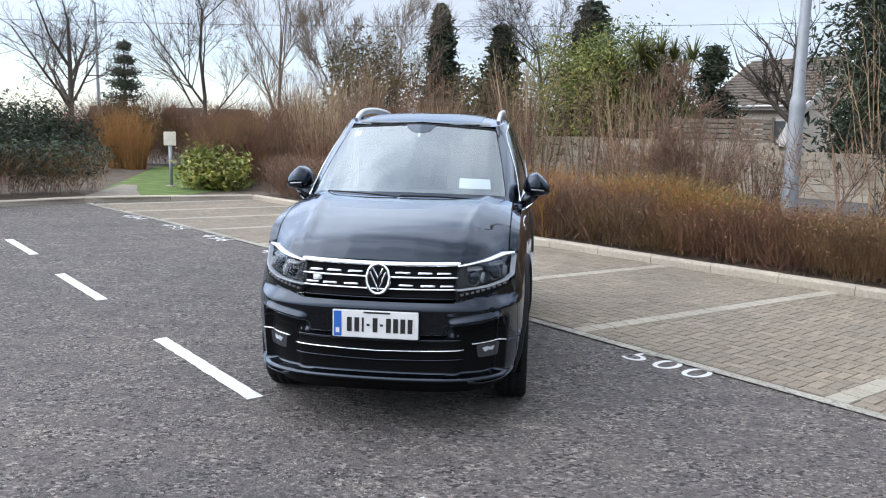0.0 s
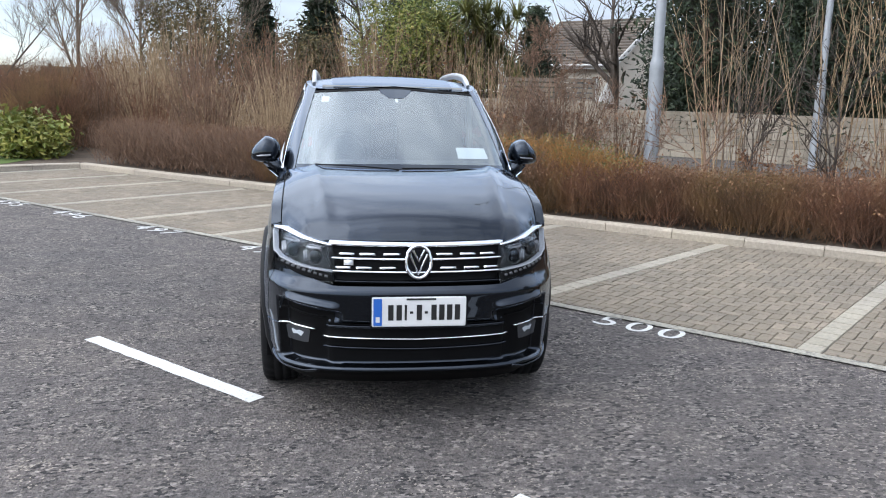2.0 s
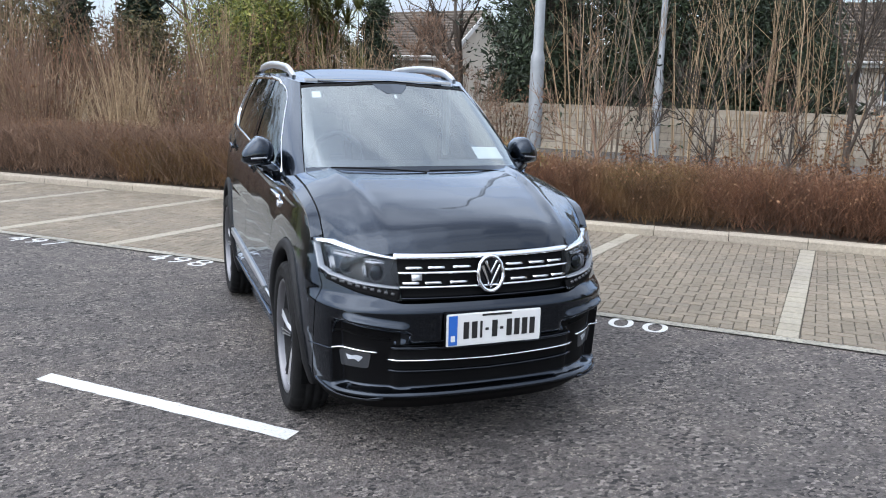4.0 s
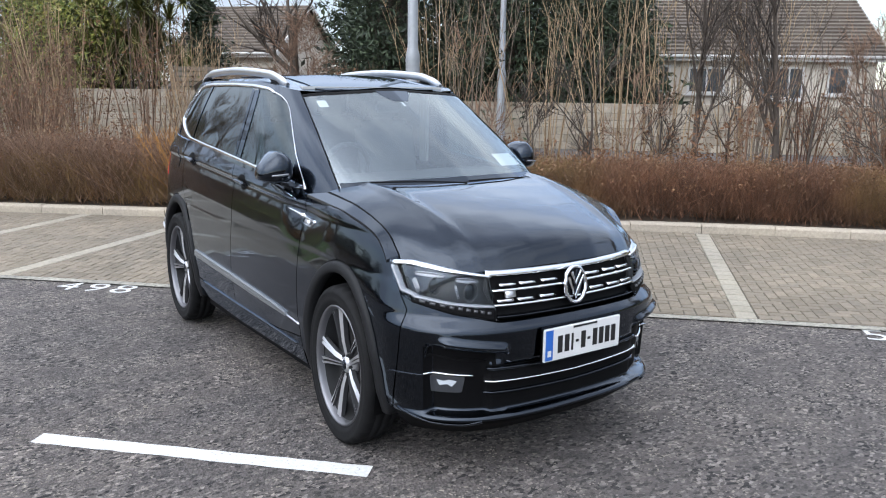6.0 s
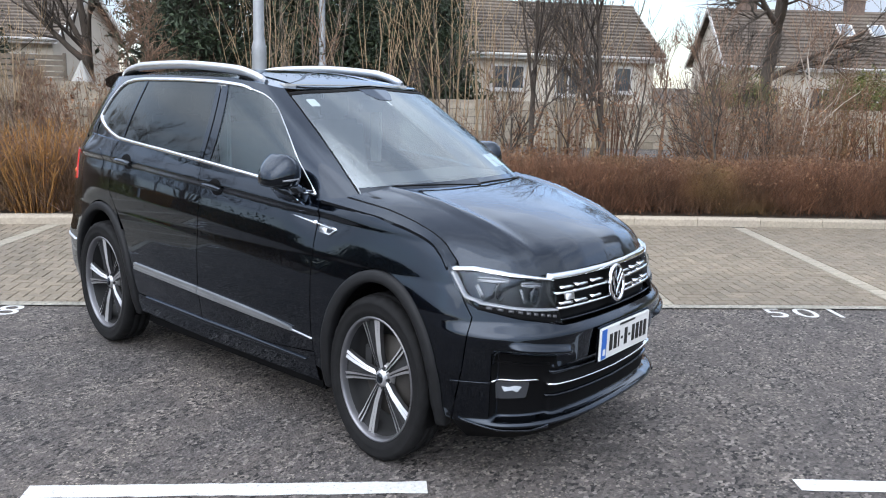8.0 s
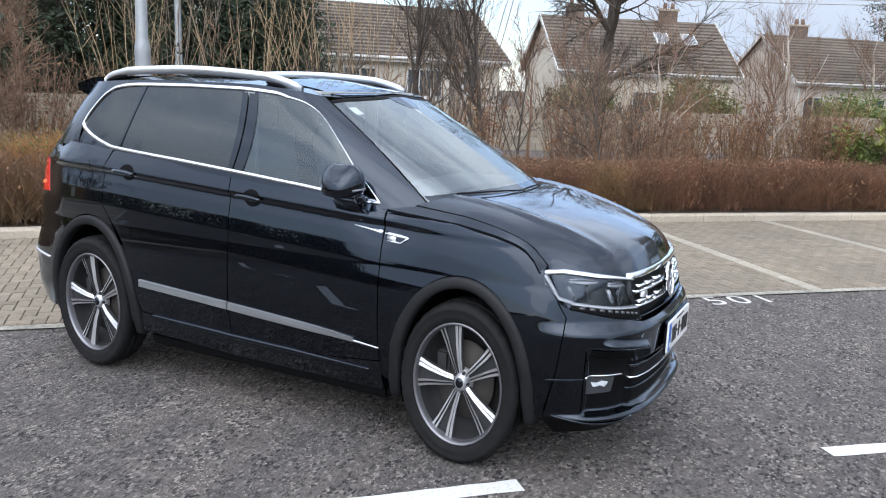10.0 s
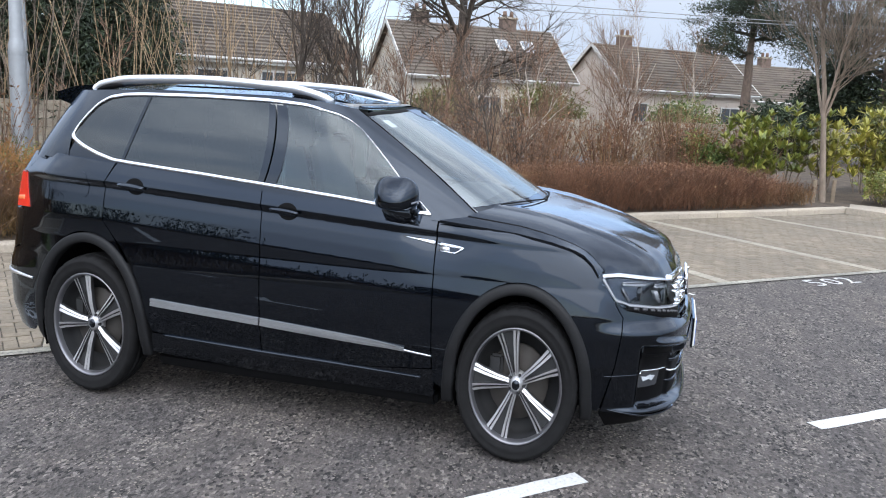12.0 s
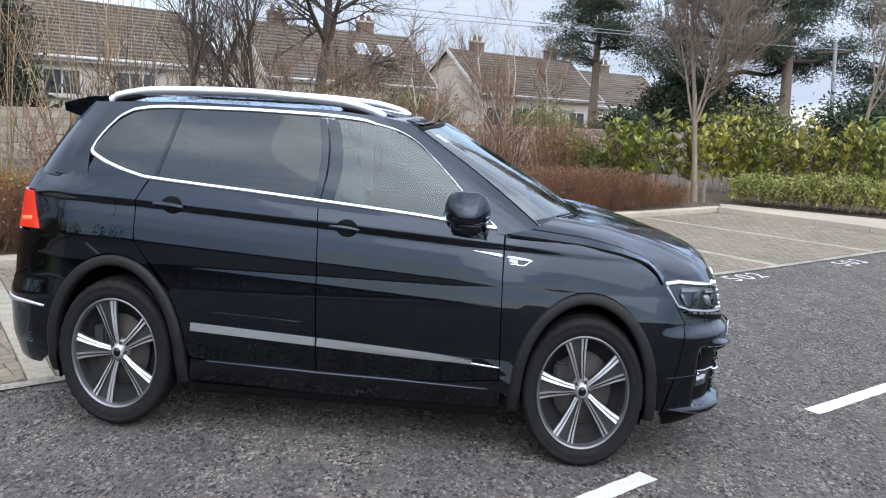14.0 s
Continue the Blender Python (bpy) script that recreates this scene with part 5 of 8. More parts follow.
def glass(name, tint, stops):
    """A thin pane: tinted see-through with a clear reflection."""
    m = bpy.data.materials.new(name)
    m.use_nodes = True
    nt = m.node_tree
    nt.nodes.clear()
    out = nt.nodes.new("ShaderNodeOutputMaterial")
    mixs = nt.nodes.new("ShaderNodeMixShader")
    tr = nt.nodes.new("ShaderNodeBsdfTransparent")
    tr.inputs["Color"].default_value = (*tint, 1)
    gl = nt.nodes.new("ShaderNodeBsdfGlossy")
    gl.inputs["Roughness"].default_value = 0.01
    gl.inputs["Color"].default_value = (0.88, 0.96, 1.0, 1)
    nt.links.new(gloss_curve(nt, stops), mixs.inputs["Fac"])
    nt.links.new(tr.outputs["BSDF"], mixs.inputs[1])
    nt.links.new(gl.outputs["BSDF"], mixs.inputs[2])
    nt.links.new(mixs.outputs["Shader"], out.inputs["Surface"])
    return m


SCREEN_GLASS = glass("windscreen_glass", (0.66, 0.71, 0.71), ((0.0, 0.17), (0.4, 0.215), (0.6, 0.31), (0.8, 0.52), (1.0, 1.0)))
DOOR_GLASS = glass("door_glass", (0.26, 0.38, 0.42), ((0.0, 0.062), (0.5, 0.11), (0.8, 0.42), (1.0, 1.0)))
TINT_GLASS = glass("privacy_glass", (0.06, 0.065, 0.07), ((0.0, 0.05), (0.5, 0.10), (0.8, 0.42), (1.0, 1.0)))
LENS_GLASS = glass("lamp_lens", (0.90, 0.92, 0.94), ((0.0, 0.014), (0.5, 0.03), (0.8, 0.12), (1.0, 1.0)))


def smooth_curve(pts, n=400):
    """Catmull-Rom curve through points, evenly resampled; also gives the inward normal in the plan."""
    q, _, s = spline(pts, 0.01)
    u = np.linspace(0, s[-1], n)
    return np.stack([np.interp(u, s, q[:, k]) for k in range(q.shape[1])], 1), s[-1]


HALF_PLAN = [(0.925, 0), (0.918, 0.22), (0.892, 0.43), (0.83, 0.61), (0.72, 0.745), (0.56, 0.83), (0.36, 0.872), (0.0, 0.893), (-0.6, 0.898), (-1.5, 0.90), (-2.4, 0.898), (-2.85, 0.885), (-3.12, 0.858), (-3.30, 0.815), (-3.41, 0.715), (-3.465, 0.5), (-3.485, 0.28), (-3.49, 0)]
PLAN, PLAN_L = smooth_curve(HALF_PLAN)
PLAN_S = np.linspace(0, PLAN_L, len(PLAN))
_t = np.gradient(PLAN, axis=0)
_t /= np.linalg.norm(_t, axis=1)[:, None]
PLAN_N = np.stack([-_t[:, 1], _t[:, 0]], 1)  # inward


def knots(x, pairs):
    a = np.array(pairs, float)
    return np.interp(x, a[:, 0], a[:, 1])


def sm(x, a, b):
    t = np.clip((x - a) / (b - a), 0, 1)
    return t * t * (3 - 2 * t)


CREASE = [(-3.4, 1.365), (-2.55, 1.344), (-1.5, 1.289), (-0.5, 1.231), (0.1, 1.205), (1.0, 1.18)]
FENDER_EDGE = [(-0.6, 1.312), (-0.5, 1.300), (-0.04, 1.264), (0.15, 1.232), (0.26, 1.204), (0.355, 1.164), (0.5, 1.105), (0.69, 1.062), (0.85, 1.035)]


def inset(s, z):
    """How far the lower body lies inside its widest outline."""
    x = np.interp(s, PLAN_S, PLAN[:, 0])
    y = np.interp(s, PLAN_S, PLAN[:, 1])
    d = z - knots(x, CREASE)
    low = knots(z, [(0.20, 0.10), (0.30, 0.055), (0.40, 0.025), (0.50, 0.014), (0.60, 0.0), (0.74, 0.0), (0.86, 0.005), (1.0, 0.018)])
    soft = 1 - sm(x, -0.6, -0.1) * 0.85
    high = knots(d, [(-0.34, 0.0), (-0.22, 0.005), (-0.14, 0.015), (-0.08, 0.026), (-0.036, 0.0365), (-0.024, 0.0385), (-0.004, 0.024), (0.005, 0.0215), (0.014, 0.0225), (0.06, 0.036), (0.12, 0.056), (0.2, 0.085), (0.35, 0.15)]) * np.where(d < 0.05, soft, 1)
    lean = sm(x, -0.75, -0.40)
    side = low + high + lean * knots(z - knots(x, FENDER_EDGE), [(-0.36, 0.0), (-0.26, 0.006), (-0.17, 0.018), (-0.11, 0.029), (-0.065, 0.038), (-0.03, 0.047), (0.0, 0.057), (0.05, 0.072)])
    side = side + 0.05 * sm(-x, 2.7, 3.2) * sm(z, 1.36, 1.50)
    front = knots(z, [(0.08, 0.34), (0.20, 0.18), (0.27, 0.095), (0.315, 0.034), (0.335, 0.020), (0.350, 0.018), (0.368, 0.036), (0.60, 0.024), (0.70, 0.018), (0.77, 0.012), (0.79, 0.018), (0.835, 0.062), (0.87, 0.070), (0.95, 0.085), (1.05, 0.115), (1.10, 0.18), (1.15, 0.26)])
    rear = knots(z, [(0.2, 0.16), (0.36, 0.05), (0.5, 0.01), (0.75, 0.0), (0.86, 0.03), (1.1, 0.055), (1.35, 0.10), (1.5, 0.19)])
    w = sm(x, 0.38, 0.72)
    v = sm(-x, 2.95, 3.3)
    g = side * (1 - w) * (1 - v) + front * w + rear * v
    # pockets of the front bumper
    ay = np.abs(y)
    on = sm(x, 0.45, 0.6)
    top = 0.667 + (ay - 0.44) * 0.13
    pocket = sm(ay, 0.415, 0.45) * (1 - sm(ay, 0.765, 0.79)) * sm(z, 0.352, 0.374) * (1 - sm(z, top - 0.012, top + 0.012))
    mouth = (1 - sm(ay, 0.50, 0.53)) * sm(z, 0.352, 0.374) * (1 - sm(z, 0.60, 0.63))
    lip = sm(ay, 0.43, 0.46) * (1 - sm(ay, 0.70, 0.755)) * np.exp(-((z - top - 0.028) / 0.018) ** 2)
    return g + on * (0.055 * pocket * (1 - mouth) + 0.04 * mouth - 0.032 * lip)


def tub(s, z, off=0.0):
    """The lower body's surface: s runs from the front's middle round the right side (negative: left side)."""
    s, z = np.asarray(s, float), np.asarray(z, float)
    a = np.abs(s)
    g = inset(a, z) - off
    x = np.interp(a, PLAN_S, PLAN[:, 0]) + np.interp(a, PLAN_S, PLAN_N[:, 0]) * g
    y = np.interp(a, PLAN_S, PLAN[:, 1]) + np.interp(a, PLAN_S, PLAN_N[:, 1]) * g
    return np.stack([x, -np.sign(s + 1e-12) * np.maximum(y, 0), z], -1)


def tub_x(pts):
    """Side points (x, z) as (s, z)."""
    out = []
    for x, z in pts:
        p = tub(PLAN_S, np.full(len(PLAN_S), z))
        out.append((np.interp(-x, -p[:, 0], PLAN_S), z))
    return out


def tub_y(pts):
    """Front points (|y|, z) as (s, z)."""
    out = []
    k = len(PLAN_S) // 4
    for y, z in pts:
        p = np.abs(tub(PLAN_S[:k], np.full(k, z))[:, 1])
        out.append((np.interp(abs(y), np.maximum.accumulate(p), PLAN_S[:k]), z))
    return out


def cut(poly, axis, lo, hi):
    """The part of a polygon between two lines."""
    for val, sgn in ((lo, 1), (hi, -1)):
        out = []
        for i in range(len(poly)):
            a, b = poly[i - 1], poly[i]
            da, db = (a[axis] - val) * sgn, (b[axis] - val) * sgn
            if (da >= 0) != (db >= 0):
                u = da / (da - db)
                q = [a[0] + (b[0] - a[0]) * u, a[1] + (b[1] - a[1]) * u]
                q[axis] = val
                out.append(tuple(q))
            if db >= 0:
                out.append(b)
        poly = out
        if len(poly) < 3:
            return []
    return poly


def dense(poly, step, closed=True):
    out = []
    n = len(poly)
    for i in range(n if closed else n - 1):
        a, b = np.array(poly[i], float), np.array(poly[(i + 1) % n], float)
        k = max(1, int(np.linalg.norm(b - a) / step))
        out += [tuple(a + (b - a) * j / k) for j in range(k)]
    if not closed:
        out.append(tuple(poly[-1]))
    return out


def rounded(poly, r, n=4):
    """Rounds a polygon's corners."""
    out = []
    m = len(poly)
    for i in range(m):
        p, a, b = (np.array(poly[j % m], float) for j in (i, i - 1, i + 1))
        da, db = a - p, b - p
        la, lb = np.linalg.norm(da), np.linalg.norm(db)
        q = min(r, la * 0.45, lb * 0.45)
        s, e = p + da / la * q, p + db / lb * q
        for t in np.linspace(0, 1, n):
            out.append(tuple((1 - t) ** 2 * s + 2 * t * (1 - t) * p + t * t * e))
    return out


def panel(name, poly, surf, material, parent, cell=(0.04, 0.02), off=0.0, flange=0.018, label="", step=0.03, flip=False):
    """A skin panel: a polygon in a surface's own coordinates, gridded, laid on the surface and given turned-in edges."""
    poly = dense(poly, step)
    xs = [p[0] for p in poly]
    verts, index, faces = [], {}, []

    def vid(p):
        k = (round(p[0], 5), round(p[1], 5))
        if k not in index:
            index[k] = len(verts)
            verts.append(k)
        return index[k]

    c0, c1 = int(math.floor(min(xs) / cell[0])), int(math.ceil(max(xs) / cell[0]))
    for c in range(c0, c1):
        col = cut(poly, 0, c * cell[0], (c + 1) * cell[0])
        if not col:
            continue
        zs = [p[1] for p in col]
        for r in range(int(math.floor(min(zs) / cell[1])), int(math.ceil(max(zs) / cell[1]))):
            q = cut(col, 1, r * cell[1], (r + 1) * cell[1])
            ids = []
            for p in q:
                i = vid(p)
                if not ids or ids[-1] != i:
                    ids.append(i)
            if len(ids) > 1 and ids[0] == ids[-1]:
                ids.pop()
            if len(ids) >= 3 and len(set(ids)) == len(ids):
                faces.append(ids)
    sz = np.array(verts)
    p = surf(sz[:, 0], sz[:, 1], off)
    v = p.tolist()
    if flange:
        inner = surf(sz[:, 0], sz[:, 1], off - flange)
        count = {}
        for f in faces:
            for a, b in zip(f, f[1:] + f[:1]):
                count[(a, b)] = count.get((a, b), 0) + 1
        for (a, b) in list(count):
            if (b, a) not in count:
                o = len(v)
                v += [p[a].tolist(), p[b].tolist(), inner[b].tolist(), inner[a].tolist()]
                faces.append([o + 1, o, o + 3, o + 2])
    me = bpy.data.meshes.new(name)
    me.from_pydata(v, [], faces)
    me.materials.append(material)
    bm = bmesh.new()
    bm.from_mesh(me)
    # all faces look outwards
    ref = surf(sz[:, 0], sz[:, 1], off + 0.01) - p
    flipit = sum(1 if f.normal.dot(Vector(ref[f.verts[0].index])) < 0 else -1 for f in bm.faces if f.verts[0].index < len(sz) and max(w.index for w in f.verts) < len(sz))
    if flipit > 0:
        bmesh.ops.reverse_faces(bm, faces=bm.faces[:])
    bm.to_mesh(me)
    bm.free()
    me.shade_smooth()
    return part(name, me, parent, label)


def strip(name, path, widths, surf, material, parent, off=0.006, depth=0.02, label="", closed=False, flat=False):
    """A moulding along a path on a surface: rounded, or flat with a shallow groove."""
    path = np.array(dense(path, 0.02, closed), float)
    if closed:
        path = np.vstack([path, path[:1]])
    n = len(path)
    t = np.gradient(path, axis=0)
    if closed:
        t[0] = t[-1] = path[1] - path[-2]
    t /= np.linalg.norm(t, axis=1)[:, None] + 1e-9
    nr = np.stack([-t[:, 1], t[:, 0]], 1)
    w = np.interp(np.linspace(0, 1, n), np.linspace(0, 1, len(widths)), widths)[:, None] / 2
    if isinstance(off, list):
        off = np.interp(np.linspace(0, 1, n), np.linspace(0, 1, len(off)), off)
    rows = []
    section = ((-1, off - depth), (-1, off * 0.35), (-0.72, off * 0.82), (-0.3, off), (0.3, off), (0.72, off * 0.82), (1, off * 0.35), (1, off - depth))
    if flat:
        section = ((-1, off - depth), (-1, off * 0.6), (-0.92, off), (-0.30, off), (-0.24, off * 0.7), (0.0, off * 0.7), (0.06, off), (0.92, off), (1, off * 0.6), (1, off - depth))
    for k, o in section:
        q = path + nr * w * k
        rows.append(surf(q[:, 0], q[:, 1], o))
    m = len(section)
    v = np.stack(rows, 1).reshape(-1, 3)
    f = []
    for i in range(n - 1):
        for j in range(m - 1):
            a = i * m + j
            f.append((a, a + 1, a + m + 1, a + m))
    if not closed:
        f += [tuple(range(m - 1, -1, -1)), tuple(range((n - 1) * m, n * m))]
    me = from_arrays(name, v, f, material, not flat)
    bm = bmesh.new()
    bm.from_mesh(me)
    bmesh.ops.recalc_face_normals(bm, faces=bm.faces[:])
    bm.to_mesh(me)
    bm.free()
    return part(name, me, parent, label)


# greenhouse
GH_BASE, GH_L0 = smooth_curve([(0.10, 0), (0.065, 0.3), (-0.05, 0.55), (-0.19, 0.69), (-0.38, 0.775), (-0.6, 0.825), (-1.0, 0.852), (-1.6, 0.862), (-2.3, 0.858), (-2.8, 0.835), (-3.13, 0.785), (-3.34, 0.66), (-3.43, 0.35), (-3.45, 0)], 401)
GH_TOP, GH_L1 = smooth_curve([(-0.94, 0), (-0.955, 0.3), (-0.995, 0.48), (-1.06, 0.578), (-1.16, 0.628), (-1.3, 0.648), (-1.5, 0.655), (-1.8, 0.66), (-2.3, 0.652), (-2.65, 0.635), (-2.87, 0.595), (-2.99, 0.5), (-3.05, 0.3), (-3.07, 0)], 401)
# keep equal stations together
_bx = [(0.10, 0), (-0.05, 0.55), (-0.38, 0.775), (-1.0, 0.852), (-2.3, 0.858), (-3.13, 0.785), (-3.45, 0)]
_tx = [(-0.94, 0), (-0.995, 0.48), (-1.16, 0.628), (-1.5, 0.655), (-2.3, 0.652), (-2.87, 0.595), (-3.07, 0)]


def _stations(curve, marks):
    ks = [int(np.argmin(np.linalg.norm(curve - np.array(m), axis=1))) for m in marks]
    u = np.interp(np.linspace(0, 1, 401), np.linspace(0, 1, len(marks)), ks)
    u = np.convolve(np.pad(u, 20, mode="reflect", reflect_type="odd"), np.ones(41) / 41, "valid")
    return np.stack([np.interp(u, np.arange(len(curve)), curve[:, k]) for k in (0, 1)], 1)


GB, GT = _stations(GH_BASE, _bx), _stations(GH_TOP, _tx)
GB[0, 1] = GT[0, 1] = GB[-1, 1] = GT[-1, 1] = 0
GS = np.linspace(0, 6, 401)
GZ0 = 1.28
GZ1 = np.interp(GS, [0, 1, 1.6, 2.2, 3, 4, 4.6, 5, 6], [1.885, 1.855, 1.862, 1.888, 1.912, 1.912, 1.898, 1.885, 1.885])


def house_top(s, z, off=0.0):
    """The cabin's surface from belt to roof edge, round from the windscreen's middle."""
    s, z = np.asarray(s, float), np.asarray(z, float)
    a = np.abs(s)
    z1 = np.interp(a, GS, GZ1)
    t = (z - GZ0) / (z1 - GZ0)
    bx, by = (np.interp(a, GS, GB[:, k]) for k in (0, 1))
    tx, ty = (np.interp(a, GS, GT[:, k]) for k in (0, 1))
    dx, dy = np.gradient(GB[:, 0] + GT[:, 0]), np.gradient(GB[:, 1] + GT[:, 1])
    ln = np.hypot(dx, dy)
    nx, ny = np.interp(a, GS, -dy / ln), np.interp(a, GS, dx / ln)
    bulge = 0.028 * np.sin(np.clip(t, 0, 1) * np.pi) * np.clip(1.2 - 0.0 * a, 0, 1)
    o = off + bulge
    x = bx + (tx - bx) * t - nx * o
    y = by + (ty - by) * t - ny * o
    return np.stack([x, -np.sign(s + 1e-12) * np.maximum(y, 0), z + off * 0.25], -1)


def gh_x(pts):
    out = []
    for x, z in pts:
        p = house_top(GS, np.full(401, z))
        out.append((np.interp(-x, -p[:, 0], GS), z))
    return out


def gh_y(pts):
    out = []
    for y, z in pts:
        p = np.abs(house_top(GS[:140], np.full(140, z))[:, 1])
        out.append((np.interp(abs(y), np.maximum.accumulate(p), GS[:140]), z))
    return out


HOOD_MID = [(-0.5, 1.400), (-0.15, 1.374), (-0.04, 1.364), (0.1, 1.345), (0.296, 1.307), (0.45, 1.272), (0.569, 1.238), (0.68, 1.198), (0.745, 1.160), (0.780, 1.112), (0.80, 1.05), (0.9, 0.90)]


def hood_z(x, y, off=0.0):
    x, y = np.asarray(x, float), np.asarray(y, float)
    ay = np.abs(y)
    xf = np.interp(ay, [0.0, 0.2, 0.38, 0.5, 0.6, 0.69, 0.735, 0.752, 0.85], [0.795, 0.788, 0.762, 0.722, 0.665, 0.58, 0.50, 0.44, 0.36])
    xs = x + (0.795 - xf) * sm(x, -0.05, 0.5)
    mid = 0
    for d, k in ((-0.03, 0.1), (-0.015, 0.2), (0, 0.4), (0.015, 0.2), (0.03, 0.1)):
        mid = mid + k * np.interp(xs + d, *zip(*HOOD_MID))
    edge = np.interp(x, *zip(*FENDER_EDGE))
    yr = np.interp(x, [-0.35, 0.7], [0.60, 0.50])
    t = np.clip((ay - yr) / (0.815 - yr), 0, 1.2)
    fall = np.where(ay < yr, 0.13 * (ay / yr) ** 2, 0.13 + 0.87 * (0.45 * t + 0.55 * t ** 2))
    w = sm(x, 0.42, 0.72)
    fall = fall * (1 - w) + w * (ay / 0.85) ** 2.3
    z = mid - np.maximum(mid - edge, 0) * fall
    z = z + 0.012 * sm(ay, yr - 0.07, yr) * (1 - sm(ay, yr, yr + 0.025)) * (1 - sm(x, 0.5, 0.75))
    z = z - 0.035 * sm(ay, 0.60, 0.75) * sm(xs, 0.60, 0.77)
    return np.stack([x, y, z + off], -1)


def mirror_s(poly, sgn):
    return [(s * sgn, z) for s, z in poly]


def ellipse(cx, cz, rx, rz, a0, a1, n=28, splay=0.0):
    out = []
    for a in np.linspace(a0, a1, n):
        x, z = math.cos(radians(a)) * rx, math.sin(radians(a)) * rz
        if z < 0:
            x *= 1 + splay * (-z / rz)
        out.append((cx + x, cz + z))
    return out


def build_car():
    car = empty("car", "glossy black sport utility car with chrome trim parked on asphalt", "car", pose(-0.362, 5.752, 0, 0, 0, -91.0))
    FX, FZ, RX, RZ = 0.01, 0.435, -2.69, 0.45
    DLO_UP = [(-2.88, 1.605), (-2.85, 1.67), (-2.80, 1.74), (-2.735, 1.81), (-2.66, 1.852), (-2.55, 1.872), (-2.43, 1.880), (-1.97, 1.888), (-1.57, 1.884), (-1.327, 1.868), (-1.134, 1.826), (-1.06, 1.795), (-0.99, 1.752), (-0.875, 1.652), (-0.71, 1.488), (-0.56, 1.352), (-0.535, 1.325)]
    DLO_LOW = [(-0.55, 1.322), (-0.827, 1.354), (-1.22, 1.390), (-1.54, 1.415), (-1.93, 1.443), (-2.26, 1.463), (-2.54, 1.482), (-2.66, 1.512), (-2.77, 1.548), (-2.85, 1.585)]
    belt = lambda x: float(np.interp(x, [-3.4, -2.54, -1.22, -0.535], [1.53, 1.478, 1.386, 1.318])) - 0.012
    for sg in (1, -1):
        f_out = ellipse(FX, FZ, 0.40, 0.575, 180 + 8, -8)
        top = lambda xs: [(x, belt(x)) for x in xs]
        # wing
        wing = [(0.41, 1.088), (0.36, 1.150)] + [(x, float(np.interp(x, *zip(*FENDER_EDGE))) - 0.004) for x in (0.26, 0.15, -0.04, -0.25, -0.474)]
        wing += [(-0.475, 1.06), (-0.465, 0.70), (-0.455, 0.40)] + [p for p in f_out] + [(0.455, 0.345), (0.52, 0.60), (0.54, 0.86), (0.50, 0.925)]
        panel("wing", mirror_s(tub_x(wing), sg), tub, CAR_BLACK, car, (0.03, 0.0075))
        # wing top between bonnet and crease
        wt_poly = [(x, -sg * 0.762) for x in np.linspace(-0.33, 0.42, 9)] + [(x, -sg * 0.818) for x in np.linspace(0.40, -0.47, 10)]
        panel("wing_top", wt_poly, hood_z, CAR_BLACK, car, (0.04, 0.02), flange=0.015)
        # doors
        fd = [(-0.485, belt(-0.5)), (-0.475 - 0.006, 1.06), (-0.471, 0.70), (-0.462, 0.475), (-0.8, 0.44), (-1.495, 0.425), (-1.512, 1.0)] + top([-1.522, -1.2, -0.9, -0.7])
        front_door = panel("front_door", mirror_s(tub_x(rounded(fd, 0.012, 3)), sg), tub, CAR_BLACK, car, (0.04, 0.0075))
        rd = top([-1.528, -1.8, -2.1, -2.3, -2.5]) + [(-2.568, 1.345), (-2.572, 1.12), (-2.50, 1.03), (-2.35, 0.86)] + ellipse(RX, RZ, 0.432, 0.607, 40, 8, 6) + [(-2.235, 0.465), (-1.502, 0.425), (-1.518, 1.0)]
        rear_door = panel("rear_door", mirror_s(tub_x(rounded(rd, 0.012, 3)), sg), tub, CAR_BLACK, car, (0.04, 0.0075))
        # quarter panel
        qp = top([-2.512, -2.7, -2.9, -3.1]) + [(-3.215, 1.40), (-3.235, 1.13), (-3.25, 0.90), (-3.14, 0.80)] + ellipse(RX, RZ, 0.418, 0.592, 150, 46, 16) + [(-2.51, 1.036), (-2.578, 1.12), (-2.574, 1.345)]
        quarter = panel("quarter_panel", mirror_s(tub_x(qp), sg), tub, CAR_BLACK, car, (0.03, 0.0075))
        flap = rounded([(-2.875, 1.405), (-2.695, 1.40), (-2.685, 1.245), (-2.86, 1.25)], 0.05, 6)
        panel("fuel_flap", mirror_s(tub_x(flap), sg), tub, CAR_BLACK, quarter, (0.02, 0.0075), 0.0035, 0.006)
        # sill
        sill = [(-0.452, 0.47), (-0.8, 0.436), (-1.5, 0.420), (-2.235, 0.458), (-2.25, 0.33), (-1.5, 0.30), (-0.45, 0.30)]
        panel("sill", mirror_s(tub_x(sill), sg), tub, GLOSS_TRIM, car, off=0.002)
        strip("sill_edge", mirror_s(tub_x([(-2.15, 0.452), (-1.5, 0.428), (-0.52, 0.415)]), sg), [0.012, 0.03, 0.03, 0.012], tub, GLOSS_TRIM, car, 0.014)
        # side moulding
        strip("side_moulding", mirror_s(tub_x([(-2.225, 0.655), (-1.505, 0.622)]), sg), [0.046, 0.046], tub, MOULDING, rear_door, 0.016, label="satin aluminium strip", flat=True)
        strip("side_moulding", mirror_s(tub_x([(-1.495, 0.621), (-0.75, 0.582), (-0.62, 0.570)]), sg), [0.046, 0.046, 0.044, 0.040, 0.022], tub, MOULDING, front_door, 0.016, label="satin aluminium strip", flat=True)
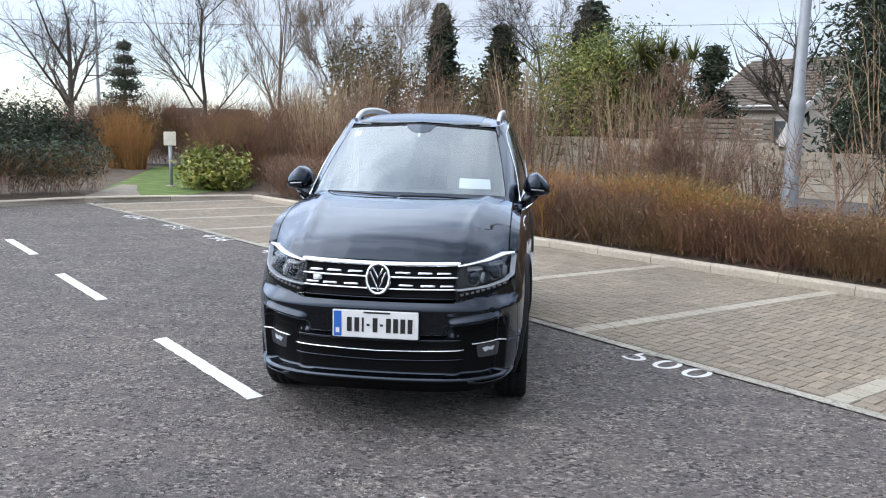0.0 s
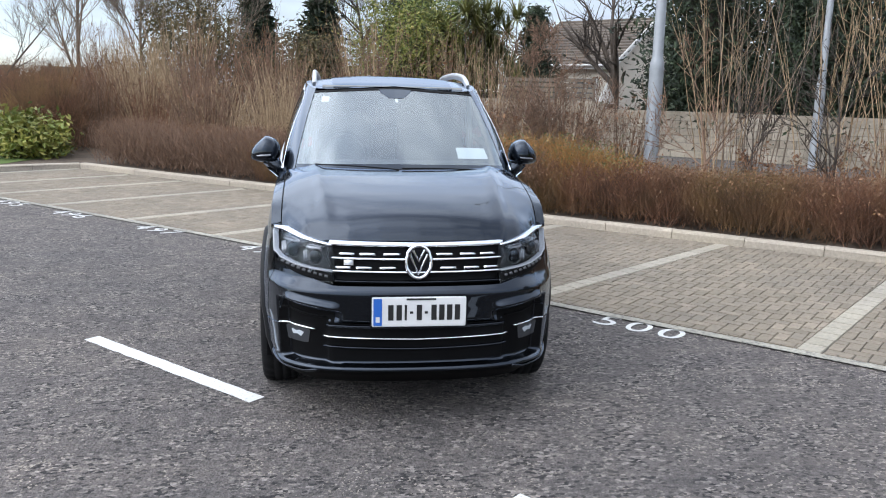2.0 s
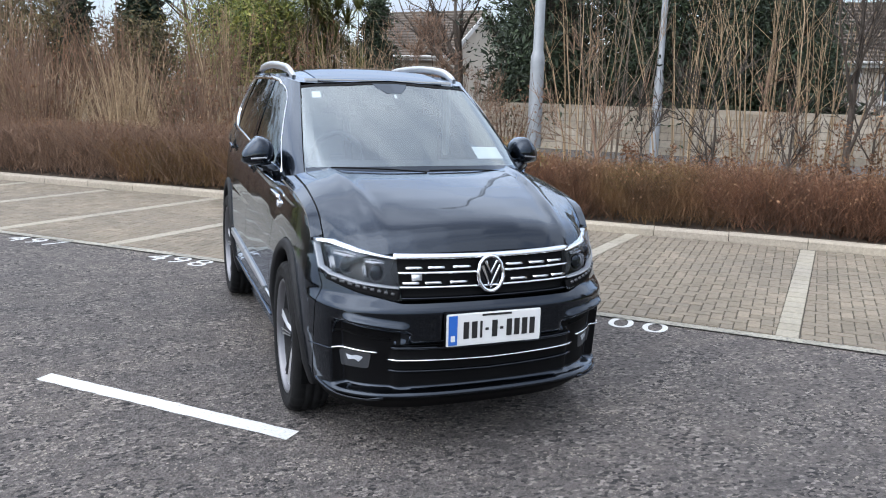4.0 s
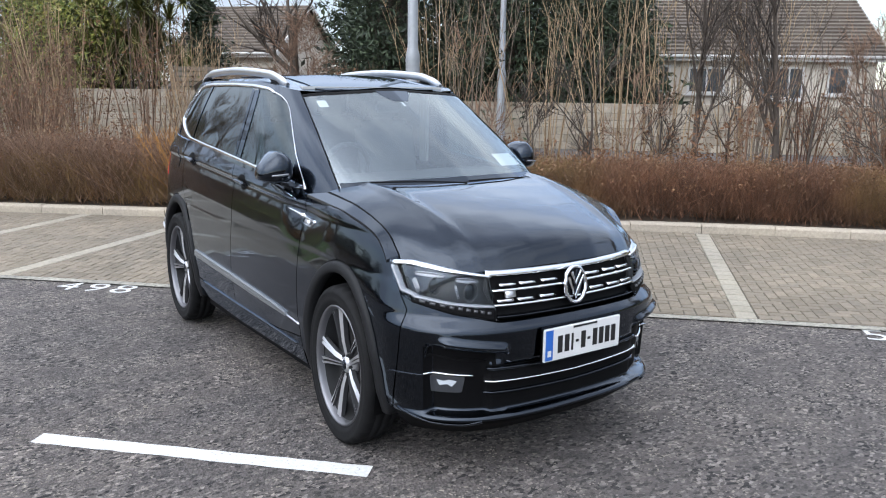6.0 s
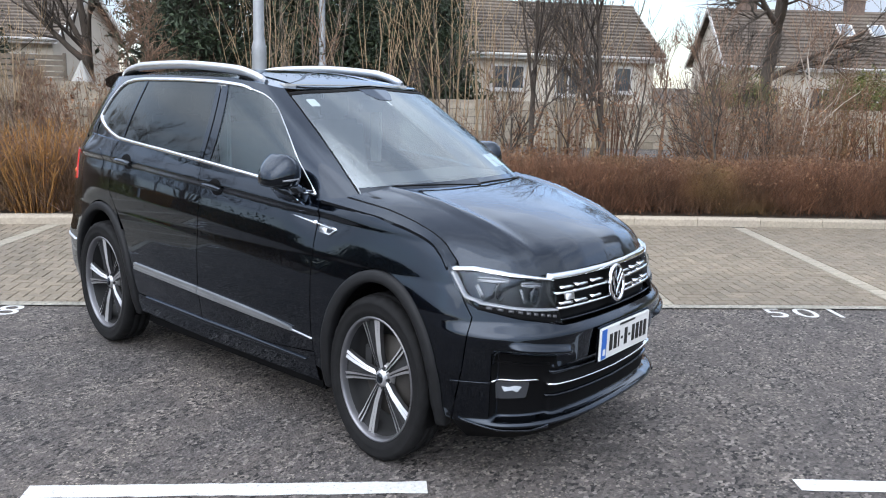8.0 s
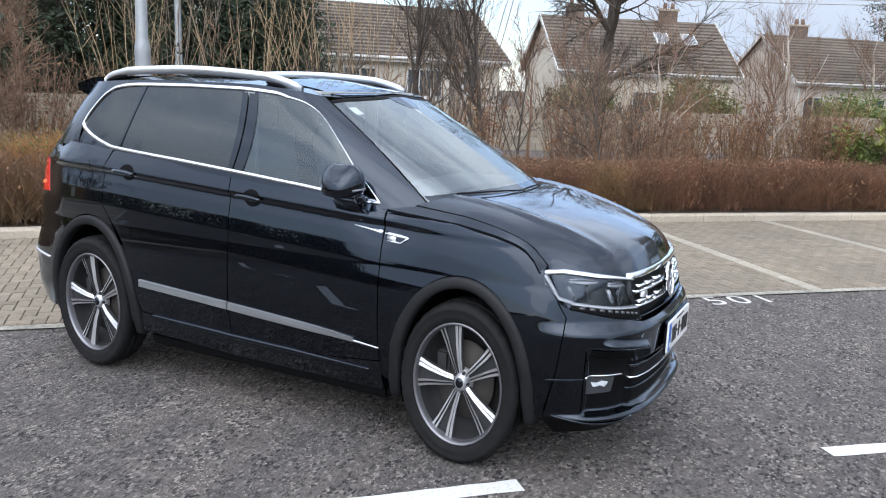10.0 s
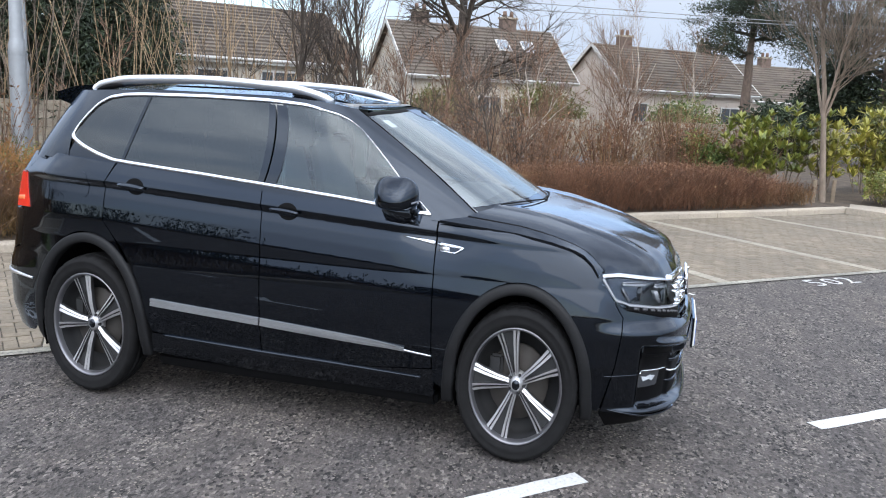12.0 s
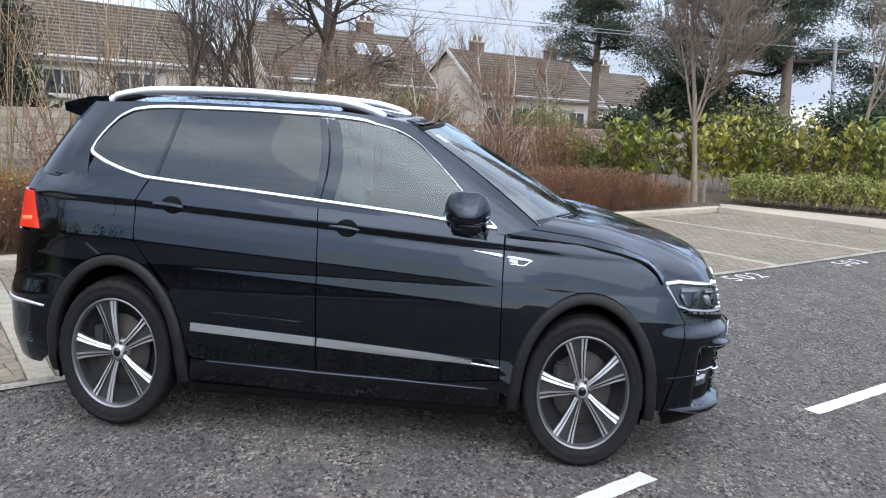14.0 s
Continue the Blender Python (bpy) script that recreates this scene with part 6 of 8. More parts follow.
        strip("lower_line", mirror_s(tub_x([(-0.66, 0.566), (-0.462, 0.548)]), sg), [0.014, 0.010], tub, SATIN, front_door, 0.006)
        # handles
        for hx, hz, dr in ((-2.366, 1.335, rear_door), (-1.366, 1.270, front_door)):
            # flat matt black oval paints the shade of the hand recess
            panel("recess_shade", mirror_s(tub_x(ellipse(hx + 0.01, hz + 0.002, 0.062, 0.050, 0, 350, 24)), sg), tub, MATT_BLACK, dr, (0.02, 0.012), 0.002, 0.004)
            strip("handle", mirror_s(tub_x([(hx - 0.085, hz + 0.006), (hx + 0.085, hz - 0.008)]), sg), [0.028, 0.042, 0.042, 0.028], tub, CAR_BLACK, dr, 0.036, 0.022)
        # badge strip on the wing and door
        strip("trim_strip", mirror_s(tub_x([(-0.66, 1.197), (-0.485, 1.172)]), sg), [0.006, 0.024], tub, CHROME, front_door, 0.010)
        strip("badge", mirror_s(tub_x([(-0.468, 1.170), (-0.325, 1.158), (-0.365, 1.128), (-0.462, 1.135)]), sg), [0.018, 0.018, 0.010, 0.004], tub, CHROME, car, 0.010)
        strip("badge_mark", mirror_s(tub_x([(-0.452, 1.150), (-0.400, 1.146)]), sg), [0.022, 0.022], tub, SATIN, car, 0.008)
        # arches
        for cx, cz, rx, rz in ((FX, FZ, 0.40, 0.578), (RX, RZ, 0.415, 0.592)):
            mid = ellipse(cx, cz, rx - 0.026, rz - 0.040, 196, -16, 44, 0.22)
            strip("arch", mirror_s(tub_x(mid), sg), [0.066, 0.062, 0.060, 0.062, 0.066], tub, ARCH_PLASTIC, car, 0.018, 0.06)
            # wheel well
            ring = ellipse(cx, cz, rx - 0.05, rz - 0.07, 200, -20, 24)
            v = [(x, -sg * yy, z) for x, z in ring for yy in (0.86, 0.50)]
            f = [(2 * i, 2 * i + 1, 2 * i + 3, 2 * i + 2) for i in range(len(ring) - 1)]
            v += [(cx, -sg * 0.50, cz - 0.2)]
            f += [(2 * i + 1, len(v) - 1, 2 * i + 3) for i in range(len(ring) - 1)]
            part("wheel_well", from_arrays("wheel_well", v, f, MATT_BLACK, True), car)
        # cabin sides
        ws_edge = [(0.710, 1.315), (0.675, 1.50), (0.645, 1.62), (0.612, 1.74), (0.585, 1.835)]
        wsx = gh_y(ws_edge)
        zt = lambda s: float(np.interp(s, GS, GZ1))
        roofline = [(s, zt(s)) for s in np.linspace(wsx[-1][0], 5.2, 30)]
        dback = [(5.25, 1.75), (5.28, 1.60), (5.3, 1.47)]
        low_b = [(5.0, 1.45)] + gh_x([(x, belt(x) - 0.03) for x in (-3.1, -2.88)])
        pil = wsx + roofline + dback + low_b + gh_x([(-2.885, 1.585)] + DLO_UP) + gh_x([(-0.52, 1.29), (-0.42, 1.285)])
        panel("pillar", mirror_s(pil, sg), house_top, CAR_BLACK, car, (0.05, 0.03), flange=0.01)
        lowp = gh_x(list(reversed(DLO_LOW))) + gh_x([(-0.50, 1.285), (-1.22, 1.355), (-2.2, 1.42), (-2.9, 1.47)])
        panel("window_sill", mirror_s(lowp, sg), house_top, CAR_BLACK, car, (0.05, 0.03), flange=0.0, off=-0.004)
        fill = gh_x([(-2.86, 1.50), (-2.90, 1.62)]) + [(5.26, 1.62), (5.28, 1.40), (4.95, 1.40)]
        panel("pillar_foot", mirror_s(fill, sg), house_top, CAR_BLACK, car, (0.05, 0.03), -0.012, 0.0)
        # side glass

        def between(x0a, x0b, x1a, x1b):
            """Glass between two slanted lines: top and bottom x of each."""
            poly = DLO_UP + DLO_LOW
            out = []
            for sgn, xa, xb in ((1, x0a, x0b), (-1, x1a, x1b)):
                res = []
                fn = lambda p: sgn * (p[0] - (xb + (xa - xb) * (p[1] - 1.45) / 0.43))
                for i in range(len(poly)):
                    a, b = poly[i - 1], poly[i]
                    da, db = fn(a), fn(b)
                    if (da >= 0) != (db >= 0):
                        u = da / (da - db)
                        res.append((a[0] + (b[0] - a[0]) * u, a[1] + (b[1] - a[1]) * u))
                    if db >= 0:
                        res.append(b)
                poly = res
            return poly

        panel("quarter_glass", mirror_s(gh_x(between(-3.0, -3.0, -2.370, -2.485)), sg), house_top, TINT_GLASS, car, (0.06, 0.04), -0.006, 0)
        panel("rear_door_glass", mirror_s(gh_x(between(-2.362, -2.477, -1.57, -1.555)), sg), house_top, TINT_GLASS, rear_door, (0.06, 0.04), -0.006, 0)
        panel("front_door_glass", mirror_s(gh_x(between(-1.475, -1.46, -0.70, -0.70)), sg), house_top, DOOR_GLASS, front_door, (0.06, 0.04), -0.006, 0)
        panel("window_pillar", mirror_s(gh_x(between(-1.575, -1.56, -1.535, -1.525)), sg), house_top, GLOSS_TRIM, rear_door, (0.06, 0.04), -0.002)
        panel("window_pillar", mirror_s(gh_x(between(-1.525, -1.515, -1.465, -1.45)), sg), house_top, GLOSS_TRIM, front_door, (0.06, 0.04), -0.002)
        panel("window_pillar", mirror_s(gh_x(between(-2.376, -2.491, -2.356, -2.471)), sg), house_top, GLOSS_TRIM, rear_door, (0.06, 0.04), -0.002)
        panel("mirror_triangle", mirror_s(gh_x(between(-0.71, -0.71, -0.2, -0.2)), sg), house_top, GLOSS_TRIM, front_door, (0.06, 0.04), -0.003)
        ring = gh_x(rounded(DLO_UP + DLO_LOW, 0.02, 3))
        along = np.array(dense(ring, 0.02))
        along_x = house_top(along[:, 0], along[:, 1])[:, 0]
        slim = [0.022 if x < -1.25 or z < np.interp(x, [-1.25, -0.5], [1.5, 1.345]) else 0.009 for x, z in zip(along_x, along[:, 1])]
        strip("window_chrome", mirror_s(ring, sg), slim, house_top, CHROME, car, [0.007 if w > 0.01 else 0.002 for w in slim], 0.02, "bright chrome window surround", True)
        # roof rail
        pts = [(-2.845, 1.910), (-2.80, 1.938), (-2.71, 1.960), (-2.536, 1.984), (-2.02, 2.000), (-1.52, 1.980), (-1.36, 1.956), (-1.25, 1.926), (-1.20, 1.898)]
        rp, _, _ = spline([(x, -sg * np.interp(x, [-2.85, -2.3, -1.2], [0.565, 0.60, 0.59]), z) for x, z in pts], 0.05)
        bar = ((-0.013, -0.036), (-0.017, -0.006), (-0.013, 0.010), (-0.005, 0.016), (0.005, 0.016), (0.013, 0.010), (0.017, -0.006), (0.013, -0.036))
        v = [(p[0], p[1] + dy, p[2] + dz - 0.008) for p in rp for dy, dz in bar]
        f = [(8 * i + j, 8 * i + (j + 1) % 8, 8 * i + 8 + (j + 1) % 8, 8 * i + 8 + j) for i in range(len(rp) - 1) for j in range(8)]
        f += [tuple(range(8)), tuple(range(8 * len(rp) - 1, 8 * len(rp) - 9, -1))]
        rail = part("roof_rail", from_arrays("roof_rail", v, f, SATIN, True), car, "satin silver roof rail")
        for xa, xb in ((-2.80, -2.62), (-1.46, -1.27)):
            q = np.array([(x, -sg * 0.592, z - 0.045) for x, z in zip(np.linspace(xa, xb, 6), np.interp(np.linspace(xa, xb, 6), *zip(*pts)))])
            v, f = tubes(q[None], [[0.008, 0.016, 0.018, 0.018, 0.016, 0.008]], 6)
            part("rail_foot", fast_mesh("rail_foot", v, f.tolist(), MATT_BLACK), rail)
        # door mirror
        bm = bmesh.new()
        bmesh.ops.create_uvsphere(bm, u_segments=24, v_segments=14, radius=0.5)
        for q in bm.verts:
            x, y, z = q.co
            q.co.x = 0.25 * (abs(x * 2) ** 0.62 * 0.5 * (1 if x > 0 else -1)) * (1.0 - 0.30 * max(0, y * 2))
            q.co.y = 0.205 * y
            q.co.z = 0.240 * (abs(z * 2) ** 0.75 * 0.5 * (1 if z > 0 else -1)) * (0.5 if z < 0 else 1.0) * (1.0 - 0.34 * max(0, y * 2)) - 0.022 * max(0, y * 2)
        bm.transform(Matrix.Translation((-0.69, -sg * 0.922, 1.405)) @ Matrix.Diagonal((1, -sg, 1, 1)))
        bmesh.ops.recalc_face_normals(bm, faces=bm.faces[:])
        mir = part("door_mirror", finish("door_mirror", bm, CAR_BLACK, True), car)
        bm = bmesh.new()
        for x, y, z in ((-0.57, 0.80, 1.235), (-0.78, 0.80, 1.235), (-0.57, 0.80, 1.33), (-0.80, 0.80, 1.34), (-0.585, 0.865, 1.27), (-0.755, 0.865, 1.27), (-0.60, 0.945, 1.352), (-0.765, 0.945, 1.352), (-0.60, 0.88, 1.385), (-0.765, 0.88, 1.385)):
            bm.verts.new((x, -sg * y, z))
        bmesh.ops.convex_hull(bm, input=bm.verts[:])
        bmesh.ops.bevel(bm, geom=bm.edges[:], offset=0.012, segments=2, affect="EDGES")
        part("mirror_foot", finish("mirror_foot", bm, GLOSS_TRIM, True), mir)
        ind = np.array([[(-0.572, -sg * 0.88, 1.400), (-0.570, -sg * 0.92, 1.398), (-0.590, -sg * 0.975, 1.392)]])
        v, f = tubes(ind, [[0.006, 0.008, 0.006]], 6)
        part("indicator", fast_mesh("indicator", v, f.tolist(), BEZEL), mir)
        # headlamp
        lamp_out = tub_y([(0.475, 1.040), (0.60, 1.062), (0.70, 1.082)]) + tub_x([(0.50, 1.090), (0.405, 1.086), (0.43, 1.02), (0.50, 0.935)]) + tub_y([(0.775, 0.905), (0.70, 0.880), (0.58, 0.845), (0.46, 0.822)])
        lamp = panel("headlamp", mirror_s(lamp_out, sg), tub, LAMP_DARK, car, (0.02, 0.02), -0.05, 0.0, "dark housing headlamp with chrome brow and clear lens")
        panel("lens", mirror_s(lamp_out, sg), tub, LENS_GLASS, lamp, (0.02, 0.02), 0.004, 0.012)
        brow = tub_y([(0.47, 1.028), (0.60, 1.050), (0.70, 1.070)]) + tub_x([(0.50, 1.078), (0.42, 1.074)])
        strip("brow", mirror_s(brow, sg), [0.012, 0.014, 0.018, 0.020], tub, CHROME, lamp, 0.008, 0.03)
        drl = tub_x([(0.425, 1.06), (0.50, 0.95), (0.55, 0.935)]) + tub_y([(0.76, 0.925), (0.66, 0.905), (0.47, 0.887)])
        strip("daylight_strip", mirror_s(drl, sg), [0.014, 0.010, 0.009, 0.009, 0.009], tub, LAMP_WHITE, lamp, 0.007, 0.03)
        low = tub_y([(0.77, 0.906), (0.62, 0.872), (0.465, 0.850)])
        strip("indicator_strip", mirror_s(low, sg), [0.018, 0.042, 0.050], tub, MATT_BLACK, lamp, 0.006, 0.02)
        for i in range(9):
            yy = 0.49 + i * 0.03
            strip("led", mirror_s(tub_y([(yy, 0.856 + (yy - 0.47) * 0.19), (yy + 0.016, 0.859 + (yy - 0.47) * 0.19)]), sg), [0.014, 0.014], tub, SPOKE_GREY, lamp, 0.012, 0.012)
        for yy, zz in ((0.575, 0.955), (0.705, 0.975)):
            c = tub(np.array([tub_y([(yy, zz)])[0][0]]), np.array([zz]), -0.03)[0]
            bm = bmesh.new()
            bmesh.ops.create_uvsphere(bm, u_segments=16, v_segments=10, radius=0.033, matrix=Matrix.Translation((c[0], c[1] * sg, c[2])) @ Matrix.Diagonal((0.6, 1, 1.2, 1)))
            unit = part("projector", finish("projector", bm, GLOSS_TRIM, True), lamp)
            ang = np.linspace(0, 2 * np.pi, 25)
            v, f = tubes(np.array([[(c[0] + 0.014, c[1] * sg + 0.040 * math.cos(q), c[2] + 0.046 * math.sin(q)) for q in ang]]), [np.full(25, 0.0028)], 5)
            part("bezel", fast_mesh("bezel", v, f.tolist(), SPOKE_GREY), unit)
            strip("reflector", mirror_s(tub_y([(yy - 0.048, zz + 0.050), (yy + 0.046, zz + 0.056)]), sg), [0.010, 0.022, 0.014], tub, BEZEL, unit, -0.014, 0.03)
            strip("reflector", mirror_s(tub_y([(yy + 0.046, zz - 0.030), (yy + 0.052, zz + 0.030)]), sg), [0.014, 0.010], tub, BEZEL, unit, -0.016, 0.03)
        strip("inner_edge", mirror_s(tub_y([(0.485, 1.02), (0.505, 0.96), (0.475, 0.90)]), sg), [0.008, 0.010, 0.008], tub, ALLOY_DARK, lamp, -0.01, 0.02)
        # fog lamp and pocket trim
        inner = tub_y([(0.455, 0.382), (0.755, 0.382), (0.765, 0.697), (0.60, 0.677), (0.455, 0.657)])
        panel("pocket", mirror_s(inner, sg), tub, MATT_BLACK, car, (0.02, 0.02), 0.002, 0.0)
        rim = tub_y([(0.43, 0.668), (0.60, 0.690), (0.70, 0.704), (0.735, 0.702), (0.750, 0.680), (0.752, 0.645)])
        strip("pocket_edge", mirror_s(rim, sg), [0.010, 0.014, 0.014, 0.014, 0.010, 0.006], tub, CAR_BLACK, car, 0.012, 0.04)
        fog = rounded(tub_y([(0.590, 0.545), (0.725, 0.552), (0.712, 0.462), (0.60, 0.465)]), 0.012)
        fl = panel("fog_lamp", mirror_s(fog, sg), tub, SPOKE_GREY, car, (0.02, 0.02), 0.004, 0.01)
        # the lamp's bright sparkle, painted as a small jagged white patch
        panel("fog_sparkle", mirror_s(rounded(tub_y([(0.622, 0.522), (0.650, 0.530), (0.668, 0.521), (0.690, 0.527), (0.680, 0.500), (0.656, 0.508), (0.638, 0.496)]), 0.003), sg), tub, plain("fog_sparkle_white", (0.62, 0.63, 0.65), 0.2), fl, (0.02, 0.02), 0.009, 0.006)
        panel("fog_glass", mirror_s(rounded(tub_y([(0.594, 0.54), (0.72, 0.547), (0.708, 0.466), (0.602, 0.469)]), 0.012), sg), tub, LENS_GLASS, fl, (0.02, 0.02), 0.014, 0.0)
        strip("fog_trim", mirror_s(tub_y([(0.56, 0.556), (0.66, 0.561), (0.752, 0.565)]), sg), [0.013, 0.013], tub, CHROME, car, 0.020)
        strip("pocket_bar", mirror_s(tub_y([(0.50, 0.625), (0.62, 0.635), (0.745, 0.655)]), sg), [0.012, 0.012], tub, MATT_BLACK, car, 0.010)
        strip("bumper_seam", mirror_s(tub_x([(0.47, 0.548), (0.66, 0.56)]), sg), [0.006, 0.006], tub, GLOSS_TRIM, car, 0.004, 0.006)
        # tail lamp
        tail = tub_x([(-3.225, 1.352), (-3.205, 1.27), (-3.165, 1.145)]) + [(PLAN_L - 0.62, 1.13), (PLAN_L - 0.62, 1.36)]
        tl = panel("tail_lamp", mirror_s(tail, sg), tub, RED_LAMP, car, (0.03, 0.02), 0.006, 0.02, "red tail lamp")
        strip("lamp_bar", mirror_s(tub_x([(-3.225, 1.20), (-3.30, 1.19)]), sg), [0.03, 0.03], tub, plain("orange_lens", (0.75, 0.16, 0.05), 0.2), tl, 0.010)
        strip("bumper_trim", mirror_s(tub_x([(-3.12, 0.70), (-3.25, 0.715)]) + [(PLAN_L - 0.5, 0.72)], sg), [0.014, 0.03, 0.03], tub, SATIN, car, 0.010)
        strip("hood_seam", [(x, -sg * (0.757)) for x in np.linspace(-0.33, 0.36, 12)], [0.006, 0.006], hood_z, MATT_BLACK, car, 0.0005, 0.01)
    # front
    right = tub_y([(0.46, 0.815), (0.62, 0.852), (0.77, 0.897)]) + tub_x([(0.505, 0.927), (0.545, 0.86), (0.525, 0.60), (0.466, 0.345)]) + tub_y([(0.74, 0.338), (0.5, 0.338)])
    poly = [(s, z) for s, z in right] + [(-s, z) for s, z in reversed(right)]
    panel("front_bumper", poly, tub, CAR_BLACK, car, (0.018, 0.009), 0.0, 0.02)
    low = tub_y([(0.5, 0.336), (0.74, 0.336)]) + tub_x([(0.464, 0.342), (0.462, 0.32)]) + tub_y([(0.74, 0.235), (0.5, 0.235)])
    low = [(s, z) for s, z in low] + [(-s, z) for s, z in reversed(low)]
    panel("valance", low, tub, MATT_BLACK, car, (0.03, 0.02), -0.012, 0.02)
    grille_half = tub_y([(0.474, 1.045), (0.455, 0.822)])
    gp = [(grille_half[0][0], 1.045), (grille_half[1][0], 0.822), (-grille_half[1][0], 0.822), (-grille_half[0][0], 1.045)]
    grille = panel("grille", gp, tub, MATT_BLACK, car, (0.03, 0.02), -0.03, 0.0, "black radiator grille with chrome bars")

    def across(y, z, zmid=None):
        s = tub_y([(y, z)])[0][0]
        return [(-s, z), (0.0, zmid if zmid else z), (s, z)]

    strip("top_bar", across(0.485, 1.040, 1.034), [0.024, 0.024], tub, CHROME, grille, 0.006, 0.04, "chrome bar")
    strip("chrome_bar", across(0.47, 0.962, 0.958), [0.011, 0.011], tub, CHROME, grille, 0.008, 0.04, "chrome bar")
    strip("chrome_bar", across(0.465, 0.892, 0.888), [0.011, 0.011], tub, CHROME, grille, 0.008, 0.04, "chrome bar")
    strip("bottom_bar", across(0.46, 0.838, 0.836), [0.006, 0.006], tub, GLOSS_TRIM, grille, 0.004, 0.03)
    for z in (0.985, 0.912):
        for k, (ya, yb) in enumerate(((0.10, 0.19), (0.235, 0.32), (0.35, 0.43))):
            for sg in (1, -1):
                q = tub_y([(ya + (0.02 if z < 0.95 else 0), z), (yb + (0.02 if z < 0.95 else 0), z)])
                strip("chrome_dash", [(s * sg, zz) for s, zz in q], [0.012, 0.012], tub, CHROME, grille, 0.006, 0.03)
    strip("grille_badge", [(s, z) for s, z in tub_y([(0.355, 0.940), (0.405, 0.940)])], [0.03, 0.03], tub, SATIN, grille, 0.004, 0.02)
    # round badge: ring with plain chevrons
    c = tub(np.array([1e-6]), np.array([0.948]), 0.0)[0]
    ang = np.linspace(0, 2 * np.pi, 33)
    ring = np.array([[(c[0] + 0.018 - 0.06 * math.sin(a) * 0.2, math.cos(a) * 0.068, 0.948 + math.sin(a) * 0.088) for a in ang]])
    v, f = tubes(ring, [np.full(33, 0.0105)], 8)
    badge = part("badge", fast_mesh("badge", v, f.tolist(), CHROME), grille, "round chrome badge")
    bm = bmesh.new()
    bmesh.ops.create_cone(bm, cap_ends=True, segments=28, radius1=1, radius2=1, depth=1, matrix=Matrix.Translation((c[0] + 0.006, 0, 0.948)) @ Matrix.Diagonal((0.012, 0.066, 0.086, 1)) @ Euler((0, radians(90), 0)).to_matrix().to_4x4())
    part("badge_back", finish("badge_back", bm, GLOSS_TRIM), badge)
    for w, zt, zb in ((0.046, 0.992, 0.874), (0.030, 1.016, 0.944)):
        v, f = tubes(np.array([[(c[0] + 0.018, -w, zt), (c[0] + 0.018, 0, zb), (c[0] + 0.018, w, zt)]]), [[0.0095] * 3], 6)
        part("chevron", fast_mesh("chevron", v, f.tolist(), CHROME), badge)
    # lower intake
    mouth = tub_y([(0.50, 0.60), (0.49, 0.382)])
    panel("lower_grille", [(mouth[0][0], 0.60), (mouth[1][0], 0.382), (-mouth[1][0], 0.382), (-mouth[0][0], 0.60)], tub, MATT_BLACK, car, (0.03, 0.02), 0.003, 0.0)
    strip("chrome_bar", across(0.51, 0.526, 0.516), [0.014, 0.014], tub, CHROME, car, 0.030, 0.03, "chrome bar")
    strip("intake_bar", across(0.50, 0.585, 0.580), [0.02, 0.02], tub, GLOSS_TRIM, car, 0.018, 0.03)
    strip("intake_bar", across(0.51, 0.465, 0.455), [0.014, 0.014], tub, GLOSS_TRIM, car, 0.018, 0.03)
    lip2 = tub_x([(0.50, 0.36)]) + tub_y([(0.74, 0.325), (0.62, 0.318), (0.55, 0.335)])
    for sg in (1, -1):
        strip("lip_end", [(s * sg, z) for s, z in lip2], [0.008, 0.012, 0.012, 0.02], tub, GLOSS_TRIM, car, 0.008, 0.02)
    # number plate: no characters, plain bars
    px = float(tub(np.array([0.0]), np.array([0.70]), 0.0)[0][0]) + 0.018
    plate = part("number_plate", box_mesh("number_plate", (0.014, 0.515, 0.165), PLATE_WHITE, 0.004, (px, 0, 0.686)), car, "white number plate with a blue end band and plain dark bars")
    part("surround", box_mesh("surround", (0.012, 0.535, 0.185), GLOSS_TRIM, 0.005, (px - 0.008, 0, 0.686)), plate)
    part("blue_band", box_mesh("blue_band", (0.003, 0.046, 0.150), PLATE_BLUE, 0, (px + 0.008, -0.226, 0.686)), plate)
    bars = [(-0.135, 0.029), (-0.090, 0.029), (-0.054, 0.012), (-0.022, 0.018), (0.020, 0.029), (0.058, 0.018), (0.100, 0.029), (0.143, 0.029), (0.186, 0.029), (0.229, 0.029)]
    for yy, ww in bars:
        hh = 0.086 if ww != 0.018 else 0.013
        part("bar", box_mesh("bar", (0.003, ww, hh), PLATE_BAR, 0, (px + 0.008, yy - 0.02, 0.683)), plate)
    part("bar", box_mesh("bar", (0.003, 0.16, 0.010), PLATE_BAR, 0, (px + 0.008, 0.01, 0.757)), plate)
    part("band_mark", box_mesh("band_mark", (0.003, 0.022, 0.03), PLATE_WHITE, 0, (px + 0.0095, -0.226, 0.645)), plate)
    # bonnet
    front_edge = [(0.802, 0.0), (0.795, 0.2), (0.770, 0.38), (0.733, 0.5), (0.685, 0.60), (0.61, 0.695), (0.54, 0.748), (0.42, 0.756)]
    back_edge = [(-0.33, 0.75), (-0.25, 0.66), (-0.15, 0.48), (-0.09, 0.25), (-0.07, 0.0)]
    hp = front_edge + back_edge
    hp = hp + [(x, -y) for x, y in reversed(hp) if y > 0]
    panel("bonnet", hp, hood_z, CAR_BLACK, car, (0.03, 0.025), 0.0, 0.02)
    # cowl under the windscreen
    cow = [(-0.08, 0.0), (-0.10, 0.25), (-0.16, 0.48), (-0.26, 0.66), (-0.335, 0.75), (-0.44, 0.76), (-0.36, 0.60), (-0.30, 0.40), (-0.26, 0.0)]
    cow = cow + [(x, -y) for x, y in reversed(cow) if y > 0]
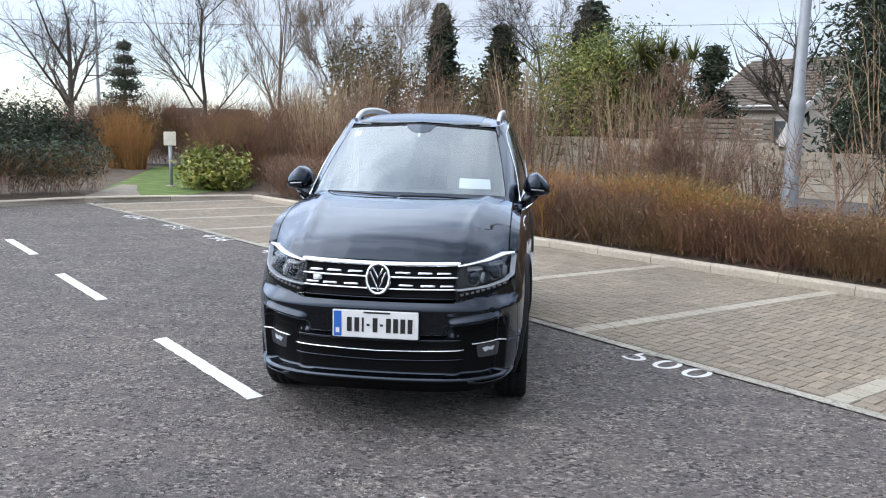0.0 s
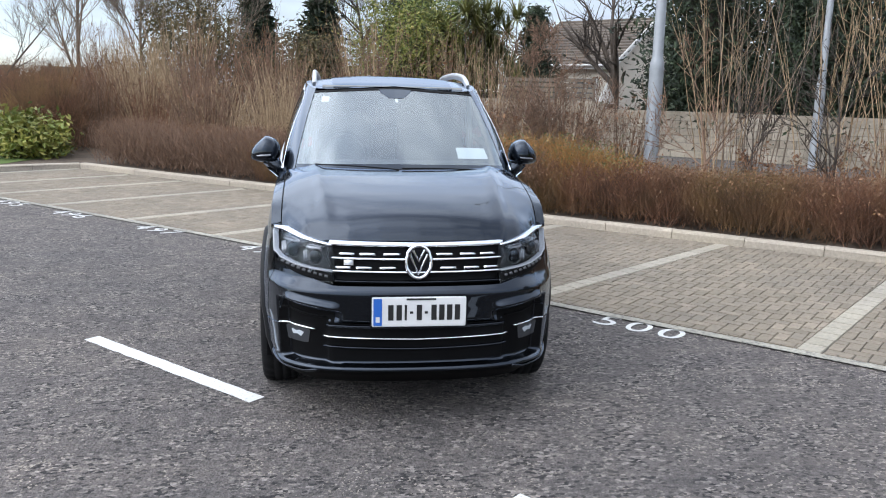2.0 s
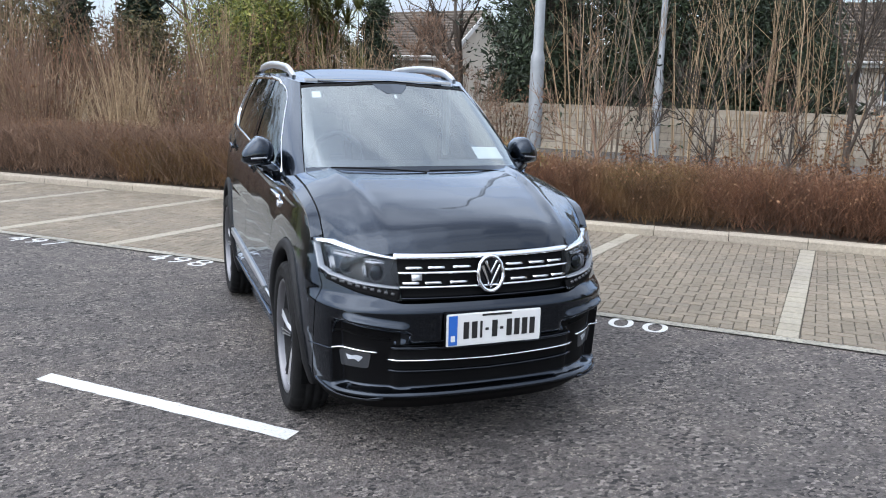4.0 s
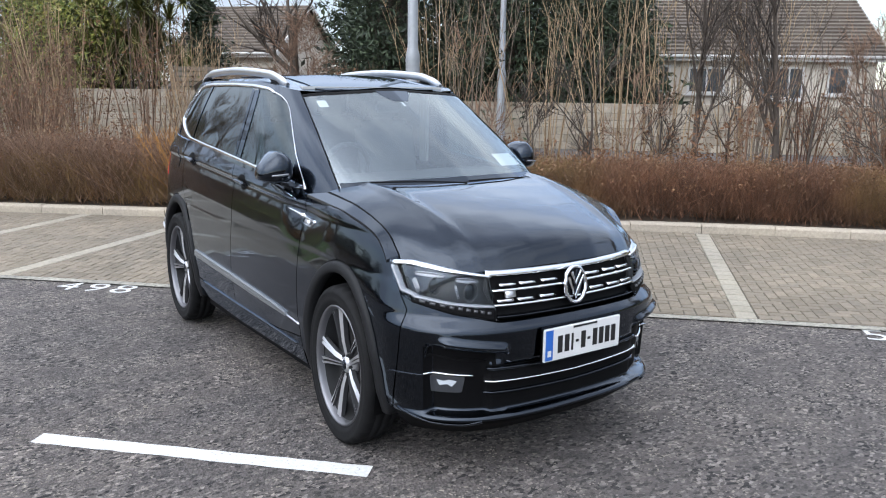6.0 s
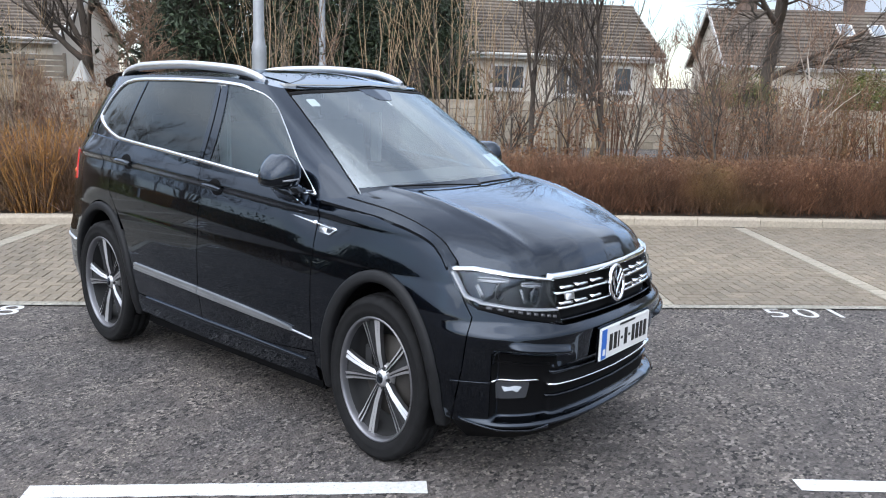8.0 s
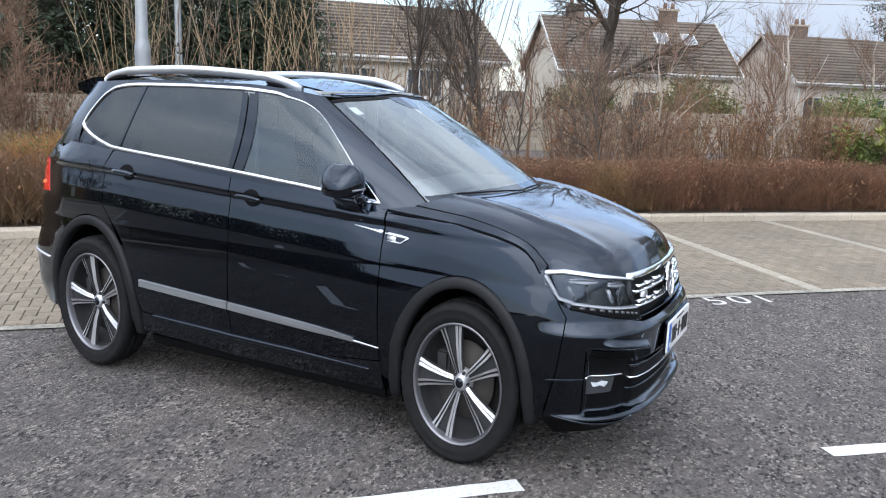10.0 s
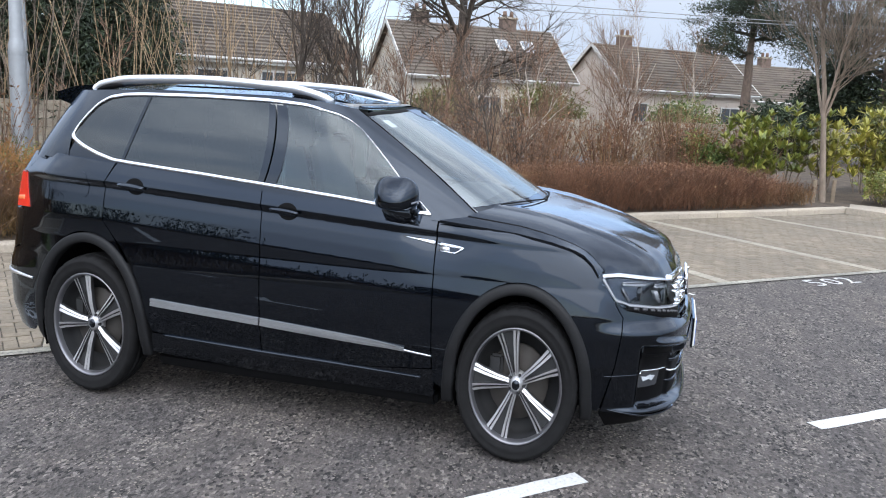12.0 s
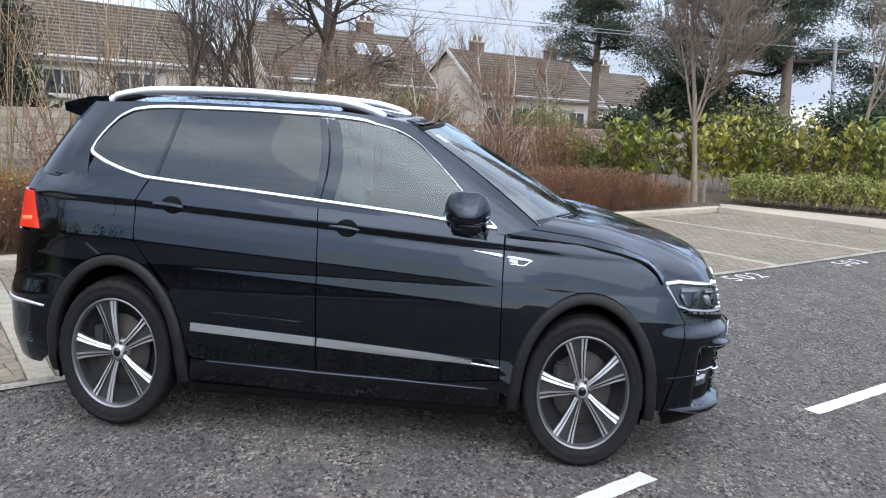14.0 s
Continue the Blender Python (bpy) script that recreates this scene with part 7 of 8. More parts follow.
    panel("cowl", cow, lambda x, y, o: hood_z(x, y, o - 0.022), MATT_BLACK, car, (0.04, 0.05), 0.0, 0.0)
    # windscreen
    edge = gh_y([(0.705, 1.322), (0.670, 1.50), (0.640, 1.62), (0.607, 1.74), (0.581, 1.828)])
    s1 = edge[-1][0]
    topw = [(s1 * k, float(np.interp(s1 * k, GS, GZ1)) - 0.018) for k in (0.75, 0.5, 0.25, 0)]
    botw = [(0.0, 1.360), (edge[0][0] * 0.35, 1.356), (edge[0][0] * 0.7, 1.345)]
    wsr = botw + edge + topw
    wsp = wsr + [(-s, z) for s, z in reversed(wsr) if s > 1e-9]
    panel("windscreen", wsp, house_top, SCREEN_GLASS, car, (0.06, 0.04), 0.002, 0.0, "clear windscreen")
    # dark frit band, which also paints in the dashboard's dark reflection low in the glass
    band = botw + [(edge[0][0] * 0.97, 1.332)]
    band = band + [(s, z + 0.032) for s, z in reversed(band)]
    for sg in (1, -1):
        panel("windscreen_band", mirror_s(band, sg), house_top, GLOSS_TRIM, car, (0.06, 0.04), 0.0035, 0.0)
    rim = [(s * 1.0, z) for s, z in wsp]
    strip("windscreen_seal", rim, [0.018, 0.018], house_top, MATT_BLACK, car, 0.004, 0.01, closed=True)
    for a, b in (((0.56, 1.345), (-0.02, 1.366)), ((-0.04, 1.358), (-0.57, 1.372))):
        n = 12
        pts = []
        for t in np.linspace(0, 1, n):
            yy, zz = a[0] + (b[0] - a[0]) * t, a[1] + (b[1] - a[1]) * t + 0.008 * math.sin(t * math.pi)
            s = gh_y([(abs(yy), zz)])[0][0]
            p = house_top(np.array([s]), np.array([zz]), 0.022)[0]
            pts.append((p[0], yy, p[2]))
        v, f = tubes(np.array([pts]), [np.full(n, 0.0045)], 5)
        part("wiper", fast_mesh("wiper", v, f.tolist(), MATT_BLACK), car)
    # sensor housing and mirror behind the screen
    part("interior_mirror", box_mesh("interior_mirror", (0.05, 0.24, 0.075), CABIN, 0.02, (-0.92, 0.0, 1.76)), car)
    hs = gh_y([(0.12, 1.862), (0.105, 1.835), (0.05, 1.800)])
    hs = [(s, z) for s, z in hs] + [(-s, z) for s, z in reversed(hs)]
    panel("sensor_housing", hs, house_top, GLOSS_TRIM, car, (0.03, 0.02), 0.004, 0.02)
    panel("sticker", gh_y([(0.540, 1.765), (0.485, 1.768), (0.478, 1.805), (0.533, 1.802)]), house_top, PAPER, car, (0.03, 0.02), -0.006, 0.0, "small white sticker")
    panel("mirror_tag", [(-0.016, 1.772), (0.016, 1.772), (0.016, 1.796), (-0.016, 1.796)], house_top, PAPER, car, (0.03, 0.02), -0.004, 0.0)
    sheet = [(-s, z) for s, z in gh_y([(0.375, 1.425), (0.60, 1.415), (0.585, 1.480), (0.37, 1.490)])]
    panel("permit_paper", sheet, house_top, PAPER, car, (0.03, 0.02), -0.012, 0.003, "white paper sheet behind the windscreen")
    # roof
    S = np.concatenate([np.linspace(0.0, 1.2, 10), np.linspace(1.3, 4.9, 40), np.linspace(5.0, 6.0, 9)])
    V = np.linspace(-1, 1, 25)
    rows = []
    for s in S:
        z1 = np.interp(s, GS, GZ1)
        p = house_top(np.array([s]), np.array([z1]), 0.0)[0]
        h = 0.046 * float(sm(np.array(-p[0]), 0.92, 1.70)) * (1 - 0.6 * float(sm(np.array(-p[0]), 2.5, 3.05)))
        h *= min(1.0, abs(p[1]) / 0.3)
        rows.append([(p[0] - 0.0 * v, p[1] * v, z1 + h * (1 - abs(v) ** 2.4)) for v in V])
    v = np.array(rows).reshape(-1, 3)
    m = len(V)
    f = [(i * m + j, i * m + j + 1, (i + 1) * m + j + 1, (i + 1) * m + j) for i in range(len(S) - 1) for j in range(m - 1)]
    me = from_arrays("roof", v, f, CAR_BLACK, True)
    bm = bmesh.new()
    bm.from_mesh(me)
    bmesh.ops.remove_doubles(bm, verts=bm.verts[:], dist=0.0005)
    bmesh.ops.recalc_face_normals(bm, faces=bm.faces[:])
    if sum(q.normal.z for q in bm.faces) < 0:
        bmesh.ops.reverse_faces(bm, faces=bm.faces[:])
    bm.to_mesh(me)
    bm.free()
    me.shade_smooth()
    roof = part("roof", me, car)
    # glass roof panel
    def roof_at(x, y, off=0.0):
        x, y = np.asarray(x, float), np.asarray(y, float)
        gx = np.array([house_top(np.array([s]), np.array([np.interp(s, GS, GZ1)]))[0] for s in np.linspace(1.3, 4.8, 60)])
        zz = np.interp(np.linspace(1.3, 4.8, 60), GS, GZ1)
        ye = np.interp(-x, -gx[:, 0], np.abs(gx[:, 1]))
        ze = np.interp(-x, -gx[:, 0], zz)
        h = 0.046 * sm(-x, 0.92, 1.70) * (1 - 0.6 * sm(-x, 2.5, 3.05))
        return np.stack([x, y, ze + h * (1 - np.abs(y / ye) ** 2.4) + off], -1)

    panel("sunroof", rounded([(-1.05, 0.45), (-2.35, 0.47), (-2.35, -0.47), (-1.05, -0.45)], 0.06), roof_at, GLOSS_TRIM, roof, (0.06, 0.06), 0.006, 0.01)
    # spoiler
    sp = []
    for yy in np.linspace(-0.56, 0.56, 13):
        k = 1.2 - (yy / 0.56) ** 4 * 0.25
        z0 = 1.938 - 0.03 * abs(yy)
        sp.append([(-2.86, yy, z0), (-2.98, yy, z0 - 0.012), (-2.96 - 0.18 * k, yy, z0 - 0.055), (-2.955 - 0.18 * k, yy, z0 - 0.10), (-2.97, yy, z0 - 0.15)])
    v = np.array(sp).reshape(-1, 3)
    f = [(i * 5 + j, i * 5 + (j + 1) % 5, (i + 1) * 5 + (j + 1) % 5, (i + 1) * 5 + j) for i in range(12) for j in range(5)] + [(4, 3, 2, 1, 0), tuple(range(60, 65))]
    me = from_arrays("spoiler", v, f, CAR_BLACK)
    part("spoiler", me, car)
    # rear
    back = [(5.19, 1.868), (5.24, 1.72), (5.27, 1.56), (5.28, 1.44)]
    back = back + [(6.0, 1.44), (6.0, 1.86)]
    for sg in (1, -1):
        panel("rear_window", mirror_s(back, sg), house_top, TINT_GLASS, car, (0.08, 0.04), -0.004, 0)
        tg = [(PLAN_L - 0.62, 1.47), (PLAN_L, 1.47), (PLAN_L, 0.80), (PLAN_L - 0.62, 0.80)]
        panel("tailgate", mirror_s(tg, sg), tub, CAR_BLACK, car, (0.06, 0.03))
        rb = tub_x([(-3.12, 0.80), (-3.245, 0.89)]) + [(PLAN_L - 0.62, 0.795), (PLAN_L, 0.795), (PLAN_L, 0.33)] + tub_x([(-3.2, 0.33), (-3.085, 0.42)]) + tub_x(ellipse(RX, RZ, 0.418, 0.592, 186, 150, 8))
        panel("rear_bumper", mirror_s(rb, sg), tub, CAR_BLACK, car, (0.05, 0.03))
        rq = tub_x([(-3.215, 1.12), (-3.25, 0.90)]) + [(PLAN_L - 0.63, 0.80), (PLAN_L - 0.63, 1.12)]
        panel("rear_corner", mirror_s(rq, sg), tub, CAR_BLACK, car, (0.05, 0.03))
        rq = tub_x([(-3.105, 1.49), (-3.22, 1.40), (-3.215, 1.36)]) + [(PLAN_L - 0.62, 1.37), (PLAN_L - 0.62, 1.48)]
        panel("rear_shoulder", mirror_s(rq, sg), tub, CAR_BLACK, car, (0.05, 0.03))
    # inner shell and floor keep daylight out of the gaps
    half = [(s, z) for s in (0.35,) for z in (0.3,)]
    for sg in (1, -1):
        n = 60
        ss = np.linspace(0.9, PLAN_L - 0.2, n)
        xs = np.interp(ss, PLAN_S, PLAN[:, 0])
        z_low = np.full(n, 0.30)
        for cx, rx, rz, cz in ((FX, 0.44, 0.62, FZ), (RX, 0.455, 0.635, RZ)):
            d = np.clip(1 - ((xs - cx) / rx) ** 2, 0, 1)
            z_low = np.maximum(z_low, cz + rz * np.sqrt(d) * (d > 0))
            z_low = np.where(d > 0, np.maximum(z_low, cz), z_low)
        z_hi = np.where(xs > -0.5, np.interp(xs, *zip(*FENDER_EDGE)) - 0.06, 1.27)
        z_low = np.minimum(z_low, z_hi - 0.02)
        v = np.stack([tub(ss * sg, z_low + (z_hi - z_low) * k / 7, -0.055) for k in range(8)], 1).reshape(-1, 3)
        f = [(8 * i + j, 8 * i + j + 1, 8 * i + j + 9, 8 * i + j + 8) for i in range(n - 1) for j in range(7)]
        part("inner_shell", from_arrays("inner_shell", v, f, MATT_BLACK), car)
    part("underbody", box_mesh("underbody", (3.85, 1.04, 0.10), MATT_BLACK, 0.02, (-1.35, 0, 0.29)), car)
    # unseen block added behind the bumper to keep light from under the nose
    part("bumper_light_block", box_mesh("bumper_light_block", (0.04, 0.9, 0.10), MATT_BLACK, 0.01, (0.56, 0, 0.26)), car)
    for xa, xb in ((-2.25, -0.44),):
        part("floor_pan", box_mesh("floor_pan", (xb - xa, 1.62, 0.08), MATT_BLACK, 0.02, ((xa + xb) / 2, 0, 0.27)), car)
    part("scuttle", box_mesh("scuttle", (0.44, 1.36, 0.30), MATT_BLACK, 0.03, (-0.50, 0, 1.135)), car)
    part("engine_bay", box_mesh("engine_bay", (0.75, 0.95, 0.50), MATT_BLACK, 0.03, (0.32, 0, 0.62)), car)
    # cabin
    part("dashboard", box_mesh("dashboard", (0.52, 1.40, 0.30), CABIN, 0.06, (-0.52, 0, 1.215)), car)
    part("headlining", box_mesh("headlining", (1.7, 1.06, 0.02), LINING, 0.005, (-1.95, 0, 1.875)), car)
    for x, y in ((-1.42, -0.38), (-1.42, 0.38), (-2.25, -0.38), (-2.25, 0.38)):
        seat = part("seat", box_mesh("seat", (0.50, 0.50, 0.18), SEAT_GREY, 0.06, (x + 0.15, y, 0.92)), car, "grey cloth seat")
        bm = bmesh.new()
        bmesh.ops.create_cube(bm, size=1.0, matrix=Matrix.Translation((x - 0.16, y, 1.28)) @ Euler((0, radians(-12), 0)).to_matrix().to_4x4() @ Matrix.Diagonal((0.14, 0.48, 0.72, 1)))
        bmesh.ops.bevel(bm, geom=bm.edges[:], offset=0.05, segments=2, affect="EDGES")
        part("backrest", finish("backrest", bm, SEAT_GREY, True), seat)
        bm = bmesh.new()
        bmesh.ops.create_cube(bm, size=1.0, matrix=Matrix.Translation((x - 0.25, y, 1.72)) @ Matrix.Diagonal((0.10, 0.26, 0.19, 1)))
        bmesh.ops.bevel(bm, geom=bm.edges[:], offset=0.04, segments=2, affect="EDGES")
        part("headrest", finish("headrest", bm, SEAT_GREY, True), seat)
    a = np.linspace(0, 2 * np.pi, 29)
    st = np.array([[(-0.86 + 0.07 * math.sin(t), -0.38 + 0.175 * math.cos(t), 1.34 + 0.20 * math.sin(t)) for t in a]])
    v, f = tubes(st, [np.full(29, 0.017)], 8)
    wheel = part("steering_wheel", fast_mesh("steering_wheel", v, f.tolist(), CABIN), car)
    part("steering_hub", box_mesh("steering_hub", (0.05, 0.16, 0.12), CABIN, 0.03, (-0.84, -0.38, 1.33)), wheel)
    for y in (-0.72, 0.72):
        part("belt_pillar", box_mesh("belt_pillar", (0.10, 0.03, 0.55), LINING, 0.01, (-1.52, y * 0.92, 1.60)), car)
    # wheels
    for x, z in ((FX, FZ), (RX, RZ)):
        for sg in (1, -1):
            build_wheel(car, x, z - 0.0, sg, 0.0 if x > -1 else 7.0)
    return car


KZ = 1.30


def revolve(profile, n, material, name, smooth=True, tread=False):
    """A solid of revolution about y; profile of (r, y), stretched upright like the rest."""
    v, f = [], []
    m = len(profile)
    for i in range(n):
        a = 2 * math.pi * i / n
        for r, y in profile:
            if tread and r > 0.329 and abs(y) > 0.041 and i % 4 == (0 if y < 0 else 2):
                r -= 0.006
            v.append((r * math.cos(a), y, r * math.sin(a) * KZ))
    for i in range(n):
        for j in range(m - 1):
            a, b = i * m + j, ((i + 1) % n) * m + j
            f.append((a, b, b + 1, a + 1))
    me = from_arrays(name, v, f, material, smooth)
    bm = bmesh.new()
    bm.from_mesh(me)
    bmesh.ops.recalc_face_normals(bm, faces=bm.faces[:])
    bm.to_mesh(me)
    bm.free()
    return me


def spoke_mesh():
    """One twin-bar spoke pointing up, outer face at -y."""
    out = []
    for sg, sub in ((1, 1), (1, -1), (-1, 1), (-1, -1)):
        a = []
        for r, off, w, y in ((0.040, 0.0120, 0.019, -0.022), (0.10, 0.0200, 0.024, -0.036), (0.18, 0.0335, 0.032, -0.042), (0.245, 0.0490, 0.041, -0.047)):
            c, w = sg * off + sub * w * 0.27, w * 0.40
            a.append([(c - w / 2, y + 0.030, r), (c - w / 2 * 0.86, y + (0.006 if sg < 0 else 0.0), r), (c + w / 2 * 0.86, y + (0.006 if sg > 0 else 0.0), r), (c + w / 2, y + 0.030, r)])
        out.append(np.array(a))
    return out


WHEEL_MESHES = {}


def build_wheel(car, x, z, sg, turn):
    M = WHEEL_MESHES
    if not M:
        M["tyre"] = revolve([(0.255, 0.09), (0.285, 0.110), (0.315, 0.108), (0.331, 0.095), (0.336, 0.07), (0.333, 0.068), (0.333, 0.060), (0.337, 0.058), (0.3375, 0.02), (0.333, 0.018), (0.333, 0.008), (0.3375, 0.006), (0.3375, -0.03), (0.333, -0.032), (0.333, -0.04), (0.336, -0.042), (0.335, -0.07), (0.330, -0.093), (0.315, -0.107), (0.306, -0.1095), (0.303, -0.107), (0.285, -0.110), (0.272, -0.108), (0.258, -0.095), (0.250, -0.085)], 128, RUBBER, "tyre", tread=True)
        M["rim"] = revolve([(0.256, -0.094), (0.253, -0.099), (0.249, -0.099), (0.243, -0.090), (0.2405, -0.078), (0.2365, -0.060)], 56, RIM_LIP, "rim")
        M["barrel"] = revolve([(0.2365, -0.060), (0.2325, -0.010), (0.2275, 0.06), (0.05, 0.07)], 40, ALLOY_DARK, "barrel")
        M["disc"] = revolve([(0.05, 0.012), (0.165, 0.012), (0.165, 0.030), (0.05, 0.030)], 40, DISC, "disc")
        M["cap"] = revolve([(0.0005, -0.060), (0.024, -0.059), (0.031, -0.054), (0.034, -0.042), (0.052, -0.036), (0.056, 0.0)], 28, ALLOY, "cap")
        M["mark"] = revolve([(0.0005, -0.0615), (0.0215, -0.0608), (0.0216, -0.056)], 24, GLOSS_TRIM, "mark")
        bars = spoke_mesh()
        for k in range(5):
            t = radians(k * 72 - 14)
            for key, mat in (("spoke", ALLOY), ("spoke_back", ALLOY_DARK)):
                vs, fs = [], []
                if key == "spoke":
                    for a in bars:
                        o = len(vs)
                        for row in a:
                            for (px, py, pr) in row:
                                vs.append((px, py - 0.028, pr))
                        for i in range(3):
                            for j in range(3):
                                q = o + i * 4 + j
                                fs.append((q, q + 1, q + 5, q + 4))
                        fs.append((o + 12, o + 13, o + 14, o + 15))
                else:
                    rows = [(0.04, 0.030, -0.034), (0.10, 0.036, -0.046), (0.18, 0.056, -0.052), (0.240, 0.080, -0.056)]
                    for r, w, y in rows:
                        vs += [(-w / 2, y + 0.03, r), (-w / 2, y, r), (w / 2, y, r), (w / 2, y + 0.03, r)]
                    for i in range(3):
                        for j in range(3):
                            q = i * 4 + j
                            fs.append((q, q + 1, q + 5, q + 4))
                vs = [(px * math.cos(t) + pr * math.sin(t), py, (pr * math.cos(t) - px * math.sin(t)) * KZ) for px, py, pr in vs]
                me = from_arrays(key, vs, fs, mat)
                bm = bmesh.new()
                bm.from_mesh(me)
                bmesh.ops.recalc_face_normals(bm, faces=bm.faces[:])
                bm.to_mesh(me)
                bm.free()
                if key == "spoke":
                    # machined front face, painted sides
                    me.materials.append(SPOKE_GREY)
                    for i, poly in enumerate(me.polygons):
                        poly.material_index = 0 if i % 10 in (1, 4, 7) else 1
                M[key + str(k)] = me
        for k in range(5):
            t = radians(k * 72 + 22)
            bm = bmesh.new()
            bmesh.ops.create_cone(bm, cap_ends=True, segments=10, radius1=0.009, radius2=0.008, depth=0.02, matrix=Matrix.Translation((0.043 * math.sin(t), -0.042, 0.043 * math.cos(t) * KZ)) @ Euler((radians(90), 0, 0)).to_matrix().to_4x4())
            M["bolt" + str(k)] = finish("bolt", bm, ALLOY_DARK)
        M["caliper"] = box_mesh("caliper", (0.075, 0.06, 0.17), ALLOY_DARK, 0.015, (-0.125, 0.015, 0.06))
    hub = new("wheel", M["rim"])
    hub.parent = car
    hub.matrix_local = Matrix.Translation((x, -sg * 0.79, z)) @ Matrix.Diagonal((1, sg, 1, 1))
    hub["label"] = "twin-spoke alloy wheel with a black tyre"
    part("tyre", M["tyre"], hub)
    for key in ("barrel", "disc", "cap", "mark", "caliper"):
        part(key, M[key], hub)
    for k in range(5):
        part("spoke", M["spoke" + str(k)], hub)
        part("spoke_back", M["spoke_back" + str(k)], hub)
        part("bolt", M["bolt" + str(k)], hub)


build_car()


# ---- block wall, piece by piece ----
def clip_convex(poly, quad):
    """A polygon clipped by a convex, counter-clockwise quadrilateral."""
    for i in range(len(quad)):
        a, b = quad[i], quad[(i + 1) % len(quad)]
        n = (-(b[1] - a[1]), b[0] - a[0])
        out = []
        for k in range(len(poly)):
            p, q = poly[k - 1], poly[k]
            dp, dq = (p[0] - a[0]) * n[0] + (p[1] - a[1]) * n[1], (q[0] - a[0]) * n[0] + (q[1] - a[1]) * n[1]
            if (dp >= 0) != (dq >= 0):
                t = dp / (dp - dq)
                out.append((p[0] + (q[0] - p[0]) * t, p[1] + (q[1] - p[1]) * t))
            if dq >= 0:
                out.append(q)
        poly = out
        if len(poly) < 3:
            return []
    return poly


wall_p, wall_t, wall_s = spline(WALL, 0.22)
wv, wf = ribbon(wall_p, wall_t, [0.02, 0.02, 0.20, 0.20], [WALL_FOOT - 0.05, WALL_TOP - 0.02, WALL_TOP - 0.02, -0.05])
wall = tagged(new("wall_back", from_arrays("wall_back", wv, wf, MORTAR)), "weathered grey concrete block wall behind the shrubs", "wall", kind="structure")
wv, wf = ribbon(wall_p, wall_t, [-0.03, -0.03, 0.25, 0.25], [WALL_TOP - 0.02, WALL_TOP + 0.06, WALL_TOP + 0.06, WALL_TOP - 0.02])
part("coping", from_arrays("coping", wv, wf, BLOCK_J), wall)
# the far stretch stands one course higher
high_n = int(np.sum(wall_p[:, 0] < 8.0))
wv, wf = ribbon(wall_p[:high_n], wall_t[:high_n], [0.02, 0.02, 0.20, 0.20], [WALL_TOP, WALL_TOP + 0.2, WALL_TOP + 0.2, WALL_TOP])
part("raised_core", from_arrays("raised_core", wv, wf, MORTAR), wall)
wv, wf = ribbon(wall_p[:high_n], wall_t[:high_n], [-0.034, -0.034, 0.254, 0.254], [WALL_TOP + 0.2, WALL_TOP + 0.28, WALL_TOP + 0.28, WALL_TOP + 0.2])
part("coping", from_arrays("coping", wv, wf, BLOCK_J), wall)
rest_v, rest_f = [], []
row_h, blk = 0.215, 0.44
near = [k for k in range(len(wall_p)) if 4.0 < wall_p[k][0] < 24.0]
s_a, s_b = wall_s[near[0]], wall_s[near[-1]]
made = 0
rw = random.Random(5)
BLOCK_MESH = box_mesh("block", (blk - 0.012, 0.05, row_h - 0.012), BLOCK, 0.006)
for r in range(9):
    z = WALL_FOOT - 0.03 + row_h * (r + 0.5)
    n = int(wall_s[-1] / blk)
    for i in range(n):
        s = (i + 0.5 * (r % 2)) * blk + 0.2
        if s > (wall_s[-1] - 0.3 if r < 8 else wall_s[high_n - 1]):
            continue
        x, y = np.interp(s, wall_s, wall_p[:, 0]), np.interp(s, wall_s, wall_p[:, 1])
        tx, ty = np.interp(s, wall_s, wall_t[:, 0]), np.interp(s, wall_s, wall_t[:, 1])
        a = math.degrees(math.atan2(ty, tx))
        m = pose(x + ty * rw.uniform(-0.004, 0.004), y - tx * rw.uniform(-0.004, 0.004), z, 0, 0, a)
        if s_a < s < s_b and made < 290 and r > 3:
            b = new("block", BLOCK_MESH)
            b.parent = wall
            b.matrix_local = m
            made += 1
        else:
            o = len(rest_v)
            for q in ((-1, -1, -1), (1, -1, -1), (1, -1, 1), (-1, -1, 1), (-1, 1, -1), (1, 1, -1), (1, 1, 1), (-1, 1, 1)):
                rest_v.append(tuple(m @ Vector((q[0] * (blk / 2 - 0.006), q[1] * 0.025, q[2] * (row_h / 2 - 0.006)))))
            rest_f += [(o, o + 1, o + 2, o + 3), (o + 3, o + 2, o + 6, o + 7), (o + 1, o + 5, o + 6, o + 2), (o + 4, o, o + 3, o + 7)]
tagged(part("blocks", from_arrays("blocks", rest_v, rest_f, BLOCK_J), wall), kind="stuff")

# ---- paving of the bays, paver by paver ----
bays = bpy.data.objects["parking_bays"]
DIVIDERS = [(-8.7, 36.0), (-7.45, 36.0), (-6.25, 36.5), (-4.95, 37.0), (-3.5, 37.0), (-2.2, 37.5), (-0.57, 37.5), (0.98, 37.8), (2.66, 42.2), (4.25, 41.0), (5.98, 44.5), (7.95, 50.0)]
ends = []
for x, a in DIVIDERS:
    p = on_curve(line_p, x)
    w = np.array((math.cos(radians(a)), math.sin(radians(a))))
    ends.append((p, meet(kerb_p, p, w)))
ends.append((np.array((9.45, -2.2)), np.array((12.5, 1.2))))
UNIT = 0.100
PAVER_TOP, PAVER_LOW = 0.014, 0.004


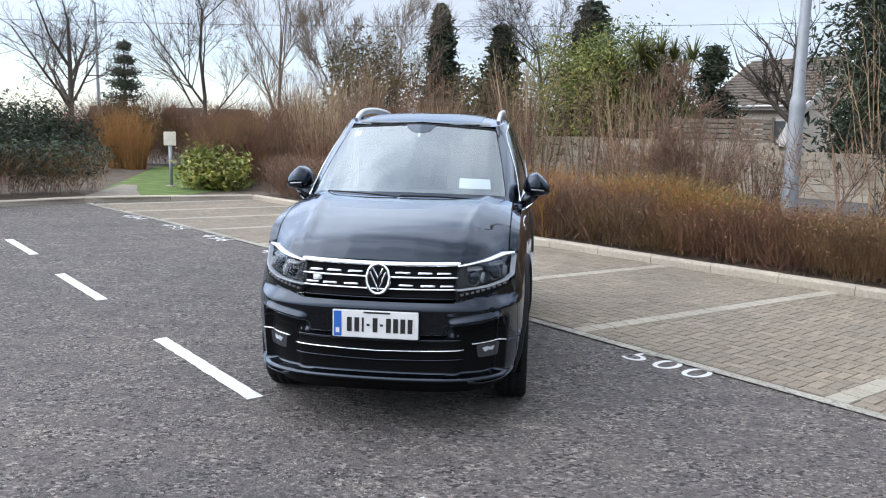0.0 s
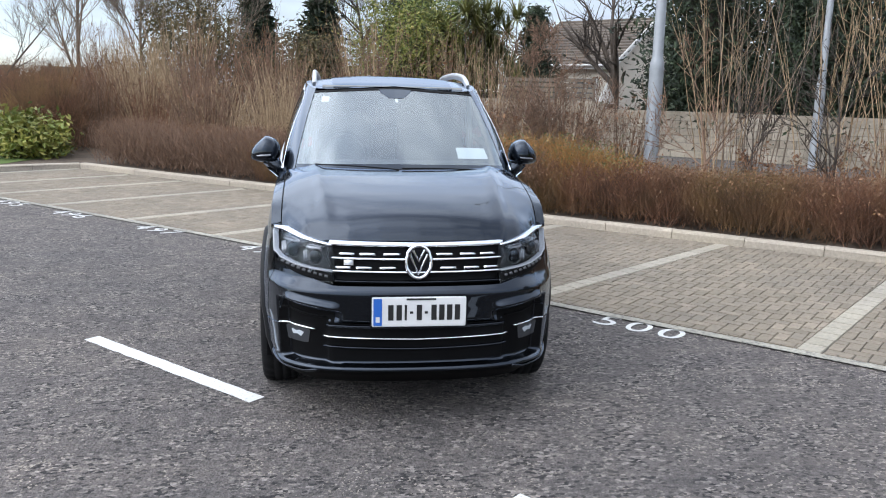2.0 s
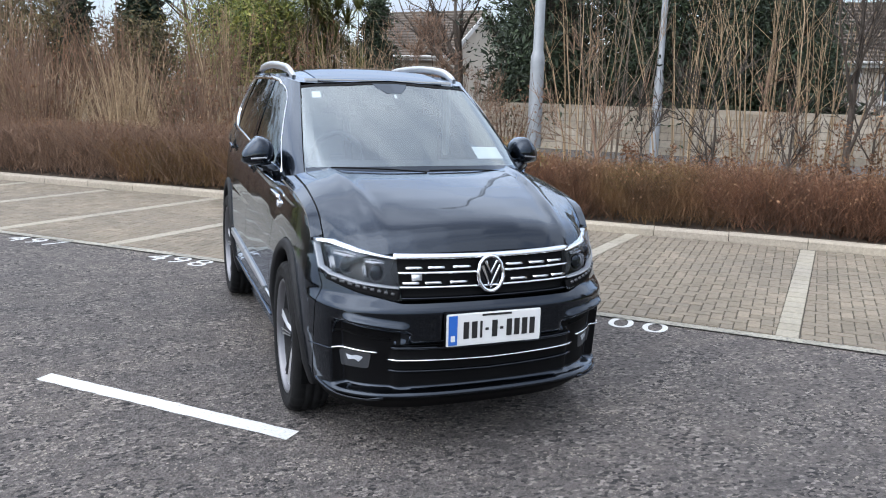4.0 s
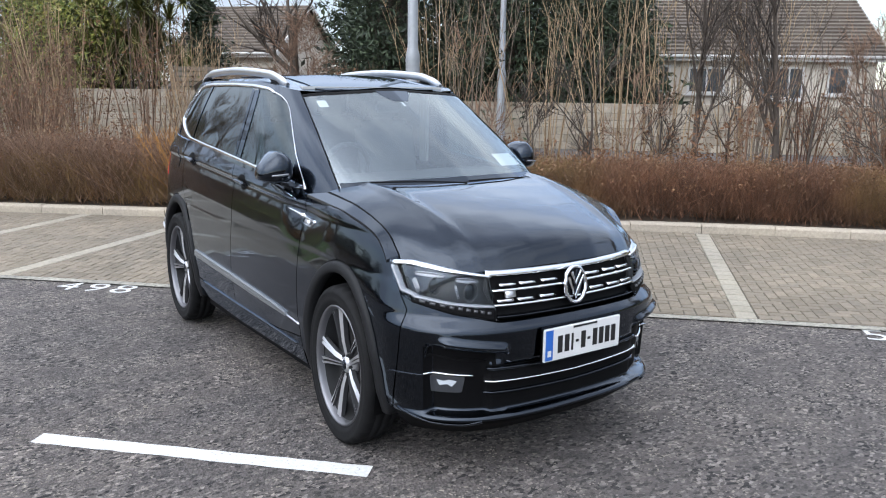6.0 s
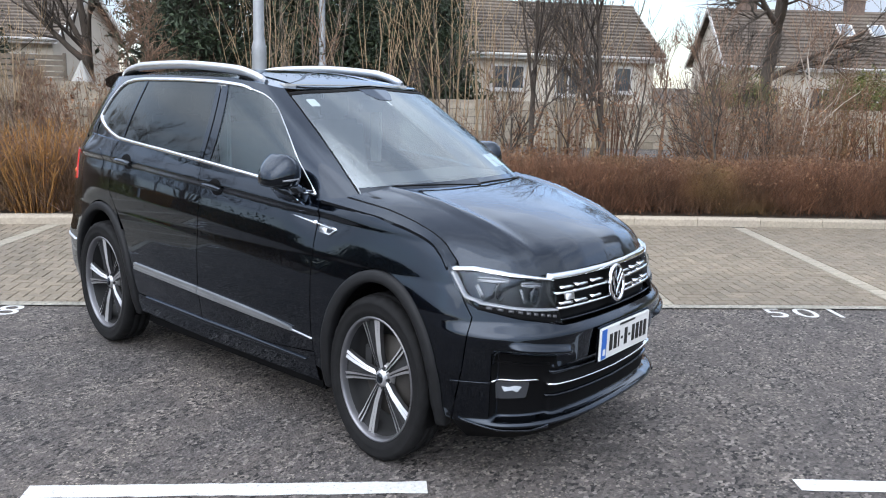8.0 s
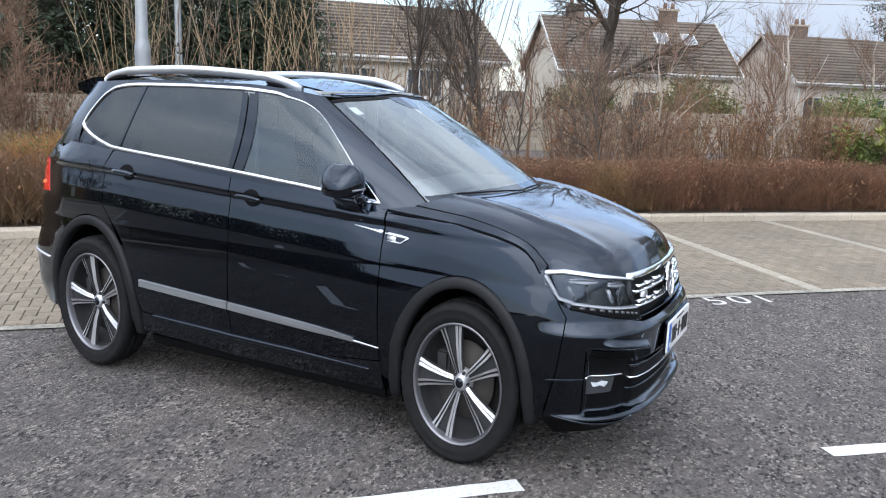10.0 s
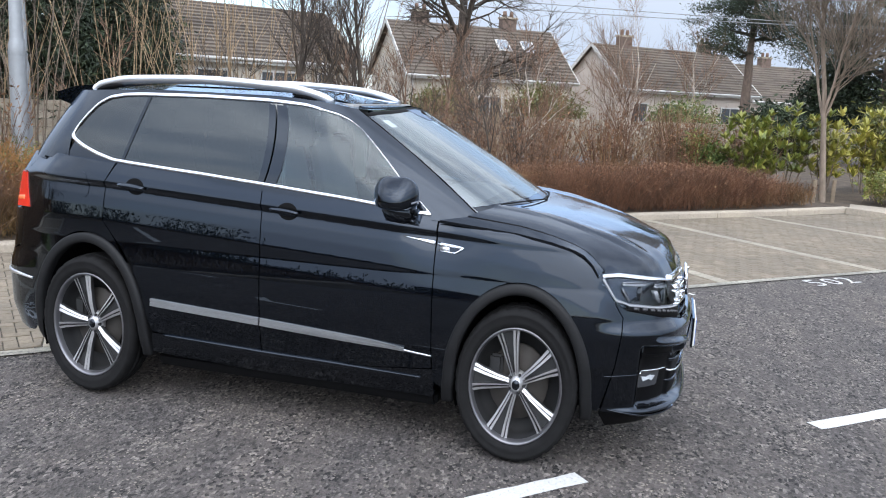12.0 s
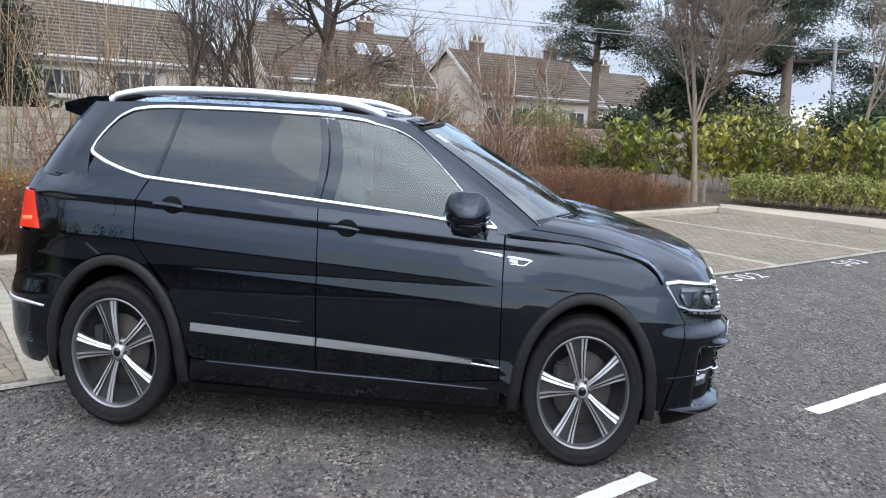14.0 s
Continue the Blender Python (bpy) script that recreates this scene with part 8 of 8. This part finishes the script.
def paver_solid(poly, top=PAVER_TOP, low=PAVER_LOW, inset=0.006):
    """A paver from its outline: sides and a slightly smaller top."""
    c = np.mean(poly, 0)
    n = len(poly)
    out = [(p[0], p[1], low) for p in poly]
    for p in poly:
        d = c - np.array(p)
        ln = np.linalg.norm(d)
        q = np.array(p) + d / max(ln, 1e-6) * min(inset, ln * 0.3)
        out.append((q[0], q[1], top))
    f = [(i, (i + 1) % n, n + (i + 1) % n, n + i) for i in range(n)] + [tuple(range(n, 2 * n))]
    return out, f


def shrink(poly, g):
    c = np.mean(poly, 0)
    return [tuple(np.array(p) + (c - np.array(p)) / max(np.linalg.norm(c - np.array(p)), 1e-6) * g) for p in poly]


rest_v, rest_f, singles = [], [], []
strip_v, strip_f = [], []
for k in range(len(ends) - 1):
    (a0, a1), (b0, b1) = ends[k], ends[k + 1]
    d = (b0 - a0) / np.linalg.norm(b0 - a0)
    w = (a1 - a0) / np.linalg.norm(a1 - a0)
    half = 0.085
    # pale divider course
    side = np.array((w[1], -w[0])) * half
    n = int(np.linalg.norm(a1 - a0) / 0.2)
    for i in range(n):
        p, q = a0 + w * (0.06 + i * 0.2), a0 + w * (0.06 + i * 0.2 + 0.194)
        v, f = paver_solid([tuple(p - side), tuple(p + side), tuple(q + side), tuple(q - side)][::-1] if np.cross(side, q - p) < 0 else [tuple(p - side), tuple(p + side), tuple(q + side), tuple(q - side)], 0.015)
        o = len(strip_v)
        strip_v += v
        strip_f += [tuple(j + o for j in fa) for fa in f]
    nrm = np.array((-w[1], w[0]))
    if nrm @ d < 0:
        nrm = -nrm
    quad = [a0 + nrm * (half + 0.005) + w * 0.07, b0 - nrm * (half + 0.005) + w * 0.07, b1 - nrm * (half + 0.005), a1 + nrm * (half + 0.005)]
    area = sum(quad[i][0] * quad[(i + 1) % 4][1] - quad[(i + 1) % 4][0] * quad[i][1] for i in range(4))
    if area < 0:
        quad = quad[::-1]
    quad = [tuple(q) for q in quad]
    # herringbone along the bay's own axes
    e1, e2 = d, np.array((-d[1], d[0])) if (np.array((-d[1], d[0])) @ w) > 0 else np.array((d[1], -d[0]))
    wid, dep = np.linalg.norm(b0 - a0) + 1.5, np.linalg.norm(a1 - a0) + 0.6
    for i in range(-12, int(wid / UNIT) + 6):
        for j in range(-2, int(dep / UNIT) + 3):
            m = (i - j) % 4
            if m == 0:
                rect = [(i, j), (i + 2, j), (i + 2, j + 1), (i, j + 1)]
            elif m == 3:
                rect = [(i, j), (i + 1, j), (i + 1, j + 2), (i, j + 2)]
            else:
                continue
            poly = [tuple(a0 + e1 * (p[0] * UNIT) + e2 * (p[1] * UNIT)) for p in rect]
            if (e1[0] * e2[1] - e1[1] * e2[0]) < 0:
                poly = poly[::-1]
            poly = clip_convex(poly, quad)
            if len(poly) < 3:
                continue
            ar = abs(sum(poly[t - 1][0] * poly[t][1] - poly[t][0] * poly[t - 1][1] for t in range(len(poly)))) / 2
            if ar < 0.0012:
                continue
            poly = shrink(poly, 0.005)
            v, f = paver_solid(poly, PAVER_TOP + random.uniform(-0.0015, 0.0015))
            c = np.mean(poly, 0)
            if k == 7 and len(singles) < 296 and (c - a0) @ w < 3.0 and len(poly) == 4:
                singles.append((v, f))
            else:
                o = len(rest_v)
                rest_v += v
                rest_f += [tuple(t + o for t in fa) for fa in f]
tagged(part("pavers", from_arrays("pavers", rest_v, rest_f, PAVER_J), bays), kind="stuff")
tagged(part("divider_pavers", from_arrays("divider_pavers", strip_v, strip_f, PALE_PAVER), bays), kind="stuff")
for v, f in singles:
    part("paver", from_arrays("paver", v, f, PAVER), bays)
